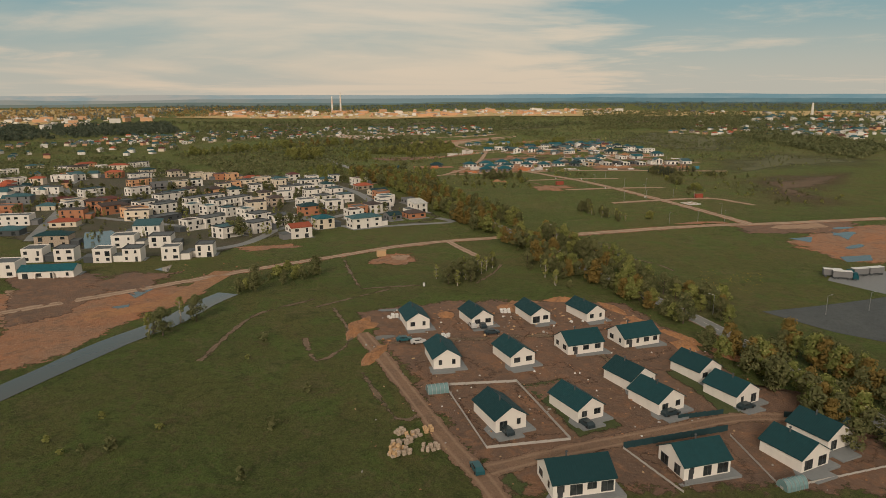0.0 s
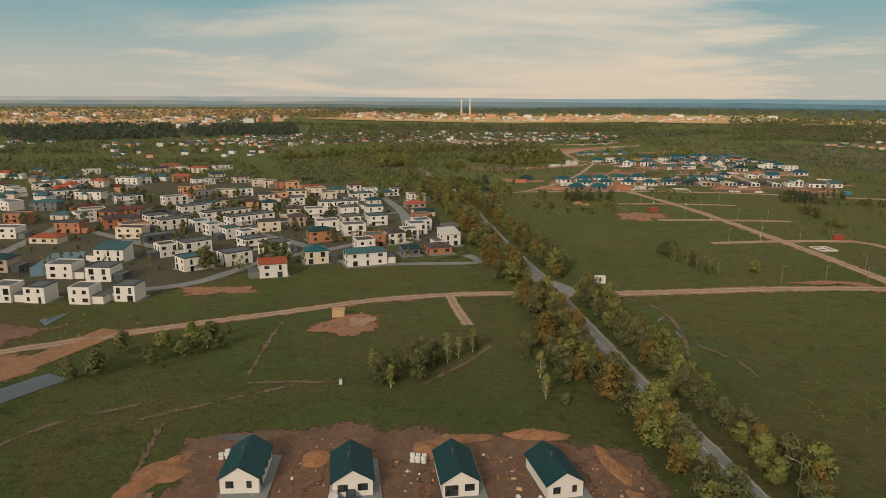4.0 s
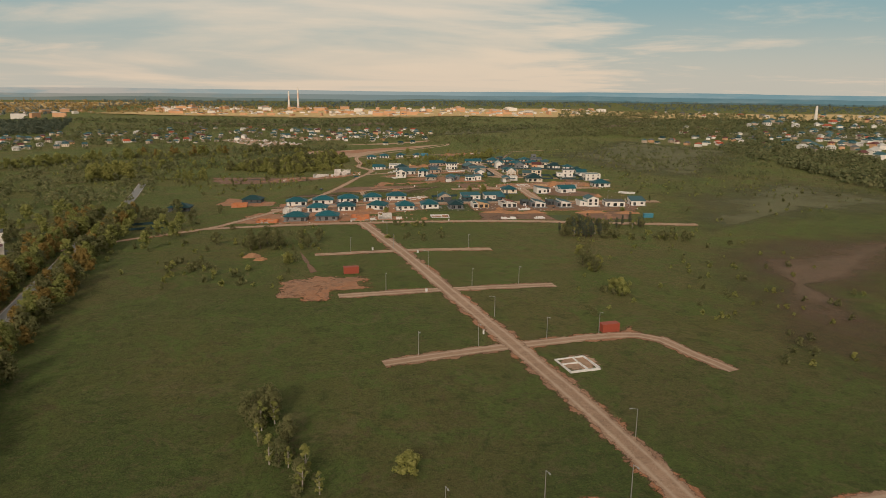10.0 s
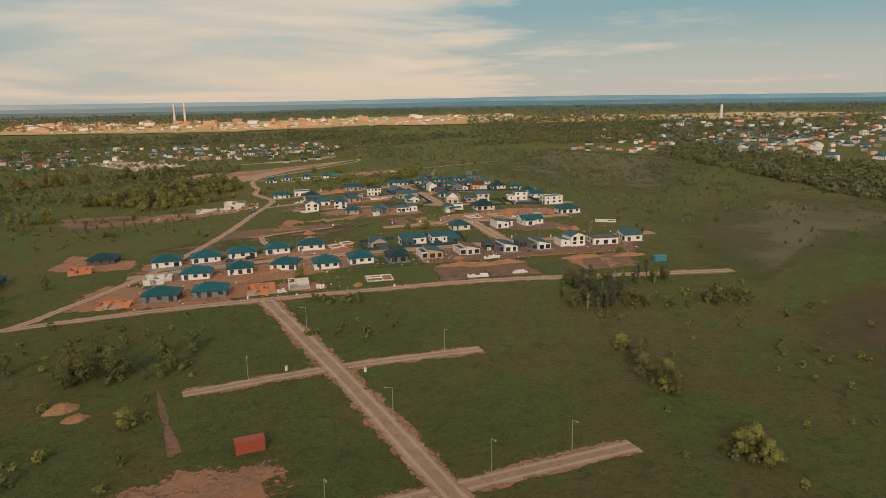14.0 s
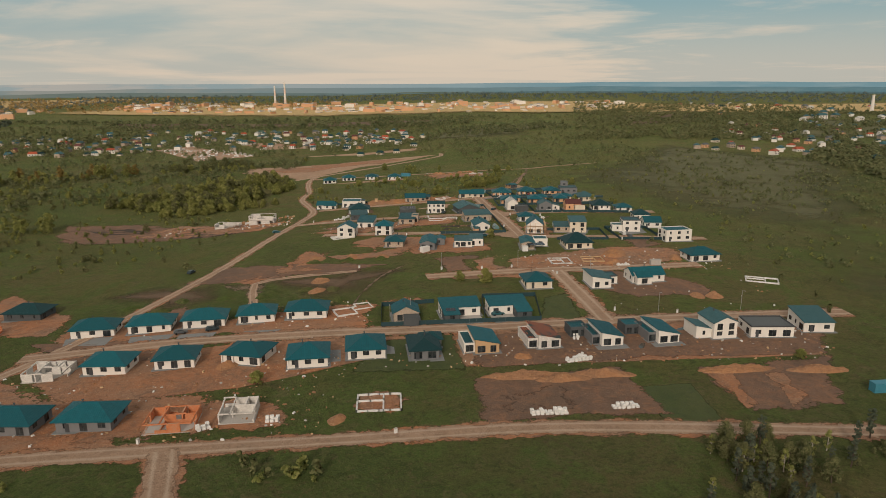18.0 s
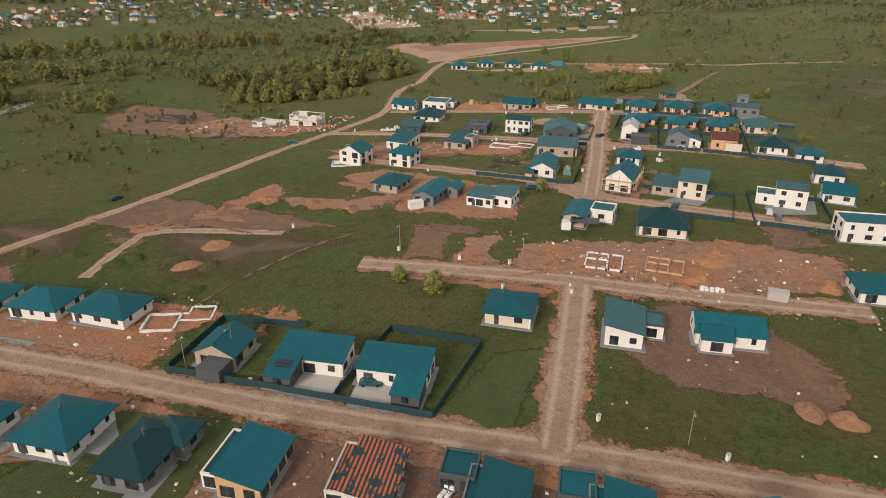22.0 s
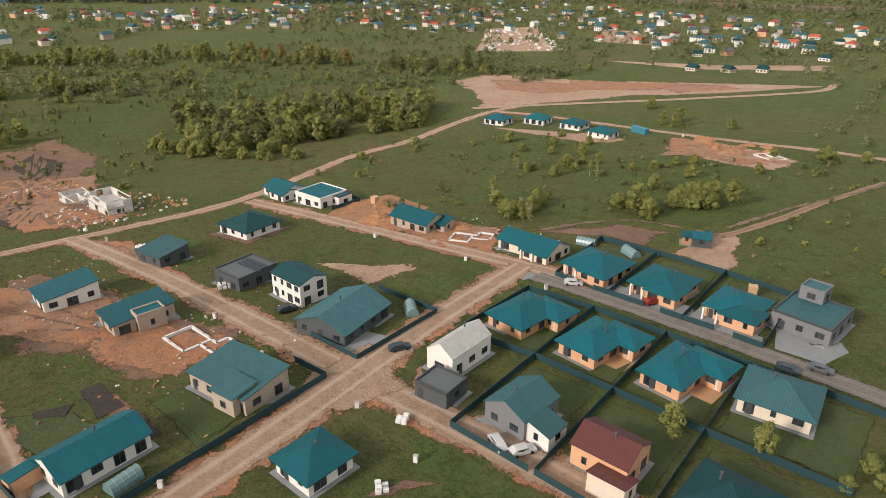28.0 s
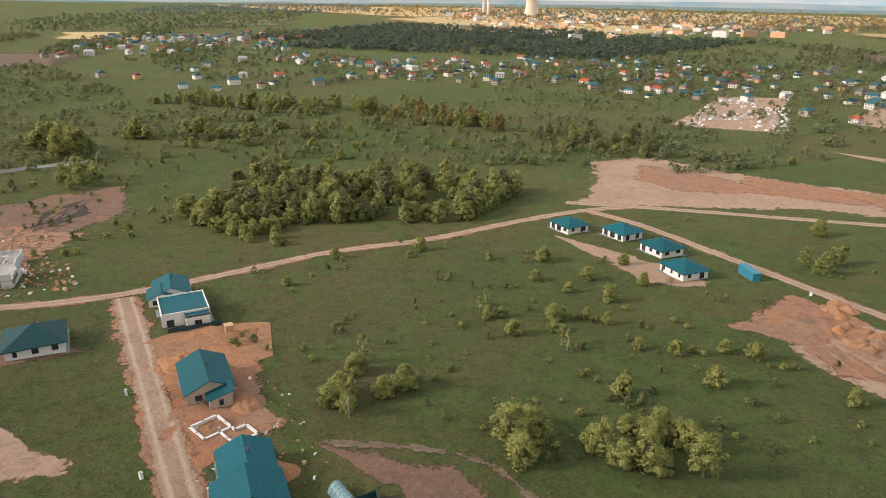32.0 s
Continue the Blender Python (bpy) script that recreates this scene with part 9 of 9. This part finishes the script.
house(277.5, 1012.5, 20, 5.0, 3.6, wall=DARKWALL, top=TEAL, h=2.3, roof="mono", pitch=0.25, eave=0.4, pad=0.3, wing=(-3.8, 0.6, 2.6, 3.0, 2.0, "mono", WOODWALL, 1), chimney=False, category="kiosk", name="kiosk", label="dark site kiosk with teal roof on a sandy place")
crate("portable_toilet", 277, 1019, 15, 1.2, 1.2, 2.2, TEAL, "green portable toilet beside a kiosk", "toilet", False)
crate("play_tower", 297.5, 989, 20, 1.8, 1.8, 2.6, TIMBER, "wooden play tower in a garden", "play tower", False)
crate("garden_shed", 176, 990, 0, 2, 2, 2.4, TIMBER, "small orange timber shed", "shed", False)
crate("garden_shed", 192, 727.5, 0, 5, 4.5, 2.7, DARKWALL, "dark garage with teal roof", "shed", False)
crate("garden_shed", 248, 817, 0, 2.6, 2.4, 2.2, PLASTIC, "small pale garden shed", "shed", False)
crate("caravan", 201.5, 820.5, 40, 4.4, 2.2, 2.3, PLASTIC, "small white caravan on bare earth", "caravan", False)


def lorry(x, y, turn, cab, label):
    """A box body on wheels, with or without a tractor in front."""
    e = root("lorry" if cab else "lorry_trailer", x, y, turn, label, "lorry" if cab else "trailer", "lorries on the yard")
    b = bmesh.new()
    box_into(b, -3.6, -1.25, 1.0, 3.6, 1.25, 3.5)
    body = part("body", b, GREY, e)
    b = bmesh.new()
    box_into(b, -3.64, -1.29, 3.5, 3.64, 1.29, 3.6)
    part("roof", b, PLASTIC, body)
    b = bmesh.new()
    box_into(b, -3.4, -0.6, 0.55, 3.4, 0.6, 1.0)
    part("chassis", b, DARKWALL, e)
    if cab:
        b = bmesh.new()
        box_into(b, -6.0, -1.2, 0.5, -3.9, 1.2, 2.2)
        box_into(b, -5.6, -1.15, 2.2, -3.9, 1.15, 3.1)
        part("cab", b, TEAL, e)
    for wx in (1.6, 2.8, -2.6) + ((-4.9,) if cab else ()):
        for wy in (-1.05, 1.05):
            b = bmesh.new()
            tube(b, (wx, wy - 0.15, 0.5), (wx, wy + 0.15, 0.5), 0.5, 0.5, 10)
            part("wheel", b, DARKWALL, e)


lorry(181.5, 248.5, -22, False, "grey box trailer with white roof on a pale yard")
lorry(183.5, 245.0, 158, True, "dark green lorry with a grey box body")
lorry(194.0, 249.0, 8, True, "dark green lorry with a grey box body")
lorry(202.0, 250.3, 8, False, "grey box trailer with white roof on a pale yard")


def greenhouse(x, y, turn):
    e = root("greenhouse", x, y, turn, "small arched polytunnel greenhouse", "greenhouse")
    b = bmesh.new()
    n, L = 8, 5.0
    rows = [[b.verts.new((s, 1.4 * math.cos(math.pi * k / n), 2.0 * math.sin(math.pi * k / n))) for k in range(n + 1)] for s in (-L / 2, L / 2)]
    for k in range(n):
        b.faces.new((rows[0][k], rows[0][k + 1], rows[1][k + 1], rows[1][k]))
    b.faces.new(rows[0])
    b.faces.new(rows[1][::-1])
    part("cover", b, SHEETING, e)
    for k in range(6):
        b = bmesh.new()
        for j in range(n):
            a0, a1 = math.pi * j / n, math.pi * (j + 1) / n
            tube(b, (-L / 2 + k, 1.43 * math.cos(a0), 2.03 * math.sin(a0)), (-L / 2 + k, 1.43 * math.cos(a1), 2.03 * math.sin(a1)), 0.05, 0.05, 4)
        part("hoop", b, STEEL, e)


for x, y, a in ((240, 935, -40), (242, 867, 95), (265, 995, -30), (252, 995, 10), (5, 133, 10), (69, 93, 15), (276, 869, -15)):
    greenhouse(x, y, a)


def pallet_stack(x, y, turn, mat, label, nx=3, ny=2, nz=2, size=0.9):
    rng = random.Random(int(x * 3 + y))
    e = root("pallet_stack", x, y, turn, label, "building material")
    for i in range(nx):
        for j in range(ny):
            for k in range(rng.randint(1, nz)):
                b = bmesh.new()
                box_into(b, 0, 0, 0, size, size * 0.8, size * 0.7)
                bmesh.ops.bevel(b, geom=b.edges[:], offset=0.05, segments=1, affect="EDGES")
                ob = part("pallet", b, mat, e)
                ob.matrix_local = pose(i * 1.15 + rng.uniform(-0.1, 0.1), j * 1.05 + rng.uniform(-0.1, 0.1), k * size * 0.72, 0, 0, rng.uniform(-6, 6))


for x, y, a, nx in ((219, 661, 3, 8), (225, 661, 3, 3), (240, 663, 2, 6), (236, 692, 10, 7), (240, 693, 60, 4), (226, 712, 20, 4), (244, 709, 80, 4), (283, 789, 5, 5), (262, 716, 10, 3), (140, 660, 30, 3), (155, 663, 0, 3), (165, 700, 50, 2), (193, 917, 20, 6), (196, 915, 60, 4), (152, 918, 10, 6), (158, 922, 60, 5), (96, 936, 30, 5), (264, 903, 20, 2), (273, 889, 50, 2), (30, 192, 0, 3), (66, 178, 30, 3), (-6, 186, 20, 3), (10, 168, 40, 2)):
    pallet_stack(x, y, a, PLASTIC, "wrapped pallets of white building blocks", nx)
for k in range(14):
    hx, hy = -2 + hr.uniform(-5, 5), 107 + hr.uniform(-9, 9)
    pallet_stack(hx, hy, hr.uniform(0, 90), TANWALL if k % 3 else TIMBER, "untidy pile of brown building stone", 2, 2, 2, 0.8)


def litter(name, quad, n, seed, mats, label, lo=0.25, hi=0.8):
    """Loose stones, offcuts and foil lying about on a building site."""
    rng = random.Random(seed)
    verts, faces, which = [], [], []
    for x, y in quad_points(quad, n, seed):
        s, a, z = rng.uniform(lo, hi), rng.uniform(0, 3.1), gz(x, y) + 0.05
        c, q = math.cos(a), math.sin(a)
        sx, sy, sz = s * rng.uniform(0.5, 1.6), s * rng.uniform(0.4, 0.9), s * rng.uniform(0.2, 0.7)
        i = len(verts)
        for dx, dy, dz in ((-1, -1, 0), (1, -1, 0), (1, 1, 0), (-1, 1, 0), (-0.8, -0.7, 1), (0.7, -0.8, 1), (0.8, 0.7, 1), (-0.7, 0.8, 1)):
            u, v = dx * sx / 2, dy * sy / 2
            verts.append((x + u * c - v * q, y + u * q + v * c, z + dz * sz))
        faces += [(i + 4, i + 5, i + 6, i + 7), (i, i + 1, i + 5, i + 4), (i + 1, i + 2, i + 6, i + 5), (i + 2, i + 3, i + 7, i + 6), (i + 3, i, i + 4, i + 7)]
        which += [rng.randrange(len(mats))] * 5
    me = mesh_of(name, verts, faces, mats)
    me.polygons.foreach_set("material_index", which)
    return tagged(new(name, me), label, "rubble", kind="stuff")


RUB = [CONCRETE, TIMBER, MOUND, MOUND, PLASTIC, MOUND, BROWN]
litter("site_rubble", [(75, 690), (320, 690), (320, 716), (75, 716)], 420, 1, RUB, "scattered building rubble and offcuts")
litter("site_rubble", [(75, 655), (165, 655), (165, 690), (75, 690)], 220, 2, RUB, "scattered building rubble and offcuts")
litter("site_rubble", [(80, 725), (180, 725), (180, 755), (80, 755)], 160, 3, RUB, "scattered building rubble and offcuts")
litter("site_rubble", [(245, 782), (330, 782), (330, 815), (245, 810)], 260, 4, RUB, "scattered building rubble and offcuts")
litter("site_rubble", [(150, 874), (235, 874), (235, 923), (140, 923)], 180, 5, RUB, "scattered building rubble and offcuts")
litter("site_rubble", [(50, 916), (125, 916), (125, 956), (50, 946)], 300, 6, RUB, "rubble in a building yard", 0.4, 1.4)
litter("site_rubble", [(185, 969), (250, 971), (245, 996), (185, 996)], 140, 7, RUB, "scattered building rubble and offcuts")
litter("site_rubble", [(-15, 160), (75, 175), (75, 200), (-15, 195)], 240, 8, RUB, "scattered building rubble and offcuts")
litter("site_rubble", [(0, 110), (95, 110), (90, 165), (0, 165)], 200, 9, RUB, "scattered building rubble and offcuts", 0.2, 0.6)
litter("site_rubble", [(-80, 240), (-50, 245), (-60, 280), (-100, 270)], 50, 11, [DIRT, MOUND], "clods of earth on a bare bank", 0.3, 0.9)
litter("site_rubble", [(255, 720), (330, 735), (330, 770), (262, 765)], 45, 12, RUB, "scattered building rubble and offcuts")
DANDELION = material("yellow_flowers", plain((0.55, 0.42, 0.04), 0.8))
litter("flowers", [(120, 236), (138, 225), (155, 256), (128, 262)], 130, 21, [DANDELION], "yellow dandelions in the meadow", 0.12, 0.28)
litter("site_rubble", [(206, 690), (322, 690), (325, 722), (206, 722)], 240, 14, RUB[1:4] + [BROWN, CONCRETE], "scattered building rubble and offcuts", 0.15, 0.55)
litter("site_rubble", [(75, 655), (170, 655), (180, 755), (75, 755)], 240, 15, RUB[1:4] + [BROWN, CONCRETE], "scattered building rubble and offcuts", 0.15, 0.5)
litter("site_rubble", [(200, 780), (325, 782), (325, 822), (230, 810)], 240, 16, RUB[1:4] + [BROWN, CONCRETE], "scattered building rubble and offcuts", 0.15, 0.5)
litter("site_rubble", [(140, 872), (250, 860), (252, 925), (140, 925)], 240, 17, RUB[1:4] + [BROWN, CONCRETE], "scattered building rubble and offcuts", 0.15, 0.5)
litter("site_rubble", [(-15, 90), (95, 90), (85, 205), (-15, 200)], 240, 18, RUB[1:4] + [BROWN, CONCRETE], "scattered building rubble and offcuts", 0.15, 0.5)
litter("block_stacks", [(-38, 1349), (18, 1401), (-102, 1557), (-135, 1496)], 260, 13, [PLASTIC, CONCRETE], "rows of pale blocks on a far plot", 1.0, 3.0)


for x, y in ((140, 769), (137, 765), (152, 770), (163, 769), (151, 811), (166, 811), (181, 811), (88, 764), (102, 756), (167, 756), (106, 767), (122, 767)):
    heap(x, y, 3.6, 2.6, 1.3, GRASS, "overgrown mound of old soil")


# ---- solar panels ----
def solar_array(x, y, z, turn, nx, ny, tilt=8):
    e = new("solar_array")
    e.matrix_world = pose(x, y, gz(x, y) + z, tilt, 0, turn)
    tagged(e, "rows of dark solar panels mounted on a roof", "solar panels")
    b = bmesh.new()
    box_into(b, -0.75, -0.48, 0.05, 0.75, 0.48, 0.09)
    me = finish("panel", b, SOLAR)
    f = bmesh.new()
    for v in (-0.3, 0.3):
        box_into(f, -nx * 0.8, v * ny - 0.04, -0.3, nx * 0.8, v * ny + 0.04, 0.05)
    part("rail", f, STEEL, e)
    for i in range(nx):
        for j in range(ny):
            ob = part("panel", me, None, e)
            ob.matrix_local = Matrix.Translation(((i - (nx - 1) / 2) * 1.6, (j - (ny - 1) / 2) * 1.05, 0))


solar_array(197.2, 924.5, 4.05, 1, 5, 3)
solar_array(253.0, 816.6, 3.25, 0, 5, 4, 3)
solar_array(205.5, 730.2, 3.62, 5, 2, 2, 8.5)


def timber_frame(x, y, turn, w, d, h):
    """Scaffold poles and boards round a house."""
    e = root("scaffolding", x, y, turn, "timber scaffolding round an unfinished house", "scaffolding")
    for i in range(5):
        b = bmesh.new()
        box_into(b, -w / 2 + i * w / 4 - 0.07, -d / 2 - 0.07, -0.3, -w / 2 + i * w / 4 + 0.07, -d / 2 + 0.07, h)
        part("pole", b, TIMBER, e)
        b = bmesh.new()
        box_into(b, w / 2 - 0.07, -d / 2 + i * d / 4 - 0.07, -0.3, w / 2 + 0.07, -d / 2 + i * d / 4 + 0.07, h)
        part("pole", b, TIMBER, e)
    for z in (h * 0.35, h * 0.7):
        b = bmesh.new()
        box_into(b, -w / 2 - 0.3, -d / 2 - 0.35, z, w / 2 + 0.3, -d / 2 + 0.35, z + 0.12)
        part("plank", b, TIMBER, e)
        b = bmesh.new()
        box_into(b, w / 2 - 0.35, -d / 2, z, w / 2 + 0.35, d / 2, z + 0.12)
        part("plank", b, TIMBER, e)


timber_frame(261.2, 857.9, -8, 10.5, 14.0, 5.6)
